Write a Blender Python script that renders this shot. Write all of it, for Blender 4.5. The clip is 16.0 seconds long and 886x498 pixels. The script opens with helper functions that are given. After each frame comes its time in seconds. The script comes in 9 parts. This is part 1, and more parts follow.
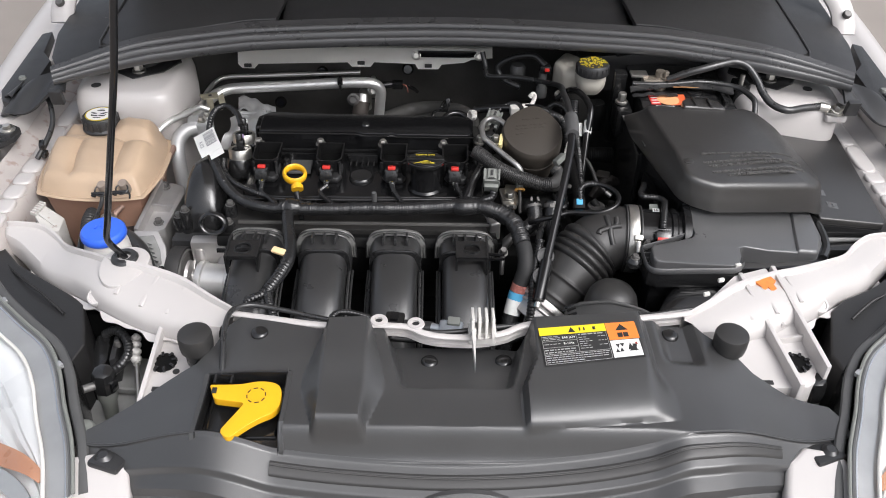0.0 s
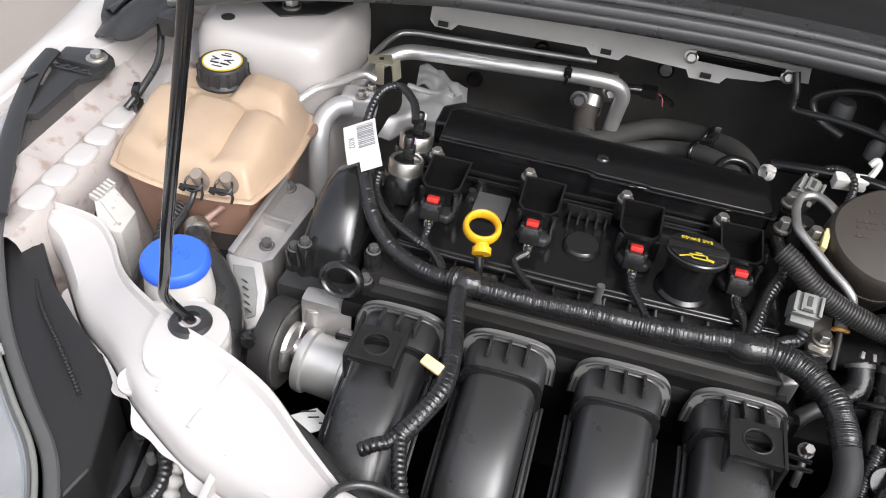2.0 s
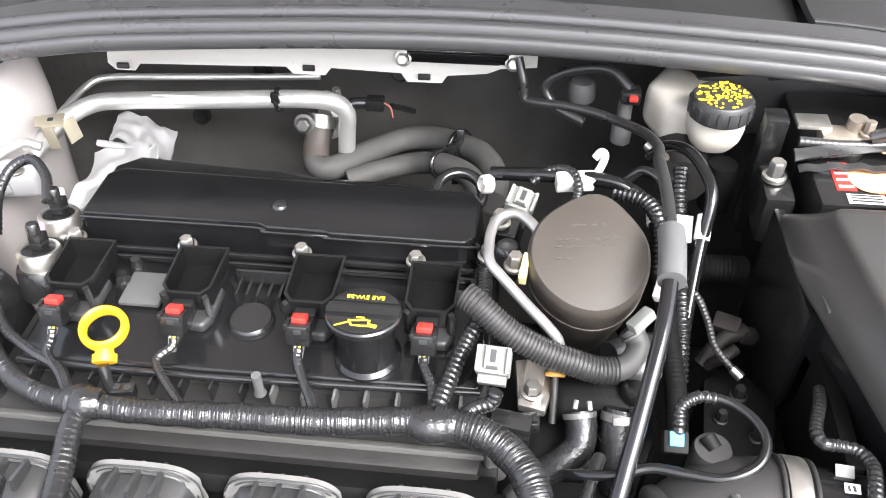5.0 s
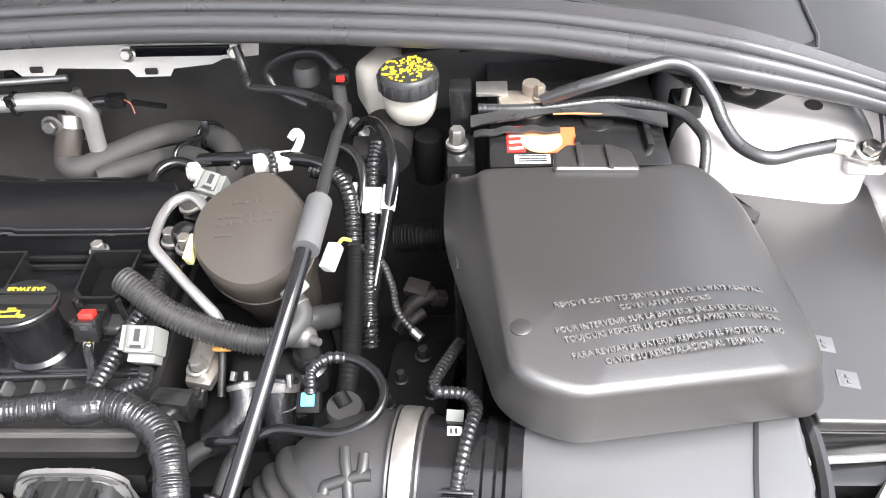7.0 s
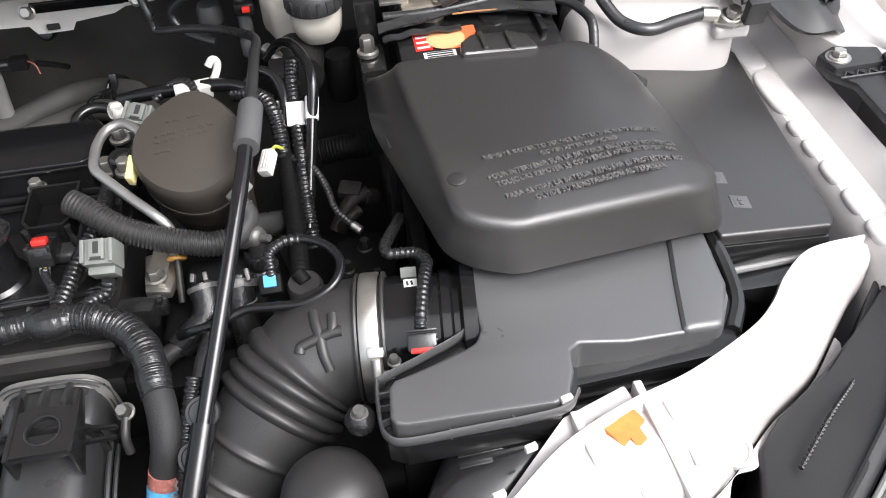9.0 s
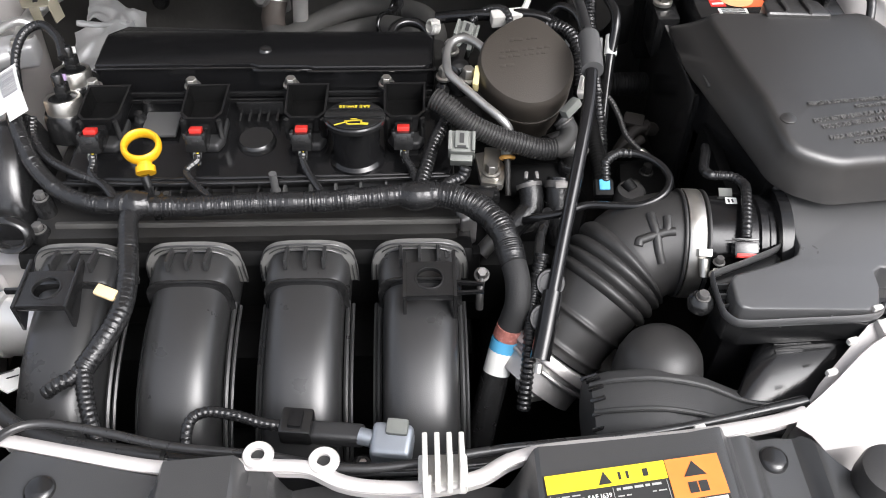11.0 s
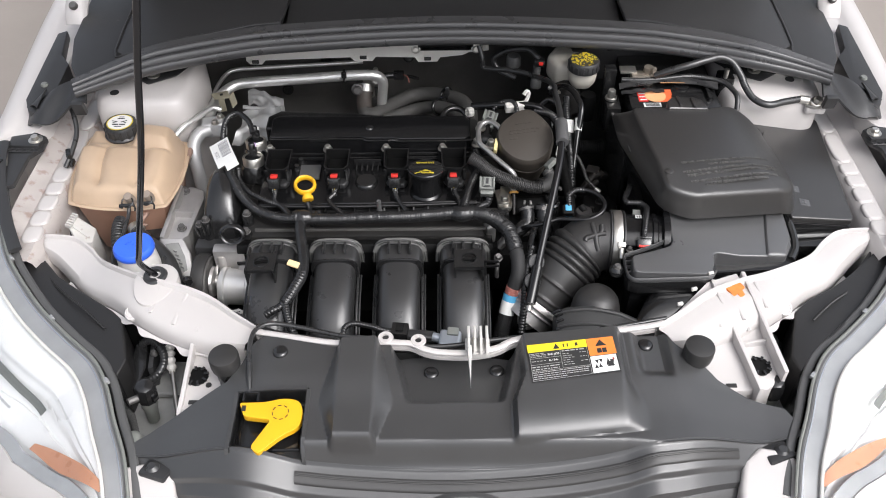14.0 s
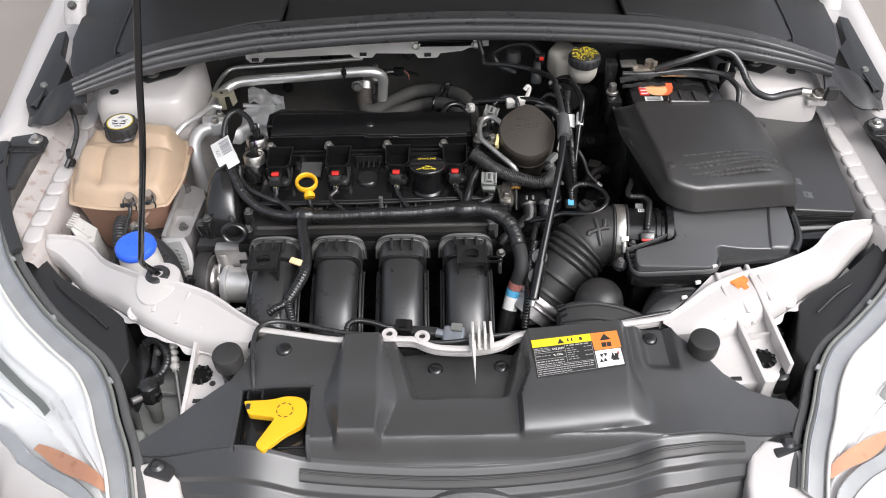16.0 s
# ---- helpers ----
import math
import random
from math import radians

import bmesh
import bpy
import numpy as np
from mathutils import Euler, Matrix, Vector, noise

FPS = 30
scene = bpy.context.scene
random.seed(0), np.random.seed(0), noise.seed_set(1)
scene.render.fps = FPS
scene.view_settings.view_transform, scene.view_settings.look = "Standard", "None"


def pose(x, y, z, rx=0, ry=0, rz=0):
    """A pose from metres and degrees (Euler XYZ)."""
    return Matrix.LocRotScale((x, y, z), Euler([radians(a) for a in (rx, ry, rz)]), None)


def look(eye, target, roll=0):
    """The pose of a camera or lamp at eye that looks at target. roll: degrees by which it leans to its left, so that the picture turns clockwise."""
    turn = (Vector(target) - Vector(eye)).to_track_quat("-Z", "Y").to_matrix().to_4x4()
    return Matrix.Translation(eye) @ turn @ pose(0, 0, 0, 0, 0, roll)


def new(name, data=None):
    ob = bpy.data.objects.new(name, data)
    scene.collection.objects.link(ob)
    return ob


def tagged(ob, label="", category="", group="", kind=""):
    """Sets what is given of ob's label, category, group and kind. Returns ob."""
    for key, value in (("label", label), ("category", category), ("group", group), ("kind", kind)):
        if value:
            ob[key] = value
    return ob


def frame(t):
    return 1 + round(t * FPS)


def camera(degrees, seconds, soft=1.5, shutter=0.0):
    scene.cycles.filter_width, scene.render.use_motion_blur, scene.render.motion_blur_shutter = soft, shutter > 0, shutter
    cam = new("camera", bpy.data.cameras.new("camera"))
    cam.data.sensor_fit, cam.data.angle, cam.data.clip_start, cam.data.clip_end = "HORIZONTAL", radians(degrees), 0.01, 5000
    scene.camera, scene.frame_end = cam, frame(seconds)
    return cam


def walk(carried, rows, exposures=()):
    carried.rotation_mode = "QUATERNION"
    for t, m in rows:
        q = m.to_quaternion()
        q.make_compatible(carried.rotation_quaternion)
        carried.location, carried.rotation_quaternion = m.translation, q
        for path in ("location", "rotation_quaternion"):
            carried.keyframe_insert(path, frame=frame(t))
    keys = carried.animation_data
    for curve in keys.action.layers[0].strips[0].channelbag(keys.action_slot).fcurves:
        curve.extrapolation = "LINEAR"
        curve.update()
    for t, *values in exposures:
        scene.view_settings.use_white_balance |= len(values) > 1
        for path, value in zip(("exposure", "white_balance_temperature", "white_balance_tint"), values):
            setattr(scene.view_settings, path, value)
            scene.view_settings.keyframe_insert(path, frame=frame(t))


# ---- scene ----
cam = camera(56.0, 16.0, soft=1.0)
PATH = [
    (0, (0.114, -1.049, 1.582), (0.136, 0.53, 0.354), 1.2),
    (0.5, (0.139, -0.901, 1.536), (0.106, 0.649, 0.273), 0.2),
    (1, (0.141, -0.775, 1.491), (-0.06, 0.73, 0.19), 1.6),
    (1.5, (0.069, -0.684, 1.44), (-0.189, 0.803, 0.127), 5.2),
    (2, (-0.016, -0.595, 1.412), (-0.289, 0.856, 0.063), 6.7),
    (2.5, (-0.049, -0.525, 1.398), (-0.349, 0.893, 0.02), 4.7),
    (3, (-0.058, -0.468, 1.407), (-0.326, 0.979, 0.052), 4.2),
    (3.5, (-0.021, -0.431, 1.402), (-0.186, 1.047, 0.064), 3.1),
    (4, (0.033, -0.419, 1.384), (-0.102, 1.061, 0.045), 0.6),
    (4.5, (0.118, -0.411, 1.377), (-0.013, 1.049, 0.015), 0.3),
    (5, (0.209, -0.401, 1.378), (0.028, 1.047, 0.01), -1.0),
    (5.2, (0.244, -0.397, 1.375), (0.049, 1.047, 0.005), -1.6),
    (7.3, (0.45, -0.422, 1.374), (0.427, 1.027, -0.005), -2.6),
    (7.5, (0.458, -0.432, 1.371), (0.474, 1.012, -0.014), -2.7),
    (8, (0.467, -0.463, 1.361), (0.572, 0.975, -0.025), -3.8),
    (8.5, (0.447, -0.493, 1.358), (0.613, 0.932, -0.035), -4.2),
    (9, (0.4, -0.51, 1.352), (0.562, 0.904, -0.053), -3.8),
    (9.5, (0.341, -0.52, 1.35), (0.48, 0.877, -0.074), -2.4),
    (10, (0.26, -0.528, 1.351), (0.337, 0.842, -0.103), -1.3),
    (10.2, (0.232, -0.534, 1.353), (0.271, 0.818, -0.121), -0.7),
    (12.3, (0.117, -0.827, 1.606), (0.204, 0.541, 0.149), 3.2),
    (12.5, (0.114, -0.866, 1.639), (0.186, 0.536, 0.215), 3.1),
    (13, (0.118, -0.944, 1.697), (0.138, 0.458, 0.27), 0.6),
    (13.5, (0.124, -1.008, 1.743), (0.127, 0.382, 0.305), -0.2),
    (14, (0.13, -1.028, 1.77), (0.125, 0.393, 0.362), -0.6),
    (14.5, (0.128, -1.033, 1.772), (0.13, 0.394, 0.371), -0.7),
    (15, (0.126, -1.029, 1.773), (0.119, 0.392, 0.366), -1.1),
    (15.5, (0.125, -1.03, 1.772), (0.117, 0.391, 0.365), -0.9),
    (16, (0.126, -1.028, 1.766), (0.121, 0.389, 0.355), -1.2),
]
EXPOSURE = [(t, stops - 0.09, 6350, 11) for t, stops in ((0.0, 0.40), (1.0, 0.60), (2.5, 0.78), (3.0, 0.82), (3.5, 1.08), (4.0, 1.25), (4.5, 1.70), (5.0, 2.35), (5.2, 2.35), (6.2, 2.25), (7.5, 2.08), (8.0, 1.58), (8.5, 1.28), (9.3, 0.90), (10.0, 0.68), (12.3, 1.2), (12.5, 1.15), (13.0, 0.75), (13.5, 0.56), (14.0, 0.50), (16.0, 0.50))]
walk(cam, [(t, look(eye, target, roll)) for t, eye, target, roll in PATH], EXPOSURE)

# ---- light ----
world = bpy.data.worlds.new("overcast_sky")
scene.world = world
world.use_nodes = True
wn, wl = world.node_tree.nodes, world.node_tree.links
sky = wn.new("ShaderNodeTexSky")
sky.sky_type = "NISHITA"
sky.sun_disc = False
sky.sun_elevation = radians(51)
sky.sun_rotation = radians(134)
sky.air_density, sky.dust_density, sky.ozone_density = 0.9, 6.0, 0.8
wn["Background"].inputs["Strength"].default_value = 0.19
grey = wn.new("ShaderNodeHueSaturation")  # cloud takes most of the blue out of the sky
grey.inputs["Saturation"].default_value = 0.32
wl.new(sky.outputs[0], grey.inputs["Color"])
wl.new(grey.outputs[0], wn["Background"].inputs["Color"])
sun_data = bpy.data.lights.new("sun", "SUN")
sun_data.energy, sun_data.angle, sun_data.color = 1.05, radians(40), (0.97, 0.98, 1.0)
sun = new("sun", sun_data)
sun.matrix_world = look((2.0, -1.8, 4.1), (0.15, 0.0, 0.9))

# ---- materials ----
def mat(name, color, rough=0.5, metal=0.0, var=0.12, scale=60.0, bump=0.08, fine=900.0, rvar=0.12, coat=0.0, spec=0.5, speck=None, speck_amount=0.62, speck_scale=220.0):
    """A principled surface with variation at two scales, fine relief and, where asked, specks of dust."""
    m = bpy.data.materials.new(name)
    m.use_nodes = True
    n, l = m.node_tree.nodes, m.node_tree.links
    p = n["Principled BSDF"]
    co = n.new("ShaderNodeTexCoord")
    big = n.new("ShaderNodeTexNoise")
    big.inputs["Scale"].default_value, big.inputs["Detail"].default_value = scale, 6.0
    small = n.new("ShaderNodeTexNoise")
    small.inputs["Scale"].default_value, small.inputs["Detail"].default_value = fine, 3.0
    l.new(co.outputs["Object"], big.inputs["Vector"])
    l.new(co.outputs["Object"], small.inputs["Vector"])
    mix = n.new("ShaderNodeMix")
    mix.data_type = "RGBA"
    mix.inputs[6].default_value = (*[c * (1 - var) for c in color], 1)
    mix.inputs[7].default_value = (*[min(1.0, c * (1 + var)) for c in color], 1)
    l.new(big.outputs["Fac"], mix.inputs[0])
    out = mix.outputs[2]
    if speck:
        dust = n.new("ShaderNodeTexNoise")
        dust.inputs["Scale"].default_value, dust.inputs["Detail"].default_value = speck_scale, 8.0
        l.new(co.outputs["Object"], dust.inputs["Vector"])
        cut = n.new("ShaderNodeMapRange")
        cut.inputs[1].default_value, cut.inputs[2].default_value = speck_amount, speck_amount + 0.12
        l.new(dust.outputs["Fac"], cut.inputs[0])
        over = n.new("ShaderNodeMix")
        over.data_type = "RGBA"
        over.inputs[7].default_value = (*speck, 1)
        l.new(out, over.inputs[6])
        l.new(cut.outputs[0], over.inputs[0])
        out = over.outputs[2]
    l.new(out, p.inputs["Base Color"])
    rr = n.new("ShaderNodeMapRange")
    rr.inputs[3].default_value, rr.inputs[4].default_value = max(0.02, rough - rvar), min(1.0, rough + rvar)
    l.new(big.outputs["Fac"], rr.inputs[0])
    l.new(rr.outputs[0], p.inputs["Roughness"])
    p.inputs["Metallic"].default_value = metal
    p.inputs["Coat Weight"].default_value = coat
    p.inputs["Coat Roughness"].default_value = 0.08
    p.inputs["Specular IOR Level"].default_value = spec
    if bump:
        b = n.new("ShaderNodeBump")
        b.inputs["Strength"].default_value, b.inputs["Distance"].default_value = bump, 0.001
        l.new(small.outputs["Fac"], b.inputs["Height"])
        l.new(b.outputs["Normal"], p.inputs["Normal"])
    return m


WHITE = mat("white_car_paint", (0.49, 0.466, 0.453), 0.34, var=0.03, scale=9, bump=0.03, fine=500, coat=0.35, speck=(0.55, 0.5, 0.46), speck_amount=0.70, speck_scale=160)
WHITE_DIRTY = mat("dusty_white_paint", (0.41, 0.375, 0.355), 0.5, var=0.24, scale=16, bump=0.08, fine=500, speck=(0.30, 0.235, 0.205), speck_amount=0.56, speck_scale=60)
SHIELD = mat("grained_grey_black_plastic", (0.041, 0.041, 0.0415), 0.31, spec=0.85, var=0.10, scale=30, bump=0.16, fine=1500, rvar=0.06, speck=(0.12, 0.11, 0.10), speck_amount=0.74)
BLACK = mat("satin_black_plastic", (0.012, 0.012, 0.0123), 0.17, spec=0.75, var=0.2, scale=40, bump=0.10, fine=1100, speck=(0.09, 0.085, 0.08), speck_amount=0.74)
BLACK_MATT = mat("matt_black_plastic", (0.027, 0.027, 0.0278), 0.40, var=0.2, scale=40, bump=0.15, fine=900)
BLACK_GLOSS = mat("glossy_black_plastic", (0.008, 0.008, 0.0085), 0.14, var=0.2, scale=30, bump=0.05, fine=900, rvar=0.04, speck=(0.07, 0.066, 0.06), speck_amount=0.80)
RUNNER = mat("moulded_black_nylon", (0.026, 0.026, 0.0265), 0.29, spec=0.75, var=0.15, scale=30, bump=0.12, fine=1600, rvar=0.05, speck=(0.08, 0.08, 0.075), speck_amount=0.77)
FLANGE = mat("dusty_grey_nylon", (0.20, 0.20, 0.195), 0.42, var=0.3, scale=60, bump=0.12, fine=1200)
COVER = mat("grained_battery_cover_plastic", (0.025, 0.0238, 0.023), 0.31, spec=0.85, var=0.14, scale=14, bump=0.2, fine=1700, rvar=0.06, speck=(0.07, 0.066, 0.06), speck_amount=0.82)
AIRBOX = mat("grained_grey_black_box_plastic", (0.076, 0.076, 0.077), 0.30, var=0.14, scale=14, bump=0.2, fine=1700, rvar=0.06, spec=1.0, speck=(0.11, 0.105, 0.10), speck_amount=0.81)
RUBBER = mat("black_rubber", (0.024, 0.024, 0.0245), 0.30, spec=0.7, var=0.25, scale=50, bump=0.1, fine=700, speck=(0.1, 0.095, 0.09), speck_amount=0.72)
HOSE = mat("dull_black_hose_rubber", (0.026, 0.0252, 0.0247), 0.44, spec=0.55, var=0.18, scale=40, bump=0.12, fine=900, rvar=0.07, speck=(0.075, 0.07, 0.066), speck_amount=0.74)
DUCT = mat("dusty_charcoal_duct_plastic", (0.050, 0.050, 0.050), 0.52, spec=0.45, var=0.16, scale=30, bump=0.12, fine=900, rvar=0.06)
RUBBER_GREY = mat("dusty_grey_rubber", (0.06, 0.058, 0.055), 0.65, var=0.25, scale=60, bump=0.15, fine=700)
SEAL = mat("weatherstrip_rubber", (0.046, 0.046, 0.0475), 0.30, spec=0.7, var=0.08, scale=20, bump=0.02, fine=800)
LOOM = mat("black_loom_tape", (0.014, 0.014, 0.0145), 0.22, spec=0.6, var=0.3, scale=120, bump=0.55, fine=420, rvar=0.16)
CAST = mat("cast_aluminium", (0.50, 0.485, 0.475), 0.46, metal=0.85, var=0.2, scale=50, bump=0.3, fine=600)
ALU = mat("drawn_aluminium_pipe", (0.74, 0.73, 0.71), 0.36, metal=0.75, var=0.12, scale=60, bump=0.08, fine=500)
STEEL = mat("zinc_plated_steel", (0.60, 0.58, 0.54), 0.34, metal=0.95, var=0.2, scale=120, bump=0.1, fine=800)
STEEL_DARK = mat("dull_dark_steel", (0.16, 0.155, 0.15), 0.5, metal=0.7, var=0.3, scale=80, bump=0.25, fine=500)
ROD = mat("black_enamelled_rod", (0.010, 0.010, 0.011), 0.12, var=0.1, scale=60, bump=0.03, fine=600)
TANK = mat("aged_tan_polypropylene", (0.45, 0.335, 0.235), 0.36, var=0.24, scale=14, bump=0.05, fine=500, rvar=0.08)
BLUE = mat("blue_plastic", (0.035, 0.13, 0.72), 0.42, var=0.08, scale=40, bump=0.05, fine=600)
YELLOW = mat("yellow_plastic", (0.74, 0.40, 0.012), 0.36, var=0.05, scale=40, bump=0.04, fine=700)
YELLOW_INK = mat("yellow_print", (0.60, 0.47, 0.03), 0.6, var=0.1, bump=0)
RED = mat("red_plastic", (0.60, 0.03, 0.022), 0.4, var=0.1, bump=0.04)
ORANGE = mat("orange_paint_mark", (0.70, 0.20, 0.04), 0.5, var=0.35, scale=160, bump=0.05)
BROWN = mat("brown_black_phenolic", (0.043, 0.0365, 0.030), 0.5, var=0.12, scale=25, bump=0.2, fine=900, rvar=0.06)
LABEL = mat("white_paper_label", (0.72, 0.72, 0.70), 0.55, var=0.03, bump=0.02)
INK = mat("black_ink", (0.02, 0.02, 0.02), 0.6, var=0.05, bump=0)
GREY_PLASTIC = mat("light_grey_plastic", (0.17, 0.177, 0.163), 0.55, var=0.12, scale=80, bump=0.06)
DARK_GREY = mat("dark_grey_plastic", (0.075, 0.075, 0.075), 0.55, var=0.15, scale=60, bump=0.1)
CYAN = mat("light_blue_plastic", (0.09, 0.35, 0.58), 0.55, spec=0.15, var=0.1, bump=0.03)
MILK = mat("milky_white_plastic", (0.60, 0.585, 0.555), 0.4, var=0.06, scale=30, bump=0.04)
RUSTY = mat("rust_stained_steel", (0.30, 0.20, 0.16), 0.55, metal=0.35, var=0.4, scale=90, bump=0.3)
DUSTY_PALE = mat("dusty_pale_plastic", (0.48, 0.465, 0.44), 0.5, var=0.16, scale=40, bump=0.1, speck=(0.30, 0.25, 0.22), speck_amount=0.60, speck_scale=140)
# near-black for dark parts, and for deep gaps whose shade is put into colour
PIT = mat("black_grime_and_shade", (0.005, 0.005, 0.005), 0.6, spec=0.15, var=0.4, scale=20, bump=0.3, fine=200)
BLOCK = mat("grimy_dark_aluminium", (0.028, 0.027, 0.026), 0.5, metal=0.5, var=0.35, scale=40, bump=0.3, fine=400)
FELT = mat("black_sound_insulation", (0.066, 0.0635, 0.060), 0.36, var=0.6, scale=14, bump=0.6, fine=120)
GROUND = mat("worn_concrete_paving", (0.24, 0.213, 0.19), 0.85, var=0.18, scale=3, bump=0.4, fine=60)
CHROME = mat("bright_reflector", (0.85, 0.86, 0.87), 0.16, metal=1.0, var=0.04, scale=12, bump=0)
LAMP_GREY = mat("pale_grey_lamp_housing", (0.86, 0.86, 0.85), 0.30, var=0.06, scale=10, bump=0.02, coat=0.3)
RIM_CLEAR = mat("cloudy_clear_polycarbonate", (0.42, 0.425, 0.42), 0.14, metal=0.55, var=0.22, scale=22, bump=0.03, fine=120, coat=0.8)
SHELL = mat("dull_black_lamp_shell", (0.014, 0.0135, 0.0135), 0.46, var=0.15, scale=25, bump=0.12, fine=600)
AMBER = mat("amber_reflector", (0.60, 0.31, 0.19), 0.3, var=0.1, bump=0.02)
GLASS_DARK = mat("tinted_windscreen", (0.008, 0.010, 0.010), 0.05, var=0.05, bump=0, rvar=0.02, spec=0.6)


def clear(name, tint=(0.96, 0.97, 0.98)):
    """A thin clear polycarbonate shell: seen through, with a gloss that grows at a slant."""
    m = bpy.data.materials.new(name)
    m.use_nodes = True
    n, l = m.node_tree.nodes, m.node_tree.links
    n.remove(n["Principled BSDF"])
    a, g, f, x = (n.new("ShaderNode" + k) for k in ("BsdfTransparent", "BsdfGlossy", "Fresnel", "MixShader"))
    a.inputs[0].default_value = (*tint, 1)
    g.inputs["Roughness"].default_value = 0.06
    f.inputs["IOR"].default_value = 1.55
    l.new(f.outputs[0], x.inputs[0])
    l.new(a.outputs[0], x.inputs[1])
    l.new(g.outputs[0], x.inputs[2])
    l.new(x.outputs[0], n["Material Output"].inputs["Surface"])
    return m


LENS = clear("clear_lamp_lens")

# ---- building helpers ----
XC = 0.1475  # the car's centre line


def mx(x):
    return 2 * XC - x


def thing(name, label, category, at=(0, 0, 0), group="", kind=""):
    ob = new(name)
    ob.location = at
    ob.empty_display_size = 0.02
    return tagged(ob, label, category, group, kind)


def finish(me, smooth):
    if smooth:
        me.polygons.foreach_set("use_smooth", [True] * len(me.polygons))
        me.set_sharp_from_angle(angle=radians(smooth))


def part(name, bm, material, parent=None, label="", smooth=38, flip=True):
    """One mesh object out of a bmesh, under a thing or under a part."""
    if flip:
        bmesh.ops.recalc_face_normals(bm, faces=bm.faces)
    me = bpy.data.meshes.new(name)
    bm.to_mesh(me)
    bm.free()
    finish(me, smooth)
    me.materials.append(material)
    ob = new(name, me)
    if parent:
        ob.parent = parent
        if parent.type == "EMPTY":
            ob.matrix_parent_inverse = Matrix.Translation(-Vector(parent.location))
    if label:
        tagged(ob, label)
    return ob


def solo(name, bm, material, label, category, group="", kind="", smooth=38):
    """A thing that is one mesh, its origin at its base."""
    vs = [v.co for v in bm.verts]
    lo = Vector([min(v[i] for v in vs) for i in range(3)])
    hi = Vector([max(v[i] for v in vs) for i in range(3)])
    at = Vector(((lo.x + hi.x) / 2, (lo.y + hi.y) / 2, lo.z))
    bmesh.ops.translate(bm, verts=bm.verts, vec=-at)
    ob = part(name, bm, material, None, "", smooth)
    ob.location = at
    return tagged(ob, label, category, group, kind)


def merge(*bms):
    out = bmesh.new()
    for b in bms:
        me = bpy.data.meshes.new("tmp")
        b.to_mesh(me)
        b.free()
        out.from_mesh(me)
        bpy.data.meshes.remove(me)
    return out


def moved(bm, m):
    bmesh.ops.transform(bm, matrix=m, verts=bm.verts)
    return bm


def bevel(bm, r, segs=2, angle=25):
    if r > 0:
        es = [e for e in bm.edges if len(e.link_faces) == 2 and e.calc_face_angle(0) > radians(angle)]
        bmesh.ops.bevel(bm, geom=es, offset=r, segments=segs, profile=0.6, affect="EDGES", clamp_overlap=True)
    return bm


def box(cx, cy, cz, sx, sy, sz, r=0.002, segs=2, rot=(0, 0, 0), taper=1.0):
    """A rounded box about a centre; taper scales its top."""
    bm = bmesh.new()
    bmesh.ops.create_cube(bm, size=1.0)
    for v in bm.verts:
        k = taper if v.co.z > 0 else 1.0
        v.co = Vector((v.co.x * sx * k, v.co.y * sy * k, v.co.z * sz))
    bevel(bm, r, segs)
    return moved(bm, pose(cx, cy, cz, *rot))


def prism(poly, z0, z1, r=0.002, segs=2, taper=0.0):
    """A plate or block over an outline in plan; taper draws the top in, in metres; z1 may be a function of x and y."""
    bm = bmesh.new()
    n = len(poly)
    cx, cy = sum(p[0] for p in poly) / n, sum(p[1] for p in poly) / n
    top = z1 if callable(z1) else (lambda x, y: z1)
    low = z0 if callable(z0) else (lambda x, y: z0)
    a = [bm.verts.new((x, y, low(x, y))) for x, y in poly]
    b = []
    for x, y in poly:
        d = Vector((cx - x, cy - y))
        k = taper / max(d.length, 1e-6)
        b.append(bm.verts.new((x + d.x * k, y + d.y * k, top(x, y))))
    bm.faces.new(a[::-1])
    bm.faces.new(b)
    for i in range(n):
        j = (i + 1) % n
        bm.faces.new((a[i], a[j], b[j], b[i]))
    bmesh.ops.recalc_face_normals(bm, faces=bm.faces)
    return bevel(bm, r, segs)


def lathe(profile, at=(0, 0, 0), n=32, m=None):
    """A turned body: (radius, height) rows about z."""
    bm = bmesh.new()
    rings = []
    for r, z in profile:
        if r < 1e-6:
            rings.append([bm.verts.new((0, 0, z))])
        else:
            rings.append([bm.verts.new((r * math.cos(2 * math.pi * i / n), r * math.sin(2 * math.pi * i / n), z)) for i in range(n)])
    for a, b in zip(rings, rings[1:]):
        for i in range(n):
            j = (i + 1) % n
            if len(a) == 1 and len(b) == 1:
                continue
            if len(a) == 1:
                bm.faces.new((a[0], b[i], b[j]))
            elif len(b) == 1:
                bm.faces.new((a[i], a[j], b[0]))
            else:
                bm.faces.new((a[i], a[j], b[j], b[i]))
    return moved(bm, m if m is not None else Matrix.Translation(at))


def aim(at, to):
    """The pose of a body turned about z that is to point from at towards to."""
    return Matrix.Translation(at) @ (Vector(to) - Vector(at)).to_track_quat("Z", "Y").to_matrix().to_4x4()


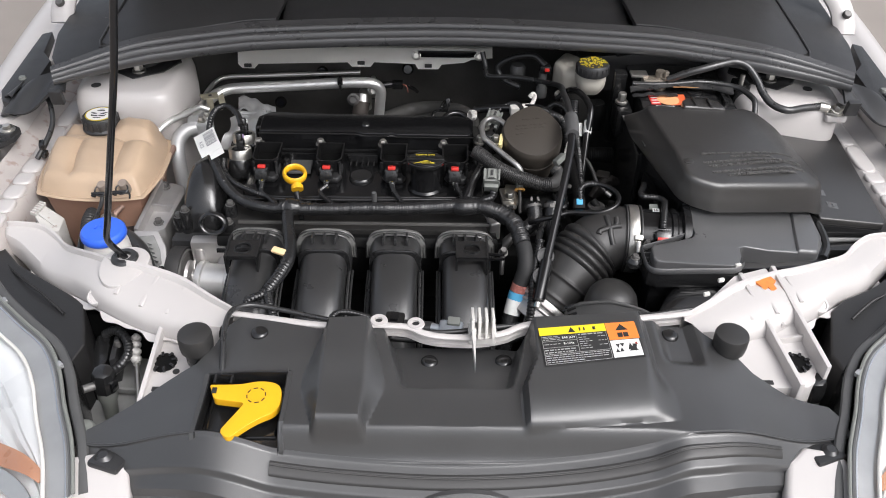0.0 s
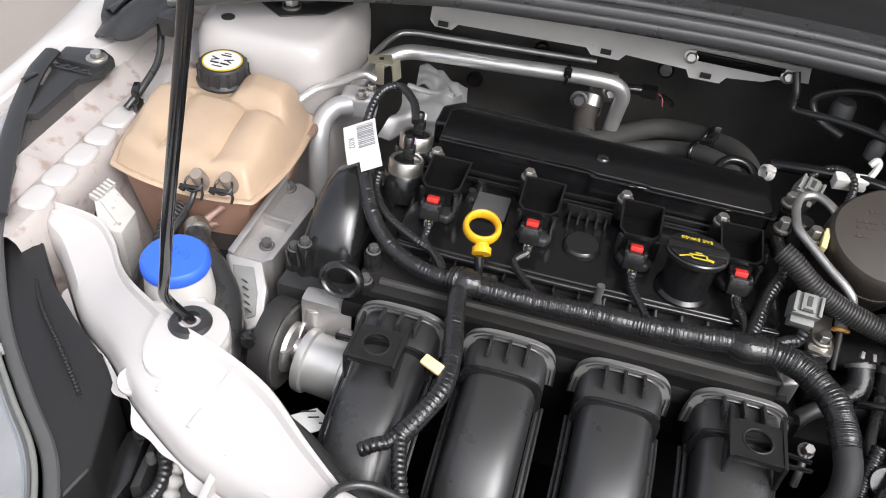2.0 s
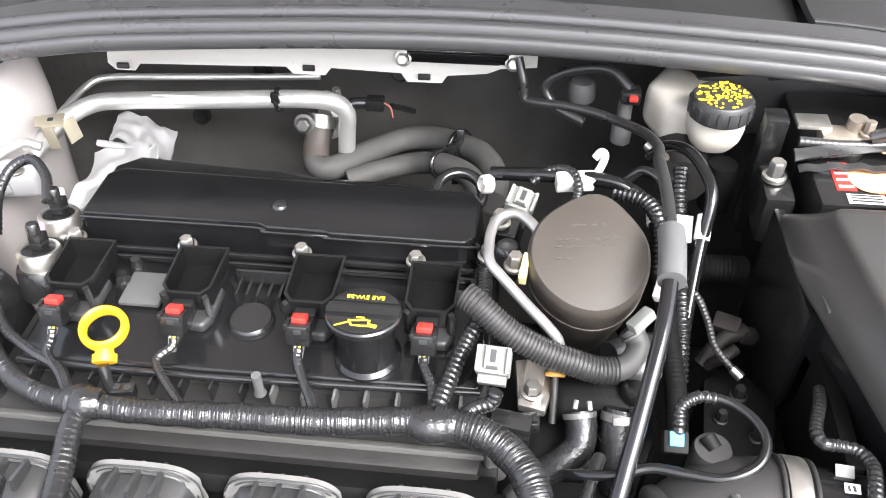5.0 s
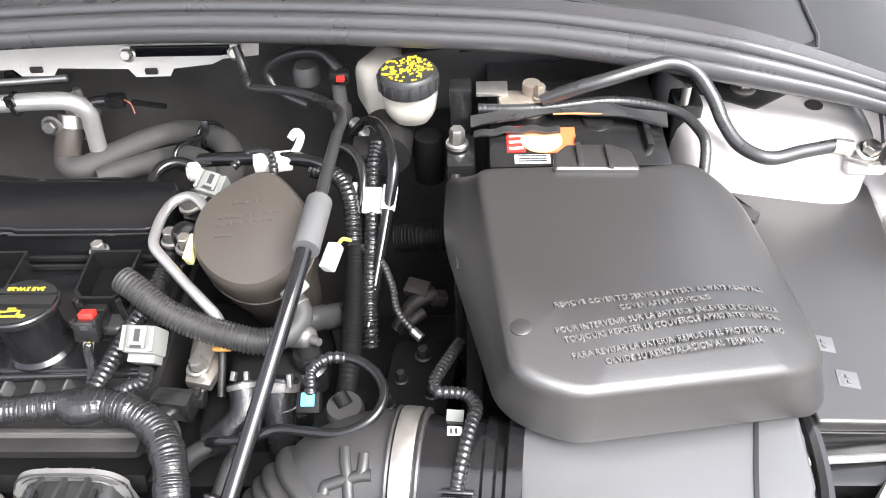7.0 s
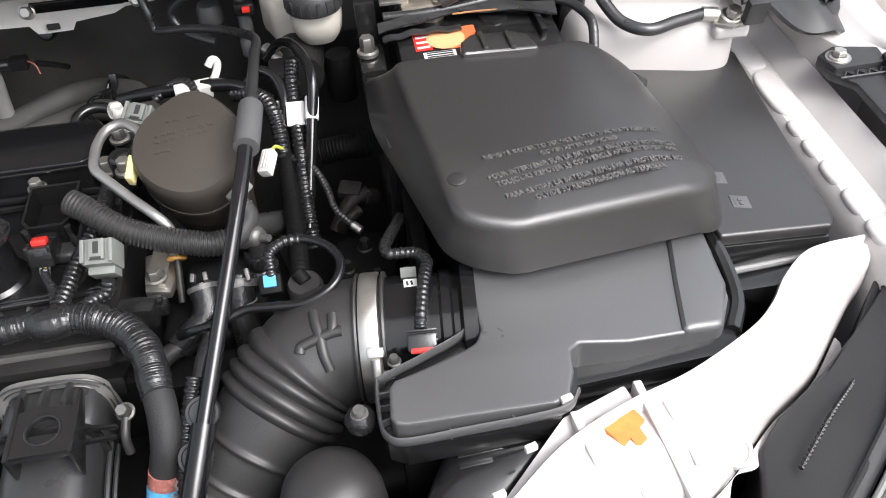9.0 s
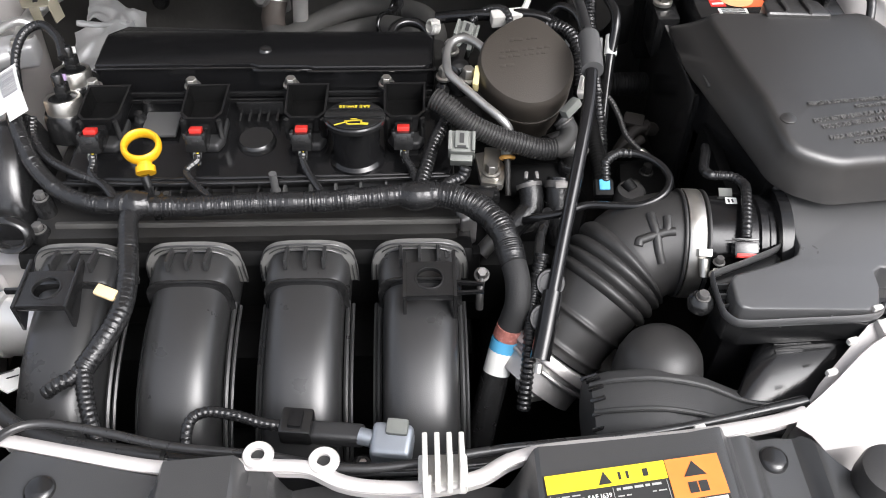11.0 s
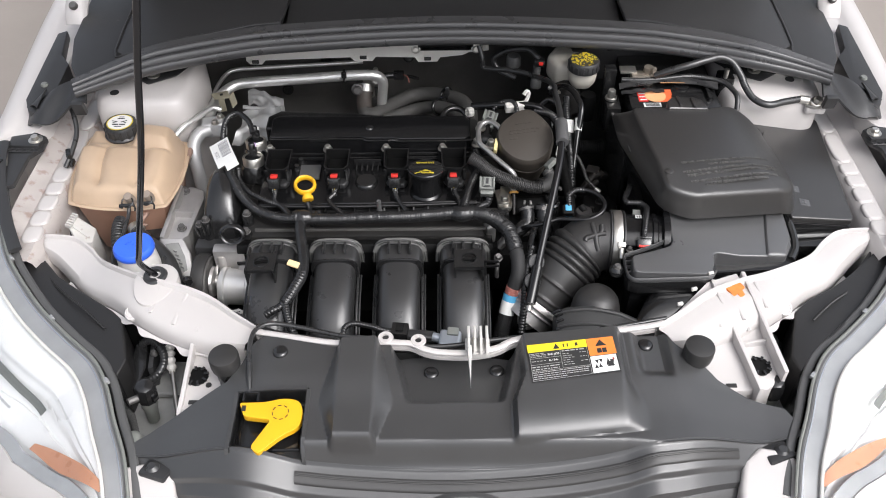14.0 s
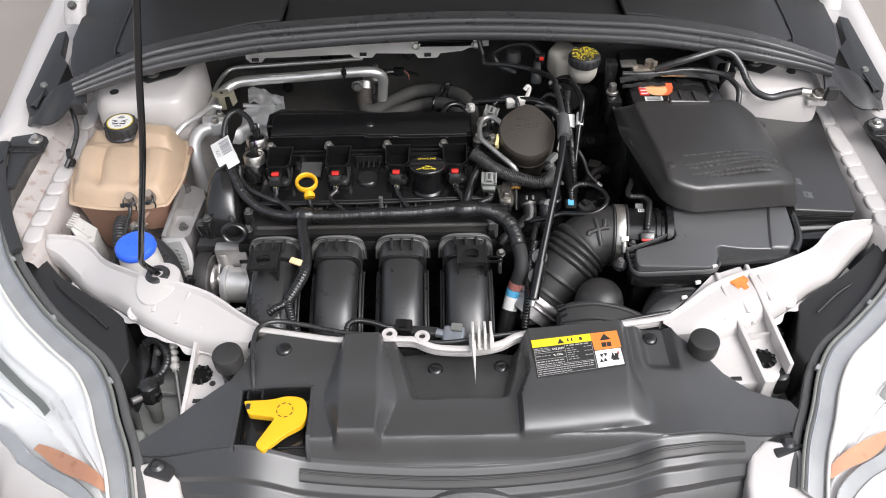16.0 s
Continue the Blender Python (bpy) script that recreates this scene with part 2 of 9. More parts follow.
def curve(points, res=8):
    """A smooth line through points (Catmull-Rom)."""
    p = [Vector(q) for q in points]
    if len(p) < 3:
        return [p[0].lerp(p[-1], i / res) for i in range(res + 1)]
    p = [2 * p[0] - p[1], *p, 2 * p[-1] - p[-2]]
    out = []
    for a, b, c, d in zip(p, p[1:], p[2:], p[3:]):
        for i in range(res):
            t = i / res
            out.append(0.5 * (2 * b + (c - a) * t + (2 * a - 5 * b + 4 * c - d) * t * t + (3 * b - a - 3 * c + d) * t ** 3))
    return out + [p[-2]]


def evenly(line, step):
    """The same line with points at an even step."""
    out, left = [line[0]], step
    for a, b in zip(line, line[1:]):
        d = (b - a).length
        s = left
        while s <= d and d > 0:
            out.append(a.lerp(b, s / d))
            s += step
        left = s - d
    if (out[-1] - line[-1]).length > step * 0.3:
        out.append(line[-1])
    return out


def tube(points, r, n=12, res=8, step=None, ripple=0.0, pitch=0.005, flat=1.0, hollow=False, rough=0.0):
    """A pipe, hose or wire along points. r: radius or a function of the run 0..1; ripple and pitch: corrugation."""
    line = curve(points, res)
    if ripple:
        step = step or pitch / 6
    if step:
        line = evenly(line, step)
    bm = bmesh.new()
    rings, up, run = [], None, 0.0
    total = sum((b - a).length for a, b in zip(line, line[1:]))
    rng = random.Random(len(line))
    for i, q in enumerate(line):
        d = (line[min(i + 1, len(line) - 1)] - line[max(i - 1, 0)]).normalized()
        if up is None:
            up = d.orthogonal().normalized()
            if abs(d.z) < 0.9:
                up = (Vector((0, 0, 1)) - d * d.z).normalized()
        up = (up - d * up.dot(d)).normalized()
        side = d.cross(up)
        if i:
            run += (q - line[i - 1]).length
        rad = r(run / total) if callable(r) else r
        if ripple:
            rad *= 1 + ripple * max(-0.7, min(0.7, 1.5 * math.sin(2 * math.pi * run / pitch + 1.2 * math.sin(run * 70) * (ripple < 0.06)))) * (1 if ripple >= 0.06 else 0.75 + 0.25 * math.sin(run * 170))
        if rough:
            rad *= 1 + rough * (rng.random() - 0.5)
        rings.append([bm.verts.new(q + (up * math.cos(2 * math.pi * k / n) * flat + side * math.sin(2 * math.pi * k / n)) * rad) for k in range(n)])
    for a, b in zip(rings, rings[1:]):
        for k in range(n):
            j = (k + 1) % n
            bm.faces.new((a[k], a[j], b[j], b[k]))
    if not hollow:
        bm.faces.new(rings[0][::-1])
        bm.faces.new(rings[-1])
    return bm


def loft(rings, closed=True, caps=True):
    """A skin over rings of equally many points."""
    bm = bmesh.new()
    vs = [[bm.verts.new(p) for p in ring] for ring in rings]
    n = len(vs[0])
    for a, b in zip(vs, vs[1:]):
        for i in range(n if closed else n - 1):
            j = (i + 1) % n
            bm.faces.new((a[i], a[j], b[j], b[i]))
    if closed and caps:
        bm.faces.new(vs[0][::-1])
        bm.faces.new(vs[-1])
    return bm


def sheet(f, nu, nv, thick=0.0):
    """A surface f(u, v), u and v from 0 to 1, with a thickness downwards."""
    bm = bmesh.new()
    g = [[bm.verts.new(f(i / nu, j / nv)) for j in range(nv + 1)] for i in range(nu + 1)]
    for i in range(nu):
        for j in range(nv):
            bm.faces.new((g[i][j], g[i + 1][j], g[i + 1][j + 1], g[i][j + 1]))
    if thick:
        bmesh.ops.recalc_face_normals(bm, faces=bm.faces)
        up = sum(fc.normal.z for fc in bm.faces)
        if up < 0:
            bmesh.ops.reverse_faces(bm, faces=bm.faces)
        bmesh.ops.solidify(bm, geom=bm.faces[:], thickness=thick)
    return bm


def line_at(rows, x):
    """Straight interpolation in rows of (x, value...)."""
    if x <= rows[0][0]:
        return rows[0][1]
    for a, b in zip(rows, rows[1:]):
        if x <= b[0]:
            return a[1] + (b[1] - a[1]) * (x - a[0]) / (b[0] - a[0])
    return rows[-1][1]


def step(a, b, x):
    t = max(0.0, min(1.0, (x - a) / (b - a)))
    return t * t * (3 - 2 * t)


def ring(at, radius, r, normal=(0, 0, 1), n=28, k=10):
    """A torus."""
    m = aim(at, Vector(at) + Vector(normal))
    bm = bmesh.new()
    rows = [[bm.verts.new(m @ Vector(((radius + r * math.cos(b)) * math.cos(a), (radius + r * math.cos(b)) * math.sin(a), r * math.sin(b))))
             for b in [2 * math.pi * j / k for j in range(k)]] for a in [2 * math.pi * i / n for i in range(n)]]
    for i in range(n):
        for j in range(k):
            bm.faces.new((rows[i][j], rows[(i + 1) % n][j], rows[(i + 1) % n][(j + 1) % k], rows[i][(j + 1) % k]))
    return bm


def bolt_mesh(at, r=0.006, h=0.005, up=(0, 0, 1)):
    """A flanged hexagon head."""
    a = lathe([(0, 0), (r * 1.45, 0), (r * 1.45, h * 0.25), (r * 1.1, h * 0.35)], n=24)
    b = moved(lathe([(r, 0), (r, h * 0.85), (r * 0.85, h), (0, h)], n=6), Matrix.Translation((0, 0, h * 0.3)))
    return moved(merge(a, b), aim(at, Vector(at) + Vector(up)))

def lettering(name, words, size, m, material, parent, depth=0.0003, bold=0.0):
    """Raised letters in the built-in font, centred on the pose m."""
    cu = bpy.data.curves.new(name, "FONT")
    cu.offset = size * bold
    cu.body, cu.size, cu.extrude, cu.align_x, cu.align_y, cu.resolution_u = words, size, depth, "CENTER", "CENTER", 2
    tmp = bpy.data.objects.new(name, cu)
    me = bpy.data.meshes.new_from_object(tmp)
    bpy.data.objects.remove(tmp)
    bpy.data.curves.remove(cu)
    bm = bmesh.new()
    bm.from_mesh(me)
    bpy.data.meshes.remove(me)
    return part(name, moved(bm, m), material, parent, smooth=0)


def rounded(poly, radii, n=7):
    """An outline with its corners rounded, n points a corner."""
    out = []
    for k, (x, y) in enumerate(poly):
        c, a, b = Vector((x, y)), Vector(poly[k - 1]), Vector(poly[(k + 1) % len(poly)])
        r = radii[k]
        p = c + (a - c).normalized() * min(r, (a - c).length * 0.49)
        q = c + (b - c).normalized() * min(r, (b - c).length * 0.49)
        for i in range(n):
            t = i / (n - 1)
            out.append(p * (1 - t) ** 2 + c * 2 * t * (1 - t) + q * t * t)
    return out


# ---- the ground and the car's body ----
gm = bmesh.new()
bmesh.ops.create_grid(gm, x_segments=40, y_segments=40, size=300)
ground = part("ground", gm, GROUND, smooth=0)
tagged(ground, "worn brownish concrete yard under the car", "ground", kind="structure")

body = thing("car_body", "white painted car body with an open engine bay", "car", (XC, 0.6, 0.0))


def fender(side):
    """Inner flange, raised edge and rounded outer skin of a front wing; the flange narrows ahead of the bracket."""
    rows = []
    for i in range(49):
        y = -0.02 + i * 0.0235
        lift = 0.055 * step(0.0, 0.9, y)
        out = 0.02 * step(0.0, 0.5, y)
        wide = step(0.125, 0.155, y)
        a = -0.612 + 0.050 * wide
        prof = [(a + 0.004, 0.78), (a + 0.002, 0.885), (a - 0.002, 0.897), (a - 0.008 - 0.022 * wide, 0.899), (-0.620 + 0.022 * wide, 0.8995), (-0.623 + 0.018 * wide, 0.905), (-0.629 + 0.012 * wide, 0.908), (-0.636 + 0.006 * wide, 0.907),
                (-0.646, 0.900), (-0.658, 0.884), (-0.670, 0.850), (-0.686, 0.800), (-0.694, 0.700), (-0.690, 0.560), (-0.670, 0.400), (-0.640, 0.300)]
        rows.append([((x - out) if side < 0 else mx(x - out), y, z + lift) for x, z in prof])
    return loft(rows, closed=False)


for side in (-1, 1):
    part("fender", fender(side), WHITE, body, flip=True)

# strut towers: rounded blocks with a black recess and a mount in the top
def tower_ring(cx, cy, z, hx, hy, p=0.52, n=48):
    return [(cx + hx * math.copysign(abs(math.cos(t)) ** p, math.cos(t)), cy + hy * math.copysign(abs(math.sin(t)) ** p, math.sin(t)), z) for t in [2 * math.pi * k / n for k in range(n)]]


for side in (-1, 1):
    cx, cy, hx = (-0.401, 0.266, 0.089) if side < 0 else (0.704, 0.260, 0.092)
    nx = -0.394 if side < 0 else 0.689
    levels = [(0.50, 0.80), (0.70, 0.88), (0.80, 0.94), (0.88, 0.985), (0.915, 0.975), (0.930, 0.94), (0.938, 0.88), (0.941, 0.78)]
    tower = part("strut_tower", loft([tower_ring(cx, cy, z, hx * k, 0.098 * k, 0.42) for z, k in levels]), WHITE, body)
    rec = [(nx - side * -0.066, cy + 0.042), (nx - side * -0.034, cy - 0.014), (nx, cy - 0.038), (nx - side * 0.045, cy - 0.012), (nx - side * 0.066, cy + 0.030), (nx - side * 0.05, cy + 0.066), (nx + side * 0.05, cy + 0.066)]
    mount_top = part("strut_mount", prism(rec, 0.936, 0.9432, 0.003), BLACK_MATT, tower, "black recess of the strut mount")
    part("bearing", lathe([(0.034, 0.0), (0.034, 0.006), (0.028, 0.010), (0.014, 0.011), (0, 0.011)], (nx, cy + 0.034, 0.942), n=36), RUBBER, mount_top)
    part("strut_nut", bolt_mesh((nx - side * 0.004, 0.254, 0.9432), 0.008, 0.010), STEEL, mount_top, "zinc plated nut")
    part("drain_hole", lathe([(0, 0.0), (0.008, 0.0), (0.008, 0.0008), (0, 0.0008)], (-0.447 if side < 0 else 0.742, 0.204 if side < 0 else 0.228, 0.9412), n=20), INK, tower)

# inner aprons: rail with blobs of sealer, folded wavy flange, drop to the wheel arch
for side in (-1, 1):
    rng = random.Random(11 + side)
    rows = []
    for i in range(61):
        y = -0.135 + i * 0.009
        wob = 0.0035 * noise.noise((y * 30, side, 0.5))
        prof = [(-0.440, 0.40), (-0.475, 0.70), (-0.490, 0.80), (-0.499, 0.848), (-0.503, 0.860), (-0.510, 0.866), (-0.535, 0.865), (-0.541, 0.861), (-0.560 + wob, 0.872 + wob), (-0.567 + wob, 0.876 + wob), (-0.570 + wob, 0.873 + wob), (-0.567, 0.84), (-0.572, 0.795), (-0.60, 0.785), (-0.625, 0.79)]
        rows.append([(x if side < 0 else mx(x), y, z) for x, z in prof])
    part("inner_apron", loft(rows, closed=False), WHITE_DIRTY if side < 0 else WHITE, body, "dusty white inner wing" if side < 0 else "white inner wing")
    y = -0.095
    while y < 0.30:
        ln = rng.uniform(0.030, 0.045) if y < 0.08 else rng.uniform(0.07, 0.11)
        x = -0.521
        blob = [(x + 0.015 * math.copysign(abs(math.cos(t)) ** 0.7, math.cos(t)), y + ln / 2 + ln * 0.48 * math.copysign(abs(math.sin(t)) ** 0.6, math.sin(t))) for t in [2 * math.pi * k / 20 for k in range(20)]]
        part("seam_sealer", prism([(px if side < 0 else mx(px), py) for px, py in blob], 0.858, 0.8685, 0.0045, 3), WHITE, body)
        y += ln
    for px, py in ((-0.590, 0.205), (-0.588, 0.300)):
        part("wing_bolt", bolt_mesh(((px - 0.01) if side < 0 else mx(px - 0.01), py, 0.903 + 0.055 * step(0, 0.9, py)), 0.0075, 0.006), WHITE, body)

# floor and walls of the bay, near-black: the depth's shade is in their colour
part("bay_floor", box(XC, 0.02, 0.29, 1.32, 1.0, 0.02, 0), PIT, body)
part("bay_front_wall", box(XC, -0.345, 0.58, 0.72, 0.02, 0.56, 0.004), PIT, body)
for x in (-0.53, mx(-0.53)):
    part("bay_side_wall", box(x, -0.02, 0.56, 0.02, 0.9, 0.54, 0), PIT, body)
def bulk(u, v):
    x = XC + (u - 0.5) * 1.24
    d = abs(x - XC)
    return (x, 0.455 - 0.09 * step(0.35, 0.62, d) + 0.014 * noise.noise((x * 5, v * 4, 0.3)) + 0.006 * noise.noise((x * 17, v * 13, 1.7)) - 0.05 * (1 - v) ** 2, 0.34 + v * 0.65)


part("firewall", sheet(bulk, 110, 50, 0.01), FELT, body, "black sound insulation on the bulkhead")
part("cowl_shelf", box(XC, 0.405, 0.967, 1.05, 0.10, 0.02, 0.004), BLACK_MATT, body)

# pale stamped panel under the cowl, with tabs and slots
panel_edge = [(-0.243, 0.908), (-0.236, 0.900), (-0.214, 0.900), (-0.206, 0.909), (-0.045, 0.916), (-0.038, 0.908), (-0.004, 0.908), (0.003, 0.917), (0.076, 0.914), (0.082, 0.904), (0.118, 0.904),
              (0.124, 0.913), (0.165, 0.917), (0.178, 0.923), (0.215, 0.926)]
bm = bmesh.new()
low = [bm.verts.new((x, 0.338 + 0.004 * abs(x + 0.02) / 0.2, z + 0.009)) for x, z in panel_edge]
mid = [bm.verts.new((x, 0.352 + 0.004 * abs(x + 0.02) / 0.2, 0.947)) for x, z in panel_edge]
back = [bm.verts.new((x, 0.395, 0.956)) for x, z in panel_edge]
for a, b in ((low, mid), (mid, back)):
    for i in range(len(a) - 1):
        bm.faces.new((a[i], a[i + 1], b[i + 1], b[i]))
bmesh.ops.solidify(bm, geom=bm.faces[:], thickness=0.0025)
pale = part("cowl_panel", bm, mat("pale_primer_paint", (0.86, 0.84, 0.80), 0.42, var=0.05, scale=20, bump=0.04, fine=500, speck=(0.60, 0.55, 0.50), speck_amount=0.68), body, "pale stamped panel under the cowl", smooth=25)
for x, z in ((-0.225, 0.916), (-0.021, 0.924), (0.1, 0.920)):
    part("panel_slot", box(x, 0.3395, z, 0.013, 0.004, 0.006, 0.001), INK, pale)
part("panel_recess", box(0.134, 0.3465, 0.9395, 0.105, 0.004, 0.012, 0.003), BLACK_GLOSS, pale)
for x in (0.078, 0.191):
    part("panel_bolt", bolt_mesh((x, 0.3455, 0.9375), 0.006, 0.006, (0, -1, 0.3)), STEEL, pale)

# cowl, weatherstrip, windscreen
HALF_SEAL = [(0.0, 0.283), (0.1, 0.280), (0.2, 0.272), (0.35, 0.255), (0.49, 0.222), (0.59, 0.186), (0.68, 0.138), (0.71, 0.115)]
SEAL_Z = [(0.0, 1.0), (0.35, 0.998), (0.5, 0.990), (0.6, 0.981), (0.71, 0.970)]
def arc(cy, cz, r, a0, a1, n=9, squash=1.0):
    return [(cy + r * math.cos(radians(a0 + (a1 - a0) * k / n)), cz + squash * r * math.sin(radians(a0 + (a1 - a0) * k / n))) for k in range(n + 1)]


def along_seal(profile):
    """A profile in depth and height, drawn along the cowl's edge."""
    rows = []
    for i in range(97):
        d = -0.638 + 1.276 * i / 96
        y0 = sum(line_at(HALF_SEAL, abs(d + e)) for e in (-0.06, -0.04, -0.02, 0, 0.02, 0.04, 0.06)) / 7 - 0.007 + 0.018 * step(0.5, 0.64, d)
        z0 = line_at(SEAL_Z, abs(d)) - 0.011
        lean = 0.45 * step(0.3, 0.7, abs(d)) * (1 if d > 0 else -1)
        k0 = 0.62 - 0.30 * step(0.45, 0.66, abs(d))
        h0 = 1.0 - 0.35 * step(0.5, 0.66, abs(d))
        rows.append([(XC + d + k * k0 * lean, y0 + k * k0, z0 + h * h0) for k, h in profile])
    return loft(rows)


seal_thing = thing("weatherstrip", "ribbed black rubber weatherstrip along the cowl", "seal", (XC, 0.28, 0.985))
part("lip", along_seal(arc(0.004, 0.007, 0.0085, 270, 60) + [(0.02, 0.010), (0.02, 0.0)]), SEAL, seal_thing)
part("bulb", along_seal(arc(0.0185, 0.013, 0.0115, 200, 20, 12) + [(0.03, 0.0), (0.008, 0.0)]), SEAL, seal_thing)
part("groove", along_seal([(0.026, 0.019), (0.034, 0.018), (0.034, 0.0), (0.026, 0.0)]), RUBBER, seal_thing, "dark groove of the strip")
part("carrier", along_seal(arc(0.043, 0.019, 0.0105, 190, 60, 9) + [(0.056, 0.0295), (0.068, 0.0325), (0.068, 0.0), (0.032, 0.0)]), SEAL, seal_thing)

cowl = thing("cowl_grille", "black plastic cowl panel below the windscreen", "cowl", (XC, 0.45, 0.98))


def cowl_mid(u, v):
    x = XC - 0.30 + 0.60 * u
    d = abs(x - XC)
    y = line_at(HALF_SEAL, d) + 0.034 + v * (0.32 - line_at(HALF_SEAL, d) + 0.28)
    return (x, y, line_at(SEAL_Z, d) + 0.004 + 0.035 * v + 0.004 * step(0.2, 0.3, v) + 0.005 * step(0.45, 0.5, v) + 0.006 * step(0.62, 0.68, v))


part("centre_panel", sheet(cowl_mid, 40, 40, 0.003), BLACK_MATT, cowl)
for side in (-1, 1):
    # flat raised panel with a thin rolled edge, and the lower shoulder outside it
    edge = [0.305 + 0.026 * k for k in range(11)]
    plan = [(d, line_at(HALF_SEAL, d) + 0.036) for d in edge] + [(0.588, line_at(HALF_SEAL, 0.58) + 0.056), (0.583, 0.46), (0.575, 0.62), (0.275, 0.62)]
    top = lambda x, y: line_at(SEAL_Z, abs(x - XC)) + 0.018 + 0.11 * (y - 0.26)
    part("side_panel", prism([(XC + side * d, y) for d, y in plan], lambda x, y: top(x, y) - 0.010, top, 0.003, 2), BLACK_MATT, cowl)
    part("panel_edge", tube([(XC + side * d, y + 0.003, top(XC + side * d, y) + 0.0008) for d, y in plan[:13]], 0.0022, n=8, res=3), BLACK_MATT, cowl)
    part("shoulder", prism([(XC + side * d, y) for d, y in ((0.57, 0.245), (0.62, 0.215), (0.650, 0.200), (0.672, 0.24), (0.690, 0.32), (0.695, 0.62), (0.56, 0.62))], 0.968, lambda x, y: 0.978 + 0.09 * (y - 0.2) - 0.10 * max(0.0, abs(x - XC) - 0.60), 0.003), BLACK_MATT, cowl)
    def louvre_at(k, side=side):
        return XC + side * (0.36 + 0.022 * (k % 9)), 0.44 + 0.02 * (k // 9)
    for k in range(27):
        x, y = louvre_at(k)
        d = abs(x - XC)
        part("louvre", box(x, y, top(x, y) + 0.0015, 0.015, 0.008, 0.005, 0.0015), DARK_GREY, cowl)
    # rubber corner boot at the end of the weatherstrip
    w = lambda x: x if side > 0 else mx(x)
    # draped rubber boot at the strip's end, and the trim along the wing's flange
    boot = part("corner_boot", sheet(lambda u, v: (w(0.772 + 0.118 * u + 0.012 * v), 0.150 + 0.010 * math.sin(7 * u) + (0.085 - 0.035 * u) * v, 0.969 - 0.052 * u + 0.006 * math.sin(9 * u + 3 * v) - 0.012 * (1 - v) * (1 - v)), 30, 16, 0.004), BLACK_MATT, cowl, "draped black rubber corner boot")
    part("boot_flap", box(w(0.7850), 0.1490, 0.9480, 0.020, 0.010, 0.026, 0.002, rot=(12, 0, 0)), BLACK_MATT, boot)
    part("boot_tip", sheet(lambda u, v: (w(0.868 + 0.030 * u), 0.170 + 0.020 * u + (0.050 - 0.03 * u) * v, 0.936 - 0.010 * u + 0.004 * math.sin(5 * u + 2 * v)), 12, 10, 0.003), BLACK_MATT, boot)
    trim = [(0.870, 0.165), (0.888, 0.172), (0.903, 0.205), (0.909, 0.41), (0.893, 0.42), (0.880, 0.34), (0.858, 0.31), (0.856, 0.20)]
    part("wing_trim", prism([(w(x), y) for x, y in trim], 0.900, lambda x, y: 0.926 + 0.055 * (y - 0.16), 0.003), BLACK_MATT, cowl, "black trim along the wing")
    part("trim_clip", lathe([(0, 0.003), (0.005, 0.003), (0.0065, 0.0), (0.0065, -0.004)], (w(0.882), 0.245, 0.932), n=20), GREY_PLASTIC, cowl, "pale trim clip")


def windscreen_at(u, v):
    x = XC + (u - 0.5) * 1.16
    d = (u - 0.5) * 2
    return (x, 0.60 - 0.10 * d * d + v * 0.75, 1.035 - 0.01 * d * d + v * 0.42)



screen_thing = thing("windscreen", "dark tinted windscreen behind the cowl", "windscreen", (XC, 0.9, 1.03))
part("glass", sheet(windscreen_at, 24, 12, 0.005), GLASS_DARK, screen_thing)
for x0, x1 in ((-0.15, 0.42), (0.20, 0.76)):
    arm = tube([(x0, 0.555, 1.048), (x0 + 0.05, 0.57, 1.062), ((x0 + x1) / 2, 0.585, 1.064), (x1, 0.60, 1.066)], 0.006, n=8, flat=0.6)
    solo("wiper", arm, BLACK_MATT, "black wiper arm lying on the windscreen", "wiper", "windscreen wipers")
roof = part("roof", sheet(lambda u, v: (XC + (u - 0.5) * 1.15, 1.33 + v * 1.6, 1.46 - 0.05 * (2 * u - 1) ** 2), 10, 8, 0.01), WHITE, body)

# plain rest of the car behind the engine bay, on its wheels
HULL = [(0.0, 0.24), (0.70, 0.24), (0.79, 0.30), (0.835, 0.48), (0.845, 0.70), (0.835, 0.88), (0.80, 0.985), (0.66, 1.02), (0.0, 1.02)]
rings = []
for y, k, lift in ((1.085, 1.0, 0.0), (1.6, 1.005, 0.0), (2.3, 1.0, 0.0), (2.9, 0.98, 0.02), (3.20, 0.93, 0.06), (3.32, 0.84, 0.12)):
    half = [(x * k, z + lift * (1 - z)) for x, z in HULL]
    rings.append([(XC + x, y, z) for x, z in half] + [(XC - x, y, z) for x, z in half[-2:0:-1]])
part("rear_body", loft(rings), WHITE, body)
cabin = []
for z, y0, y1, w in ((1.00, 0.80, 3.16, 0.70), (1.12, 0.99, 3.10, 0.675), (1.28, 1.23, 3.00, 0.625), (1.405, 1.42, 2.88, 0.56)):
    cabin.append([(XC - w * 0.94, y0, z), (XC + w * 0.94, y0, z), (XC + w, y0 + 0.35, z), (XC + w, y1 - 0.3, z), (XC + w * 0.9, y1, z), (XC - w * 0.9, y1, z), (XC - w, y1 - 0.3, z), (XC - w, y0 + 0.35, z)])
part("side_glass", loft(cabin), GLASS_DARK, body, "dark side and rear glass")
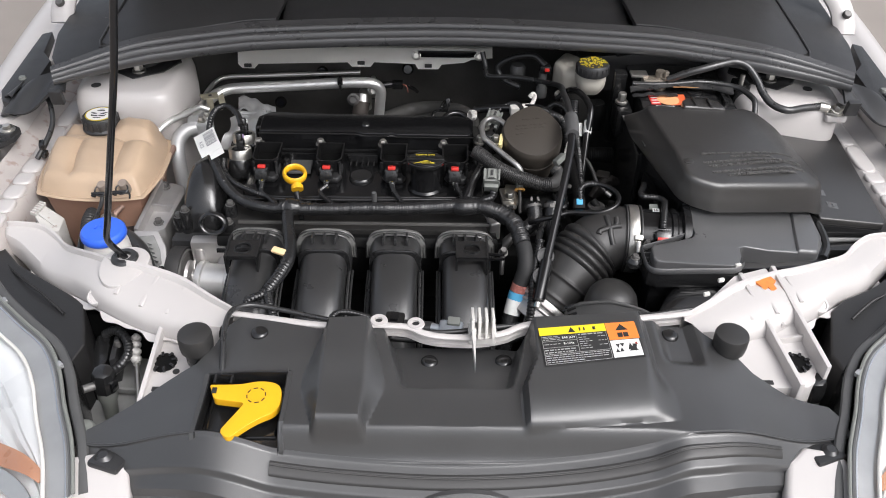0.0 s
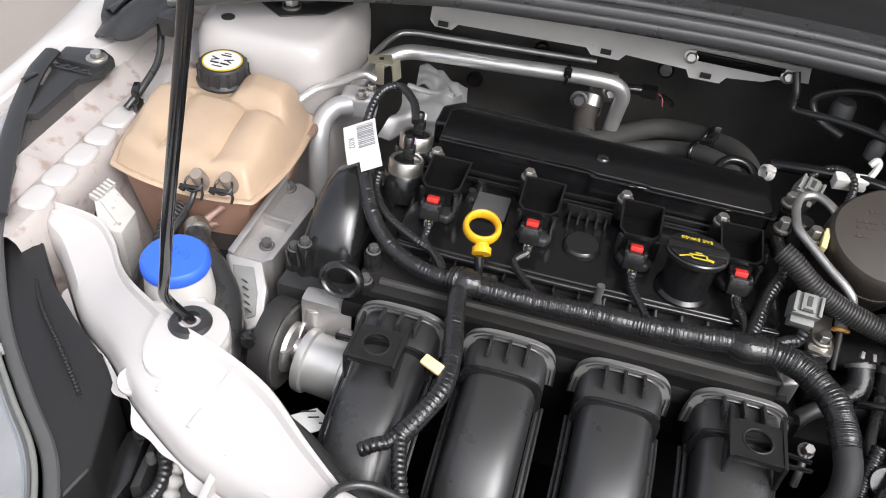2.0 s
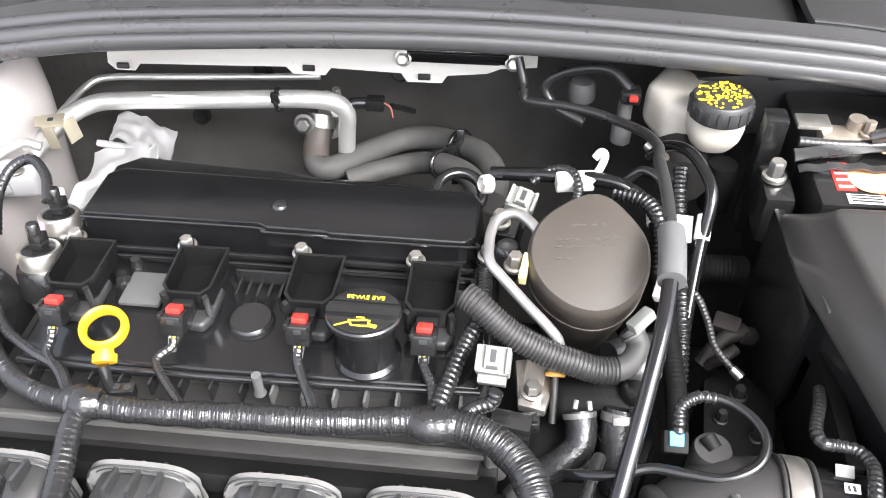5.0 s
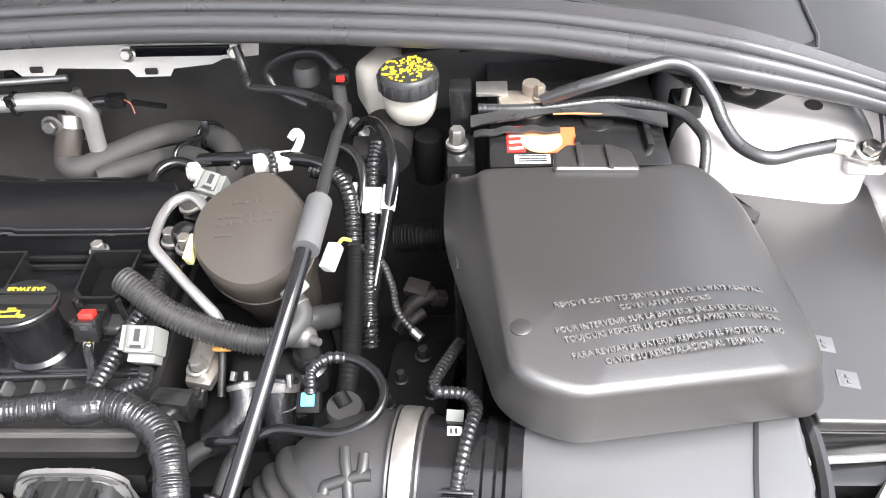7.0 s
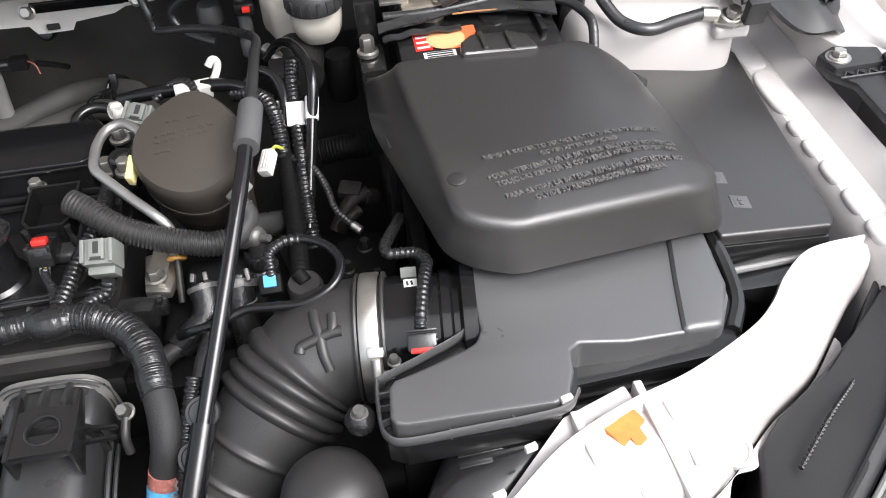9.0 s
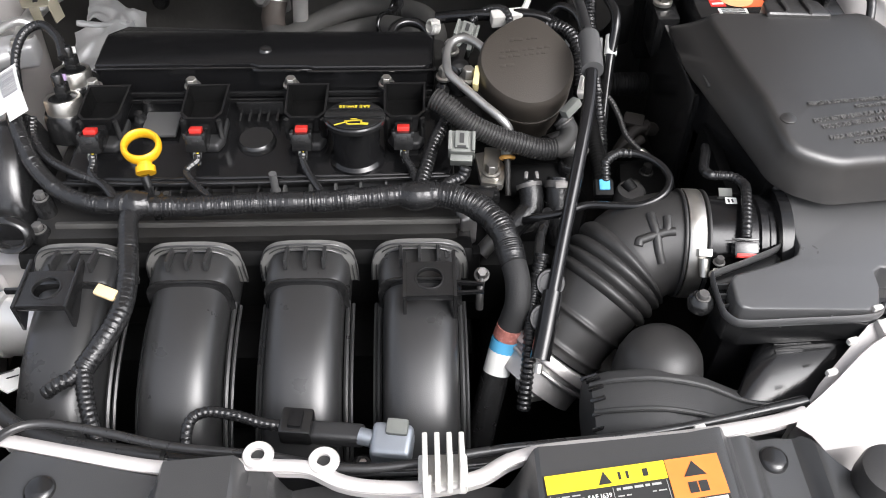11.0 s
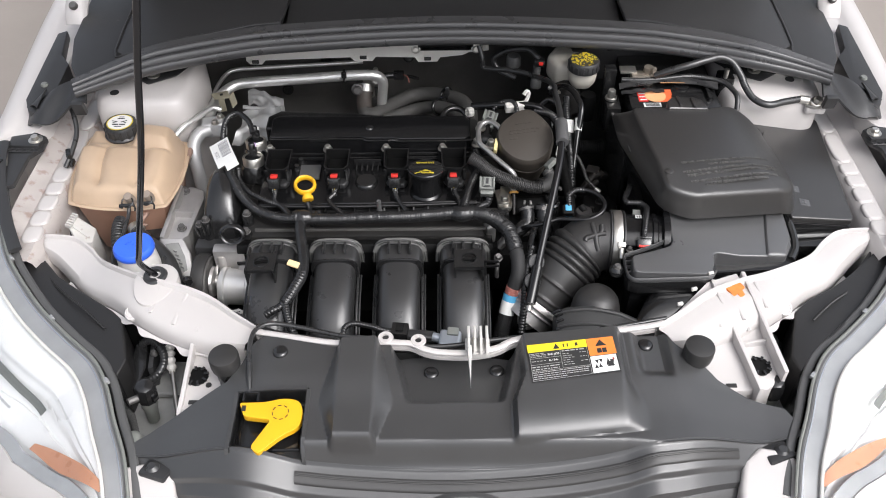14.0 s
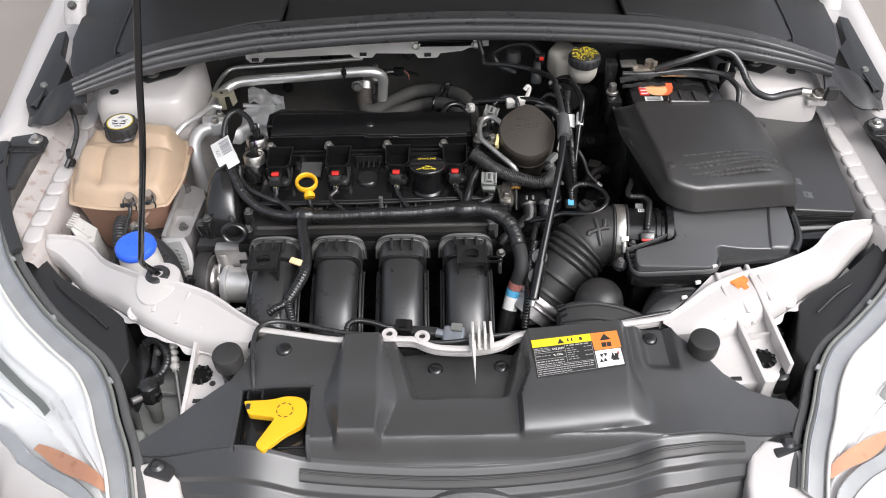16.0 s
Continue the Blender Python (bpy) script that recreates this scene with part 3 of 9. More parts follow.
for side in (-1, 1):
    part("pillar", tube([(XC + side * 0.60, 0.52, 1.03), (XC + side * 0.595, 0.95, 1.24), (XC + side * 0.575, 1.36, 1.425)], 0.032, n=10, flat=0.7), WHITE, body)
    for y, x in ((0.27, 0.675), (2.72, 0.735)):
        axle = aim((XC + side * (x - 0.10), y, 0.315), (XC + side * (x + 0.4), y, 0.315))
        tyre = part("tyre", moved(lathe([(0.21, 0.0), (0.295, 0.0), (0.31, 0.02), (0.315, 0.06), (0.315, 0.14), (0.31, 0.18), (0.295, 0.20), (0.21, 0.20), (0.205, 0.18), (0.205, 0.02), (0.21, 0.0)], n=48), axle), RUBBER, body, "black road tyre")
        part("rim", moved(lathe([(0, 0.12), (0.05, 0.13), (0.19, 0.165), (0.207, 0.185), (0.207, 0.02), (0, 0.02)], n=40), axle), STEEL_DARK, tyre)

# the raised bonnet, held by the prop rod
bonnet = thing("bonnet", "raised white painted bonnet with a ribbed inner panel", "bonnet", (XC, 0.5, 1.05))


def bonnet_at(u, v, off=0.0):
    s = (u - 0.5) * 2
    half = 0.64 - 0.20 * v
    L = 1.07 - 0.13 * s * s
    y = 0.53 - v * L * 0.755 + off * 0.655
    z = 1.085 + v * L * 0.655 + off * 0.755 - 0.03 * s * s
    return (XC + s * half, y, z)


part("outer_skin", sheet(lambda u, v: bonnet_at(u, v, 0.03), 30, 24, 0.004), WHITE, bonnet)
def inner_at(u, v):
    """Pressed inner panel with hollows between its ribs."""
    a, b = abs(u - 0.5) * 2, v
    rib = max(math.exp(-((a - 0.42) / 0.05) ** 2), math.exp(-(a / 0.06) ** 2), math.exp(-((b - 0.5 - 0.2 * a) / 0.05) ** 2))
    hollow = step(0.10, 0.16, b) * (1 - step(0.86, 0.93, b)) * (1 - step(0.80, 0.88, a)) * (1 - rib)
    return bonnet_at(u, v, 0.004 + 0.018 * hollow)


part("inner_panel", sheet(inner_at, 72, 60, 0.002), WHITE, bonnet)
for side in (-1, 1):
    x = XC + side * 0.705
    hinge = part("hinge", tube([(x, 0.385, 0.972), (x, 0.395, 0.988), (x - side * 0.005, 0.420, 1.012), (x - side * 0.03, 0.455, 1.045), (x - side * 0.06, 0.50, 1.085)], 0.021, n=14, flat=0.55), WHITE, bonnet)
    part("hinge_pin", lathe([(0, 0.003), (0.006, 0.003), (0.008, 0.0), (0.008, -0.004)], n=20, m=aim((x, 0.392, 1.008), (x, 0.32, 1.10))), STEEL_DARK, hinge)

# ---- front panel: arms, platforms, lip ----
front = thing("radiator_support", "white painted radiator support with pressed side arms", "support", (XC, -0.3, 0.86))
ARM = [((-0.502, -0.076), (-0.505, -0.084), 0.858), ((-0.494, -0.078), (-0.498, -0.098), 0.862), ((-0.450, -0.082), (-0.476, -0.116), 0.861), ((-0.419, -0.104), (-0.446, -0.146), 0.861), ((-0.394, -0.133), (-0.405, -0.187), 0.866), ((-0.360, -0.165), (-0.355, -0.222), 0.882),
       ((-0.298, -0.203), (-0.304, -0.266), 0.898), ((-0.250, -0.219), (-0.256, -0.296), 0.900), ((-0.200, -0.243), (-0.222, -0.312), 0.901), ((-0.155, -0.280), (-0.178, -0.328), 0.903), ((-0.118, -0.309), (-0.140, -0.332), 0.905)]


def arm_mesh(flip):
    rear = curve([(r[0], r[1], z) for r, f, z in ARM], 5)
    fore = curve([(f[0], f[1], z) for r, f, z in ARM], 5)
    rings = []
    for a, b in zip(rear, fore):
        d = (b - a)
        rows = [a + Vector((0, 0, -0.035)), a + Vector((0, 0, 0.003)), a + d * 0.03 + Vector((0, 0, 0.007)), a + d * 0.09 + Vector((0, 0, 0.006)), a + d * 0.14 + Vector((0, 0, 0.0)), a + d * 0.5 + Vector((0, 0, 0.001)),
                a + d * 0.86 + Vector((0, 0, -0.004)), a + d * 0.96 + Vector((0, 0, -0.011)), b + Vector((0, 0, -0.020)), b + d * 0.02 + Vector((0, 0, -0.034))]
        rings.append([(mx(p.x) if flip else p.x, p.y, p.z) for p in rows])
    return loft(rings, closed=False)


for flip in (False, True):
    g = (lambda x: mx(x)) if flip else (lambda x: x)
    s = -1 if flip else 1
    arm = part("side_arm", arm_mesh(flip), WHITE, front)
    part("boss", moved(lathe([(0, 0.0015), (0.007, 0.0015), (0.0078, 0.003), (0.0098, 0.003), (0.0112, 0.0015), (0.0122, -0.005)], n=28), aim((g(-0.313), -0.254, 0.880), (g(-0.327), -0.312, 0.966))), WHITE, arm)
    # scalloped lower flange along the outer edge of the arm
    fore = evenly(curve([(g(f[0]), f[1], z - 0.026) for r, f, z in ARM[3:10]], 6), 0.003)
    part("scalloped_flange", sheet(lambda u, v, fore=fore, s=s: tuple(fore[min(len(fore) - 1, int(u * (len(fore) - 1) + 0.5))] + Vector((-0.55 * s, -0.8, -0.35)) * (0.003 + (0.005 + 0.003 * math.sin(u * 31) + 0.002 * math.sin(u * 53)) * v)), len(fore) - 1, 4, 0.0015), WHITE, arm)
    # raised ribs pressed into the arm
    for q in ((-0.275, -0.222, -0.280, -0.268), (-0.235, -0.236, -0.243, -0.290), (-0.196, -0.258, -0.208, -0.303), (-0.150, -0.292, -0.164, -0.322)):
        part("rib", tube([(g(q[0]), q[1], 0.9005), (g(q[2]), q[3], 0.8975)], 0.0028, n=8, flat=0.6), WHITE, arm)

# platforms either side of the shield
left_deck = [(-0.214, -0.292), (-0.130, -0.315), (-0.112, -0.345), (-0.150, -0.372), (-0.175, -0.395), (-0.205, -0.420), (-0.217, -0.415)]
deck = part("platform", prism(left_deck, 0.80, 0.868, 0.003), WHITE, front)
part("fin", prism([(-0.217, -0.287), (-0.211, -0.287), (-0.211, -0.418), (-0.217, -0.418)], 0.80, lambda x, y: 0.890 - 0.02 * step(-0.30, -0.42, y), 0.0015), WHITE, deck)
part("gusset", prism([(-0.214, -0.290), (-0.192, -0.300), (-0.172, -0.326), (-0.206, -0.326)], 0.84, lambda x, y: 0.892 - 0.9 * max(0.0, -0.295 - y), 0.002), WHITE, deck)
right_deck = [(0.424, -0.300), (0.452, -0.268), (0.502, -0.222), (0.548, -0.205), (0.564, -0.262), (0.570, -0.330), (0.572, -0.370), (0.552, -0.384), (0.478, -0.388), (0.440, -0.345), (0.415, -0.33)]
deck2 = part("platform", prism(right_deck, 0.79, lambda x, y: 0.868 + 0.034 * step(-0.33, -0.23, y), 0.003), WHITE, front)
part("side_wall", prism([(0.552, -0.207), (0.558, -0.207), (0.578, -0.370), (0.572, -0.372)], 0.80, lambda x, y: 0.907 - 0.12 * max(0.0, -0.22 - y), 0.0015), WHITE, deck2)
part("fin", prism([(0.506, -0.222), (0.512, -0.222), (0.540, -0.395), (0.534, -0.395)], 0.80, lambda x, y: 0.907 - 0.16 * max(0.0, -0.25 - y), 0.0015), WHITE, deck2)
part("cross_wall", prism([(0.526, -0.318), (0.570, -0.310), (0.570, -0.314), (0.526, -0.322)], 0.85, 0.884, 0.001), WHITE, deck2)
for a, b, c, d in ((0.470, -0.268, 0.500, -0.300), (0.455, -0.285, 0.470, -0.310), (0.525, -0.225, 0.545, -0.300)):
    part("rib", tube([(a, b, 0.899), (c, d, 0.886)], 0.0035, n=8), WHITE, deck2)
# sockets with ragged black plugs, small holes
for x, y, z, p in ((-0.202, -0.357, 0.8685, deck), (0.548, -0.350, 0.8725, deck2)):
    bm = lathe([(0.0, 0.0), (0.0155, 0.0), (0.0155, 0.0016), (0.0, 0.0016)], (x, y, z), n=8)
    sock = part("socket", bm, PIT, p, "black clip socket")
    for k in range(8):
        a = k * math.pi / 4 + 0.3
        part("tooth", box(x + 0.0125 * math.cos(a), y + 0.0125 * math.sin(a), z + 0.002, 0.007, 0.0035, 0.004, 0.0008, rot=(0, 0, math.degrees(a))), BLACK, sock)
for x, y, z, p in ((-0.184, -0.371, 0.869, deck), (0.479, -0.372, 0.870, deck2)):
    part("pin_hole", lathe([(0, 0.0), (0.004, 0.0), (0.004, 0.001), (0, 0.001)], (x, y, z), n=16), INK, p)
for x, y, p in ((-0.198, -0.398, deck), (0.505, -0.378, deck2)):
    part("slot", box(x, y, 0.869, 0.014, 0.006, 0.0016, 0.0005), INK, p)
mark = [(0.524, -0.236), (0.530, -0.229), (0.536, -0.231), (0.540, -0.225), (0.547, -0.227), (0.551, -0.235), (0.546, -0.239), (0.549, -0.247), (0.542, -0.252), (0.539, -0.245), (0.533, -0.250), (0.529, -0.243)]
part("paint_mark", prism(mark, 0.880, lambda x, y: 0.8705 + 0.034 * step(-0.33, -0.23, y), 0), ORANGE, deck2, "orange chalk mark")

# thin white lip along the back of the shield, with its tabs
LIP = [(-0.125, -0.312, 0.908), (-0.07, -0.326, 0.912), (-0.015, -0.338, 0.915), (0.035, -0.338, 0.916), (0.066, -0.340, 0.917), (0.085, -0.342, 0.917), (0.104, -0.351, 0.916), (0.125, -0.355, 0.915), (0.162, -0.356, 0.915), (0.195, -0.350, 0.916),
       (0.218, -0.338, 0.917), (0.25, -0.332, 0.918), (0.33, -0.325, 0.917), (0.40, -0.312, 0.913), (0.425, -0.302, 0.908)]
part("lip", tube(LIP, 0.0045, n=10, res=6, flat=0.55), WHITE, front)
part("lip_flange", tube([(x, y + 0.006, z - 0.015) for x, y, z in LIP], 0.006, n=6, res=6, flat=0.9), WHITE, front)
for x, y in ((0.051, -0.333), (0.094, -0.338)):
    tab = part("tab", lathe([(0.0045, 0.0), (0.0095, 0.0), (0.0105, 0.002), (0.0095, 0.004), (0.0045, 0.004), (0.0045, 0.0)], (x, y, 0.916), n=24), WHITE, front)
    part("tab_hole", lathe([(0, 0), (0.0046, 0), (0.0046, 0.0008), (0, 0.0008)], (x, y, 0.9165), n=16), INK, tab)
for x, y in ((0.263, -0.328), (0.345, -0.318), (0.45, -0.275), (0.475, -0.248), (0.505, -0.218)):
    part("edge_clip", box(x, y, 0.915, 0.008, 0.004, 0.005, 0.001, rot=(0, 0, 15)), MILK, front)

# latch tongue: a ribbed white bracket with a blade
latch = thing("hood_latch_bracket", "ribbed white bonnet latch bracket on the lip", "bracket", (0.17, -0.345, 0.9))
part("bracket", box(0.171, -0.346, 0.912, 0.032, 0.020, 0.018, 0.002), MILK, latch)
for k in range(4):
    part("rib", box(0.1595 + k * 0.0078, -0.346, 0.928, 0.0034, 0.028, 0.026, 0.0008, rot=(-12, 0, 0)), MILK, latch)
part("blade", prism([(0.1575, -0.355), (0.1635, -0.355), (0.1605, -0.417)], 0.919, 0.930, 0.001), MILK, latch)

# bonnet rest buffers
for x, y in ((-0.155, -0.366), (0.457, -0.357)):
    stop = thing("bonnet_buffer", "round black rubber bonnet buffer on the front panel", "buffer", (x, y, 0.868), "bonnet buffers")
    part("foot", lathe([(0, 0), (0.013, 0), (0.014, 0.004), (0.012, 0.010), (0.0145, 0.016), (0.0145, 0.026), (0.011, 0.031), (0.011, 0.038), (0, 0.038)], (x, y, 0.868), n=32), RUBBER, stop)
    part("head", lathe([(0, 0), (0.016, 0.0), (0.0185, 0.002), (0.0193, 0.008), (0.0193, 0.022), (0.0183, 0.0245), (0.015, 0.0255), (0, 0.026)], (x, y, 0.902), n=40), HOSE, stop)

# ---- radiator shield, fascia, lamps ----
shield = thing("radiator_shield", "large moulded grey-black plastic radiator shield", "shield", (XC, -0.42, 0.85))
REAR = [(-0.262, -0.452), (-0.235, -0.432), (-0.200, -0.413), (-0.150, -0.391), (-0.134, -0.367), (-0.124, -0.335), (-0.112, -0.322), (-0.07, -0.332), (-0.015, -0.344), (0.066, -0.338), (0.085, -0.334), (0.104, -0.334), (0.125, -0.336), (0.162, -0.336), (0.195, -0.336), (0.218, -0.340),
        (0.25, -0.338), (0.33, -0.331), (0.40, -0.318), (0.418, -0.318), (0.432, -0.340), (0.480, -0.385), (0.520, -0.400), (0.565, -0.412), (0.578, -0.432)]
FORE = [(-0.262, -0.466), (-0.20, -0.474), (-0.074, -0.488), (0.05, -0.495), (0.158, -0.497), (0.30, -0.490), (0.40, -0.478), (0.52, -0.457), (0.578, -0.444)]
FORE = [(p.x, p.y - 0.006) for p in curve([(x, y, 0.0) for x, y in FORE], 8)]


def plate(x, y):
    d = abs(x - XC)
    z = 0.914 - 0.006 * step(-0.38, -0.45, y) - 0.034 * step(-0.480, -0.503, y + 0.10 * max(0.0, d - 0.2))
    z -= 0.040 * step(0.27, 0.40, d) * step(-0.33, -0.40, y) + 0.006 * step(0.22, 0.3, d)
    # flat-topped ridge whose side facets widen towards the front and close again
    w = 0.003 + 0.019 * max(0.0, min(1.0, (-0.335 - y) / 0.085)) * max(0.12, min(1.0, (y + 0.488) / 0.055))
    ridge = max(0.0, min(1.0, (x + 0.006 + w) / w, (0.040 + w - x) / w)) * step(-0.491, -0.486, y)
    z += 0.018 * ridge
    # hollow behind the latch, its floor falling to the back
    hollow = step(0.070, 0.085, x + 0.25 * (y + 0.40)) * (1 - step(0.198, 0.213, x - 0.25 * (y + 0.40))) * step(-0.430, -0.421, y)
    z -= hollow * (0.015 + 0.26 * max(0.0, y + 0.425))
    # pad under the label, rolled off like a half cylinder in front
    roll = max(0.0, min(1.0, (-0.426 - y + 0.10 * (x - 0.29)) / 0.052))
    wide = step(-0.392, -0.440, y)
    pad = step(0.223 - 0.013 * wide, 0.231 - 0.014 * wide, x) * (1 - step(0.350 - 0.006 * wide, 0.364 + 0.016 * wide, x)) * math.sqrt(1 - roll * roll)
    z += 0.019 * pad
    side = step(0.372, 0.388, x) * (1 - step(0.412, 0.425, x)) * step(-0.395, -0.375, y)
    z -= 0.012 * side
    return z


HANDLE_BOX = (-0.131, -0.044, -0.500, -0.410)


def shield_top(u, v):
    x = -0.262 + 0.84 * u
    a, b = line_at(REAR, x), line_at(FORE, x)
    y = a + (b - a) * v
    z = plate(x, y)
    x0, x1, y0, y1 = HANDLE_BOX
    inside = step(x0 - 0.002, x0 + 0.001, x) * (1 - step(x1 - 0.001, x1 + 0.002, x)) * step(y0 - 0.001, y0 + 0.004, y) * (1 - step(y1 - 0.001, y1 + 0.002, y))
    return (x, y, z - 0.028 * inside)


part("cover", sheet(shield_top, 330, 84, 0.003), SHIELD, shield, smooth=28)


def nose_run(x):
    return 0.056 * (1 - 0.42 * step(0.24, 0.42, abs(x - XC)))


def nose(u, v):
    """Front face below the fold: a gentle slope, then a small step and a lower ledge."""
    x = -0.258 + 0.832 * u
    y0 = line_at(FORE, x) + 0.002
    z = plate(x, y0) + 0.0005 - 0.003 * step(0.0, 0.06, v) - 0.014 * min(1.0, v / 0.60) - 0.009 * step(0.60, 0.65, v) - 0.007 * max(0.0, v - 0.65) / 0.35 - 0.010 * step(0.93, 1.0, v)
    return (x, y0 - nose_run(x) * v, z)


part("front_edge", sheet(nose, 120, 44, 0.003), SHIELD, shield)
def ribbon(u, v):
    q = Vector(nose((-0.052 + 0.540 * u + 0.258) / 0.832, 0.20 + 0.26 * v))
    return q + Vector((0, 0, 0.0032 * math.sin(math.pi * min(1.0, max(0.0, v))) ** 0.25 - 0.0008 * math.exp(-((v - 0.32) / 0.05) ** 2) + 0.0005))


strip_part = part("foam_strip", sheet(ribbon, 90, 20, 0.002), HOSE, shield, "flat black foam sealing strip")
part("strip_rib", tube([Vector(ribbon(k / 30, 0.36)) + Vector((0, 0, 0.0004)) for k in range(31)], 0.0010, n=6, res=2), HOSE, strip_part)
# crisp lip and dark walls of the lever's well
x0, x1, y0, y1 = HANDLE_BOX
for ax, ay, bx, by in ((x0, y1, x1, y1), (x0, y0, x1, y0), (x0, y0, x0, y1), (x1, y0, x1, y1)):
    rim = [Vector((ax, ay, 0)).lerp(Vector((bx, by, 0)), k / 8) for k in range(9)]
    out_x, out_y = (0.0, 0.0045 if ay == y1 else -0.0045) if ay == by else (0.0045 if ax == x1 else -0.0045, 0.0)
    part("well_rim", loft([[(p.x, p.y, plate(p.x, p.y) - 0.004), (p.x, p.y, plate(p.x + out_x, p.y + out_y) + 0.0012), (p.x + out_x, p.y + out_y, plate(p.x + out_x, p.y + out_y) + 0.0012), (p.x + out_x, p.y + out_y, plate(p.x, p.y) - 0.004)] for p in rim]), SHIELD, shield)
    part("well_wall", loft([[(p.x, p.y, plate(p.x, p.y)), (p.x - out_x * 0.3, p.y - out_y * 0.3, plate(p.x, p.y)), (p.x - out_x * 0.3, p.y - out_y * 0.3, 0.880), (p.x, p.y, 0.880)] for p in rim]), BLACK, shield, "black wall of the well")
# push pins in the shield
for x, y in ((-0.085, -0.352), (0.1105, -0.366), (0.1970, -0.363), (0.394, -0.335)):
    pin = part("push_pin", lathe([(0.0, 0.0035), (0.005, 0.0035), (0.0075, 0.0028), (0.0095, 0.0012), (0.010, 0.0), (0.010, -0.004)], (x, y, plate(x, y) + 0.0015), n=28), BLACK, shield)

# fascia below the shield, upper grille edge, plain badge hump, pale bumper corners

def fascia(u, v):
    x = -0.250 + 0.795 * u
    q = nose((x + 0.258) / 0.832, 1.0)
    return (x, q[1] + 0.006 - 0.060 * v + 0.02 * v * v, q[2] + 0.004 - 0.014 * v - 0.10 * v * v)


part("grille_top", sheet(fascia, 80, 24, 0.004), DARK_GREY, body)
part("badge_base", moved(lathe([(0, 0.022), (0.06, 0.020), (0.11, 0.012), (0.135, 0.0), (0.138, -0.03)], n=64), pose(XC + 0.005, -0.612, 0.758, 55)), DARK_GREY, body, "plain dark badge mount")
for side in (-1, 1):
    c = [(-0.268, -0.485), (-0.228, -0.478), (-0.205, -0.497), (-0.195, -0.53), (-0.19, -0.60), (-0.30, -0.60), (-0.285, -0.53)]
    poly = [((x if side < 0 else mx(x) - 0.005), y + (0.0 if side < 0 else 0.012)) for x, y in c]
    corner = part("bumper_corner", prism(poly, 0.60, lambda x, y: 0.860 + 0.25 * (y + 0.49), 0.008, 3), WHITE, body)
    x, y = (-0.232, -0.481) if side < 0 else (0.546, -0.464)
    part("clip_plate", box(x + side * -0.006, y - 0.008, 0.858, 0.036, 0.030, 0.008, 0.003, rot=(-12, 0, side * 18)), BLACK_MATT, corner)
    part("clip", lathe([(0, 0.004), (0.005, 0.004), (0.0085, 0.001), (0.0095, 0.0), (0.0095, -0.004)], (x, y - 0.008, 0.863), n=24), RUBBER, corner)


def bumper_skin(u, v):
    x = XC + (u - 0.5) * 1.74
    d = abs(x - XC)
    return (x, -0.66 + 0.62 * d ** 3 * 1.3 - 0.06 * math.sin(math.pi * v), 0.72 - 0.5 * v)


part("bumper_skin", sheet(bumper_skin, 60, 16, 0.005), WHITE, body)

# yellow release lever in its well
lever = thing("release_lever", "yellow plastic forked lever in a square well", "lever", (-0.085, -0.44, 0.885))
LEVER = rounded([(-0.127, -0.426), (-0.092, -0.425), (-0.073, -0.4190), (-0.048, -0.424), (-0.0465, -0.460), (-0.069, -0.471), (-0.0945, -0.4965), (-0.1055, -0.4875), (-0.085, -0.450), (-0.119, -0.445)], (0.003, 0.012, 0.016, 0.017, 0.017, 0.014, 0.006, 0.006, 0.005, 0.004))
arm = part("arm", prism([(p.x, p.y) for p in LEVER], 0.8965, lambda x, y: 0.906 + 0.05 * (y + 0.45), 0.0035, 3), YELLOW, lever)
part("socket", box(-0.1205, -0.434, 0.9068, 0.0055, 0.008, 0.002, 0.0008), INK, arm)
for k in range(8):
    a = k * math.pi / 4 + 0.2
    part("mark", box(-0.0745 + 0.0098 * math.cos(a), -0.440 + 0.0098 * math.sin(a), 0.9066 + 0.0005 * math.sin(a), 0.0048, 0.0012, 0.0010, 0.0003, rot=(3, 0, math.degrees(a) + 90)), INK, arm)
for x in (-0.123, -0.105):
    part("clip_leg", box(x, -0.413, 0.900, 0.003, 0.020, 0.016, 0.0008), BLACK, lever)
part("clip", box(-0.114, -0.4085, 0.902, 0.019, 0.008, 0.014, 0.002), BLACK, lever, "black cable clip")
part("pivot", lathe([(0, 0.014), (0.012, 0.014), (0.013, 0.0), (0, 0.0)], (-0.073, -0.446, 0.883), n=24), BLACK, lever)
part("well_floor", box(-0.087, -0.4535, 0.8815, 0.084, 0.079, 0.003, 0.001), BLACK, lever, "black floor of the well")
part("well_frame", tube([(x, y, 0.8845) for x, y in ((-0.085, -0.425), (-0.122, -0.425), (-0.126, -0.430), (-0.124, -0.474), (-0.120, -0.479), (-0.056, -0.479), (-0.051, -0.474), (-0.050, -0.430), (-0.054, -0.425), (-0.085, -0.425))], 0.0016, n=6, res=3), BLACK_GLOSS, lever)
solo("release_cable", tube([(-0.117, -0.410, 0.906), (-0.120, -0.388, 0.914), (-0.124, -0.355, 0.921), (-0.124, -0.328, 0.921), (-0.117, -0.311, 0.917), (-0.098, -0.303, 0.913), (-0.06, -0.307, 0.908), (-0.01, -0.318, 0.905), (0.05, -0.325, 0.904), (0.12, -0.336, 0.903), (0.21, -0.325, 0.905), (0.32, -0.314, 0.905), (0.43, -0.292, 0.905)], 0.0032, n=10), RUBBER, "thin black release cable along the front panel", "cable")

# emission label
lab = thing("warning_label", "black, yellow and orange warning label on the shield", "label", (0.29, -0.38, 0.93))
LT, LB = ((0.233, -0.361), (0.344, -0.347)), ((0.236, -0.417), (0.3475, -0.401))


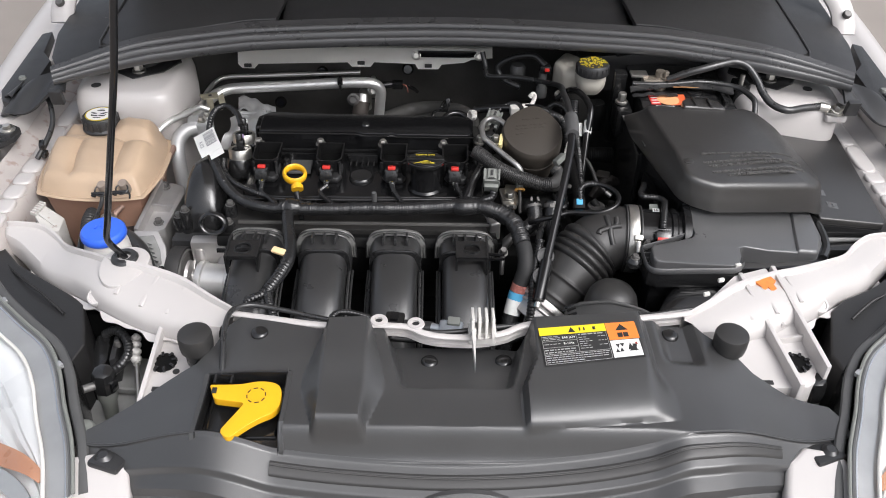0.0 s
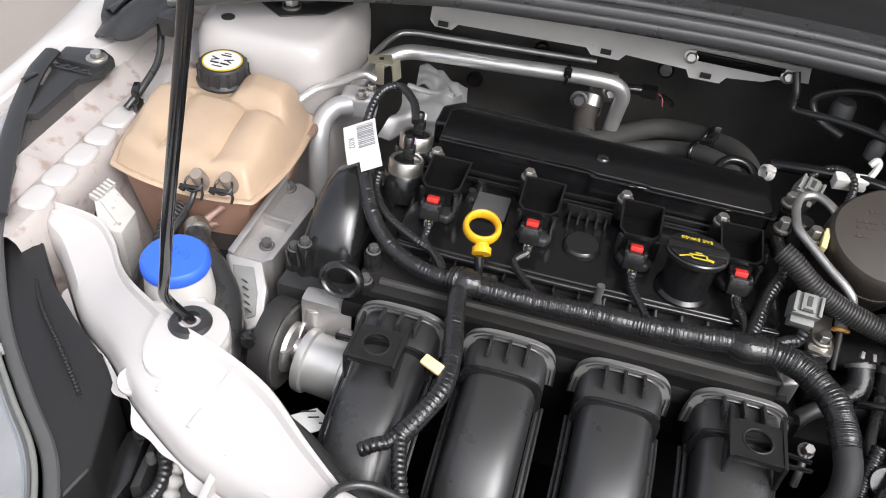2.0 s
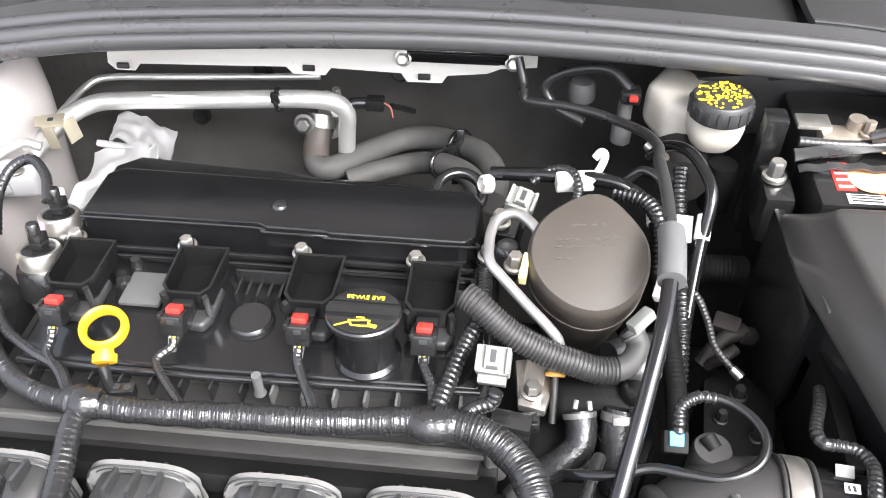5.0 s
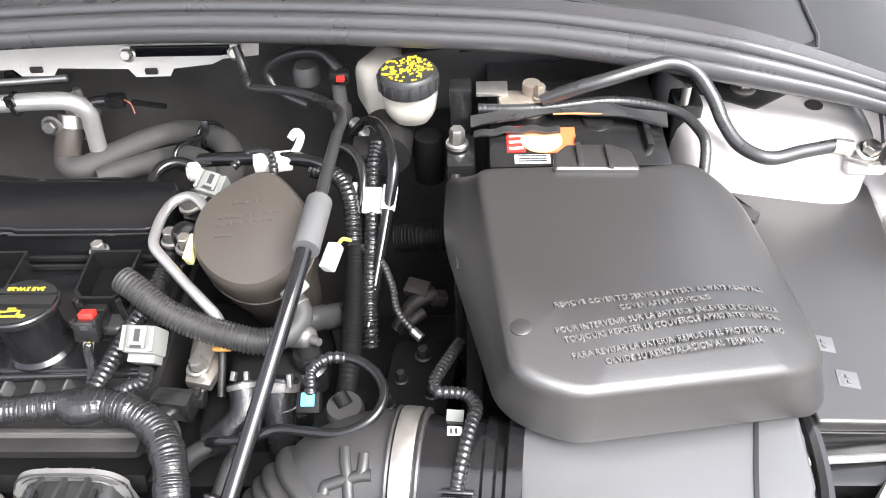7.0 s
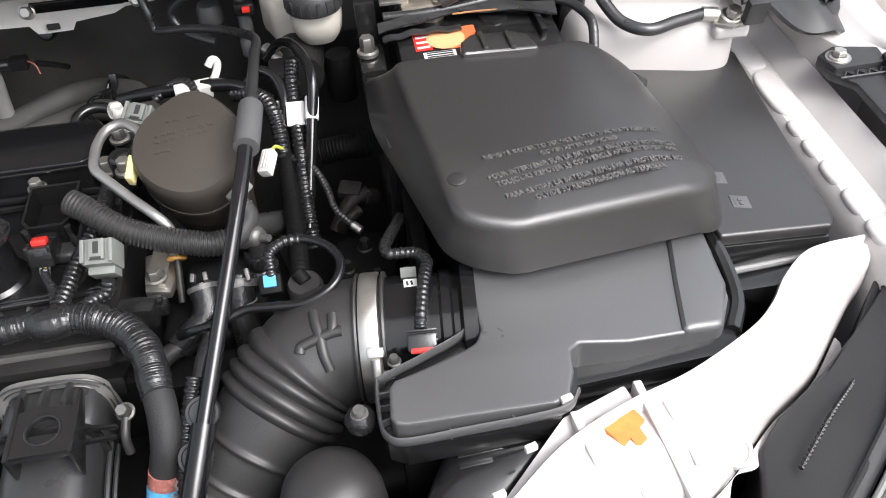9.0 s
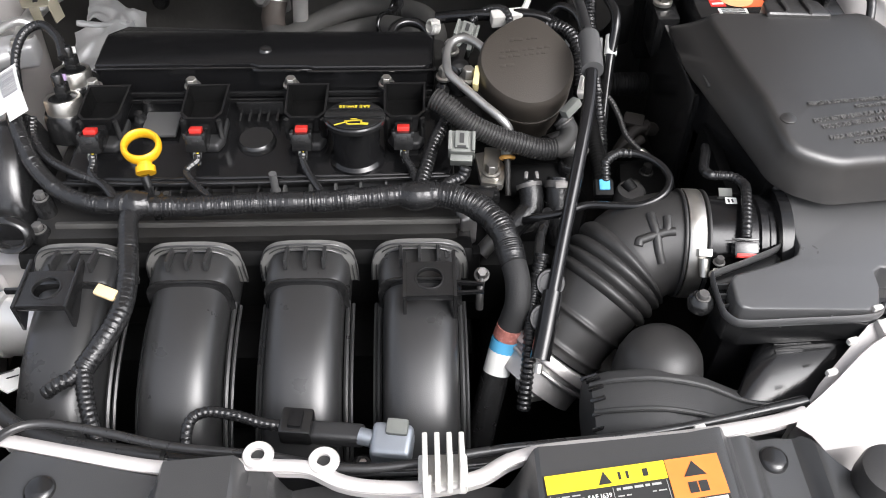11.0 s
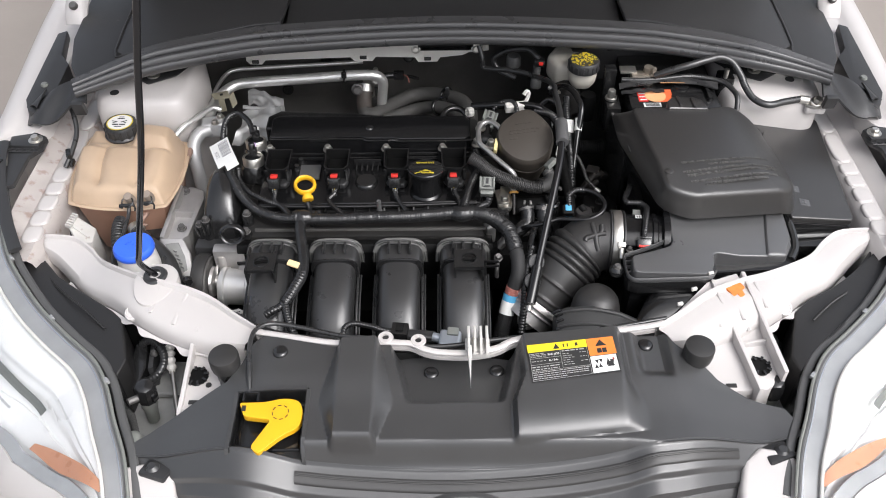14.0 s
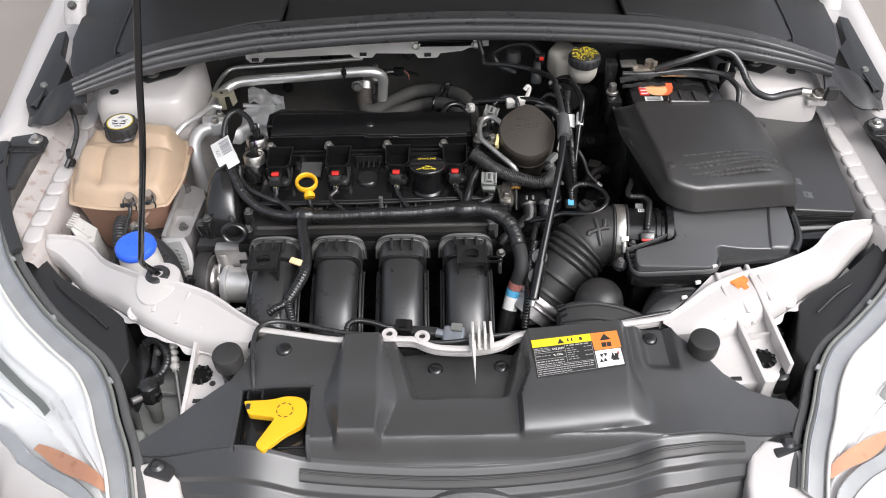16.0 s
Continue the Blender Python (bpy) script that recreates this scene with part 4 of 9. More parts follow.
def on_label(u, v, h=0.0):
    a, b = Vector(LT[0]).lerp(Vector(LT[1]), u), Vector(LB[0]).lerp(Vector(LB[1]), u)
    p = a.lerp(b, v)
    return (p.x, p.y, max(plate(p.x, p.y), 0.9195) + 0.0014 + h)


def label_patch(name, u0, u1, v0, v1, h, material, label=""):
    return part(name, sheet(lambda u, v: on_label(u0 + (u1 - u0) * u, v0 + (v1 - v0) * v, h), 8, 6, 0.0002), material, lab, label)


label_patch("backing", 0, 1, 0, 1, 0.0, INK)
label_patch("yellow_band", 0.0, 0.685, 0.0, 0.22, 0.0006, mat("yellow_label", (0.80, 0.62, 0.02), 0.5, bump=0))
label_patch("orange_field", 0.69, 1.0, 0.0, 0.5, 0.0006, mat("orange_label", (0.78, 0.22, 0.04), 0.5, bump=0))
label_patch("white_field", 0.69, 0.985, 0.52, 0.97, 0.0006, LABEL)
def label_wedge(name, uc, w, v0, v1, material, h=0.001):
    """A triangle on the label, its tip at v0."""
    return part(name, sheet(lambda u, v: on_label(uc + (u - 0.5) * w * max(0.04, v), v0 + (v1 - v0) * v, h), 4, 6, 0.0002), material, lab)


label_wedge("warning_triangle", 0.84, 0.13, 0.06, 0.24, INK)
label_patch("manual_symbol", 0.785, 0.836, 0.31, 0.44, 0.001, INK)
for v0, v1, uc in ((0.735, 0.63, 0.755), (0.735, 0.84, 0.785), (0.72, 0.62, 0.80), (0.75, 0.85, 0.74)):
    label_wedge("fan_blade", uc, 0.045, v0, v1, INK)
label_patch("manual_symbol", 0.844, 0.895, 0.31, 0.44, 0.001, INK)
HAZARD = mat("red_brown_print", (0.30, 0.05, 0.04), 0.6, bump=0)
for uc, w, v0, v1 in ((0.88, 0.06, 0.62, 0.80), (0.925, 0.05, 0.86, 0.66), (0.905, 0.09, 0.70, 0.84)):
    label_wedge("hazard_symbol", uc, w, v0, v1, INK)
label_patch("hazard_dot", 0.935, 0.955, 0.62, 0.68, 0.0012, HAZARD)
label_wedge("triangle_small", 0.33, 0.075, 0.04, 0.19, INK)
for u0, u1 in ((0.41, 0.425), (0.455, 0.47), (0.55, 0.58)):
    label_patch("symbol", u0, u1, 0.07, 0.16, 0.001, INK)
rngl = random.Random(5)
PRINT = mat("worn_white_print", (0.40, 0.40, 0.39), 0.6, var=0.2, scale=300, bump=0)


def text_row(u0, u1, v0, high, gap=0.012):
    """A row of small print as bars of uneven length."""
    u = u0
    while u < u1 - 0.01:
        w = min(rngl.uniform(0.014, 0.055), u1 - u)
        label_patch("text_bar", u, u + w, v0, v0 + high * 0.7, 0.0008, PRINT)
        u += w + gap


for r in range(3):
    text_row(0.025, 0.20, 0.265 + r * 0.042, 0.020)
text_row(0.025, 0.20, 0.475, 0.020)
text_row(0.025, 0.33, 0.62, 0.034)
text_row(0.025, 0.33, 0.685, 0.030)
text_row(0.385, 0.66, 0.255, 0.040)
for r in range(6):
    text_row(0.385, 0.46 + 0.03 * (r % 3), 0.345 + r * 0.060, 0.020)
    if r % 2 == 0:
        text_row(0.58, 0.66, 0.345 + r * 0.060, 0.020)
for r in range(4):
    text_row(0.025, 0.66 if r < 3 else 0.40, 0.765 + r * 0.052, 0.022, 0.008)
for u, v0, v1 in ((0.364, 0.24, 0.735), (0.013, 0.24, 0.975), (0.672, 0.24, 0.975)):
    label_patch("rule", u, u + 0.003, v0, v1, 0.0008, PRINT)
for v, u0, u1 in ((0.735, 0.013, 0.672), (0.40, 0.013, 0.364), (0.57, 0.013, 0.364), (0.97, 0.013, 0.672)):
    label_patch("rule", u0, u1, v, v + 0.006, 0.0008, PRINT)
for words, u, v in (("SAE J639", 0.285, 0.325), ("R-134a", 0.275, 0.490)):
    p = Vector(on_label(u, v, 0.0009))
    ex, ey = (Vector(on_label(u + 0.05, v)) - Vector(on_label(u - 0.05, v))).normalized(), (Vector(on_label(u, v - 0.05)) - Vector(on_label(u, v + 0.05))).normalized()
    lm = Matrix((ex, ey, ex.cross(ey))).transposed().to_4x4()
    lm.translation = p
    lettering("words", words, 0.0042, lm, LABEL, lab, 0.0001, 0.01)

# ---- headlamps ----
LENS_EDGE = [(0.0, 0.12), (0.3, 0.165), (0.5, 0.155), (0.62, 0.14), (0.735, 0.128), (0.8, 0.104), (0.87, 0.076), (0.95, 0.050), (1.0, 0.042)]
LAMP_RIM = [(-0.612, 0.06, 0.895), (-0.580, -0.03, 0.882), (-0.538, -0.120, 0.872), (-0.495, -0.180, 0.870), (-0.445, -0.238, 0.870), (-0.390, -0.289, 0.870), (-0.345, -0.328, 0.870), (-0.315, -0.372, 0.870), (-0.292, -0.422, 0.868), (-0.266, -0.474, 0.866), (-0.248, -0.530, 0.855)]
OUT = Vector((-0.77, -0.64, 0)).normalized()


def headlamp(side):
    """Swept lamp: a clear cover over a pale stepped housing, a broad clear rim, black shell behind."""
    lamp = thing("headlamp", "clear swept-back headlamp beside the radiator support", "headlamp", (XC + side * 0.6, -0.3, 0.6), "headlamps")
    rim = evenly(curve(LAMP_RIM, 10), 0.008)
    m = len(rim) - 1

    def at(u, d, sink=0.0):
        k = max(0.0, min(m - 0.0001, u * m))
        p = rim[int(k)].lerp(rim[int(k) + 1], k - int(k)) + OUT * d
        z = p.z - 0.62 * max(0.0, d) ** 1.3 + 0.010 * math.exp(-((d - 0.05) / 0.03) ** 2) - sink
        return Vector((p.x if side < 0 else mx(p.x), p.y, z))

    def strip(u0, u1, d0, d1, sink0, sink1, nu=60, nv=6, thick=0.0):
        return sheet(lambda u, v: at(u0 + (u1 - u0) * u, d0 + (d1 - d0) * v, sink0 + (sink1 - sink0) * v), nu, nv, thick)
    edge = lambda u: line_at(LENS_EDGE, u)
    lens = part("lens", sheet(lambda u, v: at(u, 0.034 + (edge(u) - 0.034) * v, 0.0), m, 30), LENS, lamp, "clear glossy lens")
    lens.visible_shadow = False

    def inside(u, v):
        d = 0.030 + (edge(u) - 0.030) * v
        folds = 0.007 * step(0.34, 0.36, v) + 0.006 * step(0.44, 0.46, v) - 0.010 * step(0.62, 0.66, v + 0.2 * (u - 0.6))
        bowl = 0.008 * step(0.635, 0.645, u + 0.10 * (v - 0.6) ** 2) * step(0.46, 0.50, v)
        return at(u, d, 0.008 + folds + bowl)
    part("housing", sheet(inside, m, 60), LAMP_GREY, lamp, "pale grey stepped housing")
    part("bezel", strip(0.25, 0.62, 0.112, 0.115, 0.008, 0.008), CHROME, lamp, "bright bezel line")
    part("shade_line", sheet(lambda u, v: at(0.15 + 0.54 * u, 0.092 - 0.004 * u + 0.013 * (v - 0.5) * (1 - 0.3 * u), 0.007), 50, 4, 0.001), GREY_PLASTIC, lamp, "grey trim line")
    part("outer_rim", sheet(lambda u, v: at(0.3 + 0.7 * u, edge(0.3 + 0.7 * u) + 0.016 * v, 0.001), 60, 4, 0.003), RIM_CLEAR, lamp, "pale outer rim of the lens")
    part("bumper_cheek", sheet(lambda u, v: at(0.34 + 0.66 * u, edge(0.34 + 0.66 * u) + 0.018 + 0.085 * v - 0.030 * v ** 4, -0.002 + 0.03 * v + 0.22 * v ** 3), 60, 24, 0.003), WHITE, body, "white bumper edge below the lamp")
    amber = sheet(lambda u, v: at(0.735 + 0.205 * u, 0.116 - 0.080 * u + (v - 0.5) * 0.020 * (0.45 + 0.55 * math.sin(math.pi * u)), 0.004), 40, 6, 0.001)
    part("amber_reflector", amber, AMBER, lamp, "amber side reflector")
    part("rim", strip(0, 1, 0.004, 0.034, -0.002, 0.002, m, 8, 0.003), RIM_CLEAR, lamp, "broad pale translucent rim")
    for d, mm in ((0.003, GREY_PLASTIC), (0.034, MILK)):
        part("rim_bead", tube([at(k / 40, d, -0.003) for k in range(41)], 0.0022, n=8, res=2), mm, lamp)
    part("gasket", tube([at(k / 40, -0.006, 0.006) for k in range(41)], 0.006, n=8, res=2, flat=0.6), DARK_GREY, lamp, "dark rubber gasket")
    # dark edge line, and a chrome strip drawn in as the rim's highlight
    for d, wide, mm in ((0.0060, 0.0022, DARK_GREY), (0.0100, 0.0014, CHROME)):
        part("rim_line", sheet(lambda u, v: at(u, d + wide * v, -0.0032), m, 3, 0.001), mm, lamp)
    for k in (0.30, 0.52, 0.74):
        p = at(k, 0.001, 0.0)
        part("lens_clip", box(p.x, p.y, p.z + 0.002, 0.006, 0.010, 0.006, 0.0015, rot=(0, 0, side * -45)), RIM_CLEAR, lamp)
    g = (lambda x: x) if side < 0 else mx
    shell = [(g(-0.538), -0.062), (g(-0.500), -0.106), (g(-0.461), -0.150), (g(-0.409), -0.191), (g(-0.358), -0.226), (g(-0.334), -0.248), (g(-0.318), -0.290), (g(-0.306), -0.325), (g(-0.312), -0.352), (g(-0.340), -0.326), (g(-0.395), -0.276), (g(-0.450), -0.224), (g(-0.530), -0.128), (g(-0.560), -0.070)]
    rise = lambda x, y: 0.846 + 0.020 * step(-0.14, -0.26, y) + 0.004 * math.sin(x * 40)
    part("back_shell", prism(shell, 0.70, rise, 0.004, 3), SHELL, lamp, "angular grey-black plastic back shell")
    seam_run = [Vector((g(x), y, rise(g(x), y) + 0.0012)) for x, y in ((-0.500, -0.118), (-0.470, -0.158), (-0.432, -0.198), (-0.392, -0.232), (-0.352, -0.268))]
    part("shell_seam", tube(seam_run, 0.0016, n=6, ripple=0.5, pitch=0.004), SHELL, lamp, "stitched seam of the shell")
    part("adjuster_boss", lathe([(0, 0.010), (0.007, 0.010), (0.011, 0.007), (0.013, 0.0), (0.013, -0.03)], (g(-0.272), -0.440, 0.845), n=28), GREY_PLASTIC, lamp, "translucent grey adjuster")
    part("side_wall", prism([(g(-0.330), -0.330), (g(-0.314), -0.345), (g(-0.286), -0.410), (g(-0.270), -0.450), (g(-0.262), -0.470), (g(-0.275), -0.472), (g(-0.300), -0.410)], 0.66, 0.858, 0.004), BLACK, lamp, "dark side of the lamp")
    # flat triangular bracket to the wing with a latticed foot, and the long arm along the lamp
    plate_b = [(g(-0.556), 0.128), (g(-0.575), 0.140), (g(-0.614), 0.130), (g(-0.610), 0.095), (g(-0.582), 0.006), (g(-0.571), 0.010), (g(-0.572), 0.085), (g(-0.556), 0.108)]
    arm = part("bracket", prism(plate_b, 0.888, 0.897, 0.002), BLACK_MATT, lamp, "flat black mounting bracket")
    foot_b = [(g(-0.554), 0.130), (g(-0.575), 0.142), (g(-0.616), 0.132), (g(-0.613), 0.106), (g(-0.560), 0.104)]
    part("foot", prism(foot_b, 0.890, 0.903, 0.0025), BLACK_MATT, arm)
    part("bracket_washer", lathe([(0, 0.001), (0.012, 0.001), (0.012, 0.0), (0.012, -0.002)], (g(-0.570), 0.121, 0.9032), n=28), STEEL, arm)
    part("bracket_bolt", bolt_mesh((g(-0.570), 0.121, 0.904), 0.0065, 0.006), STEEL, arm)
    for k in range(8):
        x0, x1 = g(-0.564 - k * 0.006), g(-0.570 - k * 0.006)
        part("web", tube([(x0, 0.103 if k % 2 else 0.095, 0.8985), (x1, 0.095 if k % 2 else 0.103, 0.8985)], 0.0012, n=6), BLACK_MATT, arm)
    part("web_edge", tube([(g(-0.560), 0.094, 0.8985), (g(-0.612), 0.0945, 0.8985)], 0.0014, n=6), BLACK_MATT, arm)
    long_arm = part("long_arm", tube([(g(-0.620), 0.112, 0.905), (g(-0.612), 0.070, 0.903), (g(-0.592), 0.010, 0.896), (g(-0.560), -0.062, 0.886), (g(-0.525), -0.125, 0.880)], 0.010, n=10, flat=0.45), BLACK_MATT, lamp, "long black arm along the lamp")
    part("arm_slot", box(g(-0.608), 0.055, 0.9065, 0.006, 0.018, 0.003, 0.0008, rot=(0, 0, side * 15)), BLACK, long_arm)


for side in (-1, 1):
    headlamp(side)

# ---- engine ----
engine = thing("engine", "dark four-cylinder engine block under the intake", "engine", (0.02, 0.0, 0.3))
part("cylinder_head", box(0.0, 0.04, 0.80, 0.385, 0.25, 0.13, 0.006), BLOCK, engine)
# PIT parts of the block carry the shade between engine parts in their colour
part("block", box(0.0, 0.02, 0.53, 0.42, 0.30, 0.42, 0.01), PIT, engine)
part("rail", box(0.005, -0.094, 0.853, 0.40, 0.030, 0.016, 0.004, rot=(-25, 0, 0)), PIT, engine, "near-black cam carrier edge")
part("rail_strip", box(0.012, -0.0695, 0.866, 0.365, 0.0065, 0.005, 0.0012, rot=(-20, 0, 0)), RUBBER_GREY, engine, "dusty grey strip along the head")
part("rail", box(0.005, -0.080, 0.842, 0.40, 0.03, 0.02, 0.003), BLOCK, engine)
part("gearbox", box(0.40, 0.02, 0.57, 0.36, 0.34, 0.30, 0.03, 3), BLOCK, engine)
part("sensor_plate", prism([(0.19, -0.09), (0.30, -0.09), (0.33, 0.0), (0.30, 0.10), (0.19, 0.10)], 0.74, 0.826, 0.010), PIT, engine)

# valve cover
vc = thing("valve_cover", "glossy black plastic valve cover on the engine", "valve cover", (0.0, 0.05, 0.865))
part("deck", prism([(-0.168, -0.030), (0.186, -0.026), (0.190, -0.012), (0.190, 0.105), (-0.172, 0.105), (-0.172, -0.014)], 0.868, lambda x, y: 0.8835 + 0.05 * (y + 0.046) * 0.3, 0.004, 3), BLACK_GLOSS, vc)
part("front_lip", tube([(-0.170, -0.030, 0.8800), (-0.05, -0.0315, 0.8800), (0.026, -0.031, 0.8802), (0.188, -0.026, 0.8805)], 0.0030, n=10), BLACK, vc)
part("skirt", box(0.009, -0.024, 0.862, 0.352, 0.006, 0.030, 0.001), BLACK_MATT, vc)
part("shelf", box(0.009, -0.044, 0.855, 0.356, 0.040, 0.006, 0.002), BLACK, vc)
for k in range(15):
    part("skirt_rib", box(-0.155 + k * 0.0235, -0.034, 0.8685, 0.0022, 0.016, 0.020, 0.0005), DARK_GREY if k > 7 else BLACK, vc)
part("lip_post", lathe([(0, 0.017), (0.0036, 0.017), (0.0036, 0.0), (0.005, -0.004), (0, -0.004)], (0.026, -0.042, 0.884), n=14), DARK_GREY, vc)
part("rear_chamber", prism([(-0.166, 0.098), (-0.010, 0.098), (-0.004, 0.093), (0.050, 0.0925), (0.055, 0.090), (0.168, 0.091), (0.176, 0.099), (0.178, 0.150), (0.170, 0.166), (-0.158, 0.172), (-0.170, 0.160)], 0.872, lambda x, y: 0.921 - 0.10 * (y - 0.10), 0.0045, 3, taper=0.003), BLACK_GLOSS, vc)
part("chamber_edge", tube([(-0.164, 0.0975, 0.9165), (-0.012, 0.0975, 0.9168), (-0.004, 0.0925, 0.9172), (0.050, 0.092, 0.9174), (0.056, 0.0895, 0.9174), (0.166, 0.0905, 0.9172), (0.174, 0.097, 0.916)], 0.0013, n=6, res=4), BLACK, vc)
part("rear_tray", prism([(-0.186, 0.168), (0.02, 0.168), (0.02, 0.205), (-0.02, 0.212), (-0.165, 0.222), (-0.186, 0.205)], 0.855, 0.8885, 0.005, 3), BLACK, vc)
part("rear_tray", prism([(0.015, 0.166), (0.160, 0.166), (0.158, 0.190), (0.10, 0.200), (0.03, 0.200)], 0.855, 0.893, 0.006, 3), BLACK_GLOSS, vc)
part("rail_back", box(0.0, 0.0865, 0.8935, 0.345, 0.004, 0.005, 0.0012), BLACK, vc)
part("rail_back", box(0.0, 0.079, 0.8905, 0.345, 0.003, 0.005, 0.001), BLACK, vc)
part("pad", box(-0.093, 0.045, 0.8885, 0.034, 0.036, 0.004, 0.0015), DARK_GREY, vc, "matt grey square pad")
part("oval_boss", lathe([(0, 0.003), (0.004, 0.003), (0.0055, 0.002), (0.007, 0.0), (0.0075, -0.003)], (0.003, 0.125, 0.919), n=28), BLACK, vc)
gear = part("knob_recess", lathe([(0, 0.006), (0.016, 0.006), (0.018, 0.004), (0.019, 0.0), (0.019, -0.004)], (0.002, 0.022, 0.884), n=36), BLACK, vc)
for k in range(5):
    part("ridge", box(-0.016 + k * 0.009, 0.052, 0.889, 0.0025, 0.020, 0.010, 0.0006), BLACK, vc)
part("ridge_bar", box(0.002, 0.064, 0.893, 0.046, 0.003, 0.014, 0.0008), BLACK, vc)
for x, y in ((-0.110, 0.070), (0.176, 0.072), (-0.115, 0.052)):
    part("stud", lathe([(0, 0.010), (0.004, 0.010), (0.005, 0.007), (0.006, 0.003), (0.008, 0.0), (0.008, -0.004)], (x, y, 0.888), n=20), BLACK, vc)

# ignition coils
COILS = (-0.142, -0.046, 0.051, 0.145)


def coil(x):
    c = thing("ignition_coil", "black ignition coil with a red clip on the valve cover", "ignition coil", (x, 0.03, 0.885), "ignition coils")
    # tapered rubber base, deep open tray with a thin rim
    part("boot", prism([(x - 0.011, 0.008), (x + 0.014, 0.006), (x + 0.0185, 0.016), (x + 0.0185, 0.050), (x - 0.016, 0.050), (x - 0.017, 0.018)], 0.884, 0.894, 0.004, 3), BLACK_MATT, c, "dusty dark grey rubber boot")
    o = [(-0.0195, 0.026), (-0.0135, 0.018), (0.0135, 0.018), (0.0195, 0.026), (0.0205, 0.072), (-0.0205, 0.072)]
    rows = []
    for k, (z, q) in enumerate(((0.888, 0.80), (0.9165, 1.0), (0.9165, 0.90), (0.897, 0.84))):
        rows.append([(x + a * q, 0.045 + (b - 0.045) * q, z) for a, b in o])
    part("tray", loft(rows), BLACK_GLOSS, c)
    # recess shade of the tray, coloured in as near-black walls and floor
    part("tray_shade_lining", loft([[(x + a * q, 0.045 + (b - 0.045) * q, z) for a, b in o] for z, q in ((0.9160, 0.892), (0.8975, 0.832))], caps=False), PIT, c, "tray inside with its shade in the colour")
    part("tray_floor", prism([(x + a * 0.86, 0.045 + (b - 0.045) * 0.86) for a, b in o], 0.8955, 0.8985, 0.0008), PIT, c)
    for s in (-1, 1):
        part("corner_rib", box(x + s * 0.0165, 0.0185, 0.903, 0.005, 0.005, 0.024, 0.001, rot=(0, 0, s * 35)), BLACK, c)
    part("neck", box(x - 0.001, 0.012, 0.9035, 0.017, 0.014, 0.014, 0.002), BLACK, c)
    plug = part("connector", box(x - 0.001, -0.0015, 0.9065, 0.0185, 0.019, 0.017, 0.002, rot=(-18, 0, 0)), BLACK, c)
    part("latch", box(x - 0.001, 0.002, 0.9162, 0.0115, 0.0085, 0.0050, 0.0012, rot=(-18, 0, 0)), RED, plug, "red lock")
    for s in (-1, 1):
        part("cheek", box(x - 0.001 + s * 0.0085, -0.003, 0.9145, 0.003, 0.012, 0.006, 0.0008, rot=(-18, 0, 0)), BLACK, plug)
    part("tongue", box(x - 0.001, -0.007, 0.9125, 0.006, 0.006, 0.004, 0.0008, rot=(-18, 0, 0)), BLACK_MATT, plug)
    ear = part("ear", lathe([(0, 0.008), (0.008, 0.008), (0.009, 0.006), (0.009, -0.012), (0, -0.012)], (x - 0.018, 0.0775, 0.902), n=24), BLACK, c)
    part("bolt", bolt_mesh((x - 0.018, 0.0775, 0.910), 0.0055, 0.007), STEEL, ear, "zinc plated bolt")
    for k, (dx, material) in enumerate(((-0.003, GREY_PLASTIC), (0.0, YELLOW_INK), (0.003, INK))):
        part("wire", tube([(x + dx, -0.009, 0.902), (x + dx, -0.015, 0.899), (x + dx * 0.5 + 0.001, -0.022, 0.8945)], 0.0011, n=6), material, c)
    return c


for x in COILS:
    coil(x)

# oil filler cap
oil = thing("oil_cap", "black oil filler cap with yellow print on its neck", "oil cap", (0.097, -0.004, 0.885))
part("neck", lathe([(0, 0.0), (0.0255, 0.0), (0.026, 0.003), (0.0228, 0.006), (0.0220, 0.012), (0.0220, 0.046), (0, 0.046)], (0.1000, -0.002, 0.884), n=40), BLACK_GLOSS, oil)
capm = pose(0.1005, -0.003, 0.928, 9, 0, 180)
part("disc", moved(lathe([(0, 0.0), (0.0270, 0.0), (0.0280, 0.0015), (0.0280, 0.0050), (0.0268, 0.0062), (0, 0.0062)], n=48), capm), BLACK, oil)
for s in (-1, 1):
    seg = [(0.0268 * math.cos(a), 0.0268 * math.sin(a)) for a in [math.radians(22 + k * 13.6) for k in range(11)]]
    part("grip_step", moved(prism([(px, s * py) for px, py in seg], 0.006, 0.0085 if s > 0 else 0.0072, 0.0008), capm), BLACK, oil)
part("grip_bar", moved(box(0, 0, 0.0075, 0.054, 0.011, 0.003, 0.0008), capm), BLACK, oil)
lettering("grade", "SAE 5W-20", 0.0060, capm @ pose(0.001, -0.0150, 0.0075), YELLOW_INK, oil, bold=0.01)
can = merge(moved(box(0.001, 0.0, 0, 0.013, 0.0016, 0.0004, 0), pose(0, 0, 0, 0, 0, 8)), box(-0.001, 0.006, 0, 0.012, 0.0016, 0.0004, 0), box(-0.0068, 0.003, 0, 0.0016, 0.0075, 0.0004, 0), box(0.0066, 0.003, 0, 0.0016, 0.007, 0.0004, 0, rot=(0, 0, 25)),
            box(0.0118, 0.0048, 0, 0.012, 0.0014, 0.0004, 0, rot=(0, 0, 28)), box(-0.010, 0.0055, 0, 0.006, 0.0035, 0.0004, 0, rot=(0, 0, -15)), box(0.0, -0.003, 0, 0.006, 0.0015, 0.0004, 0))
part("oil_can_symbol", moved(can, capm @ pose(0, 0.0135, 0.0088)), YELLOW_INK, oil)

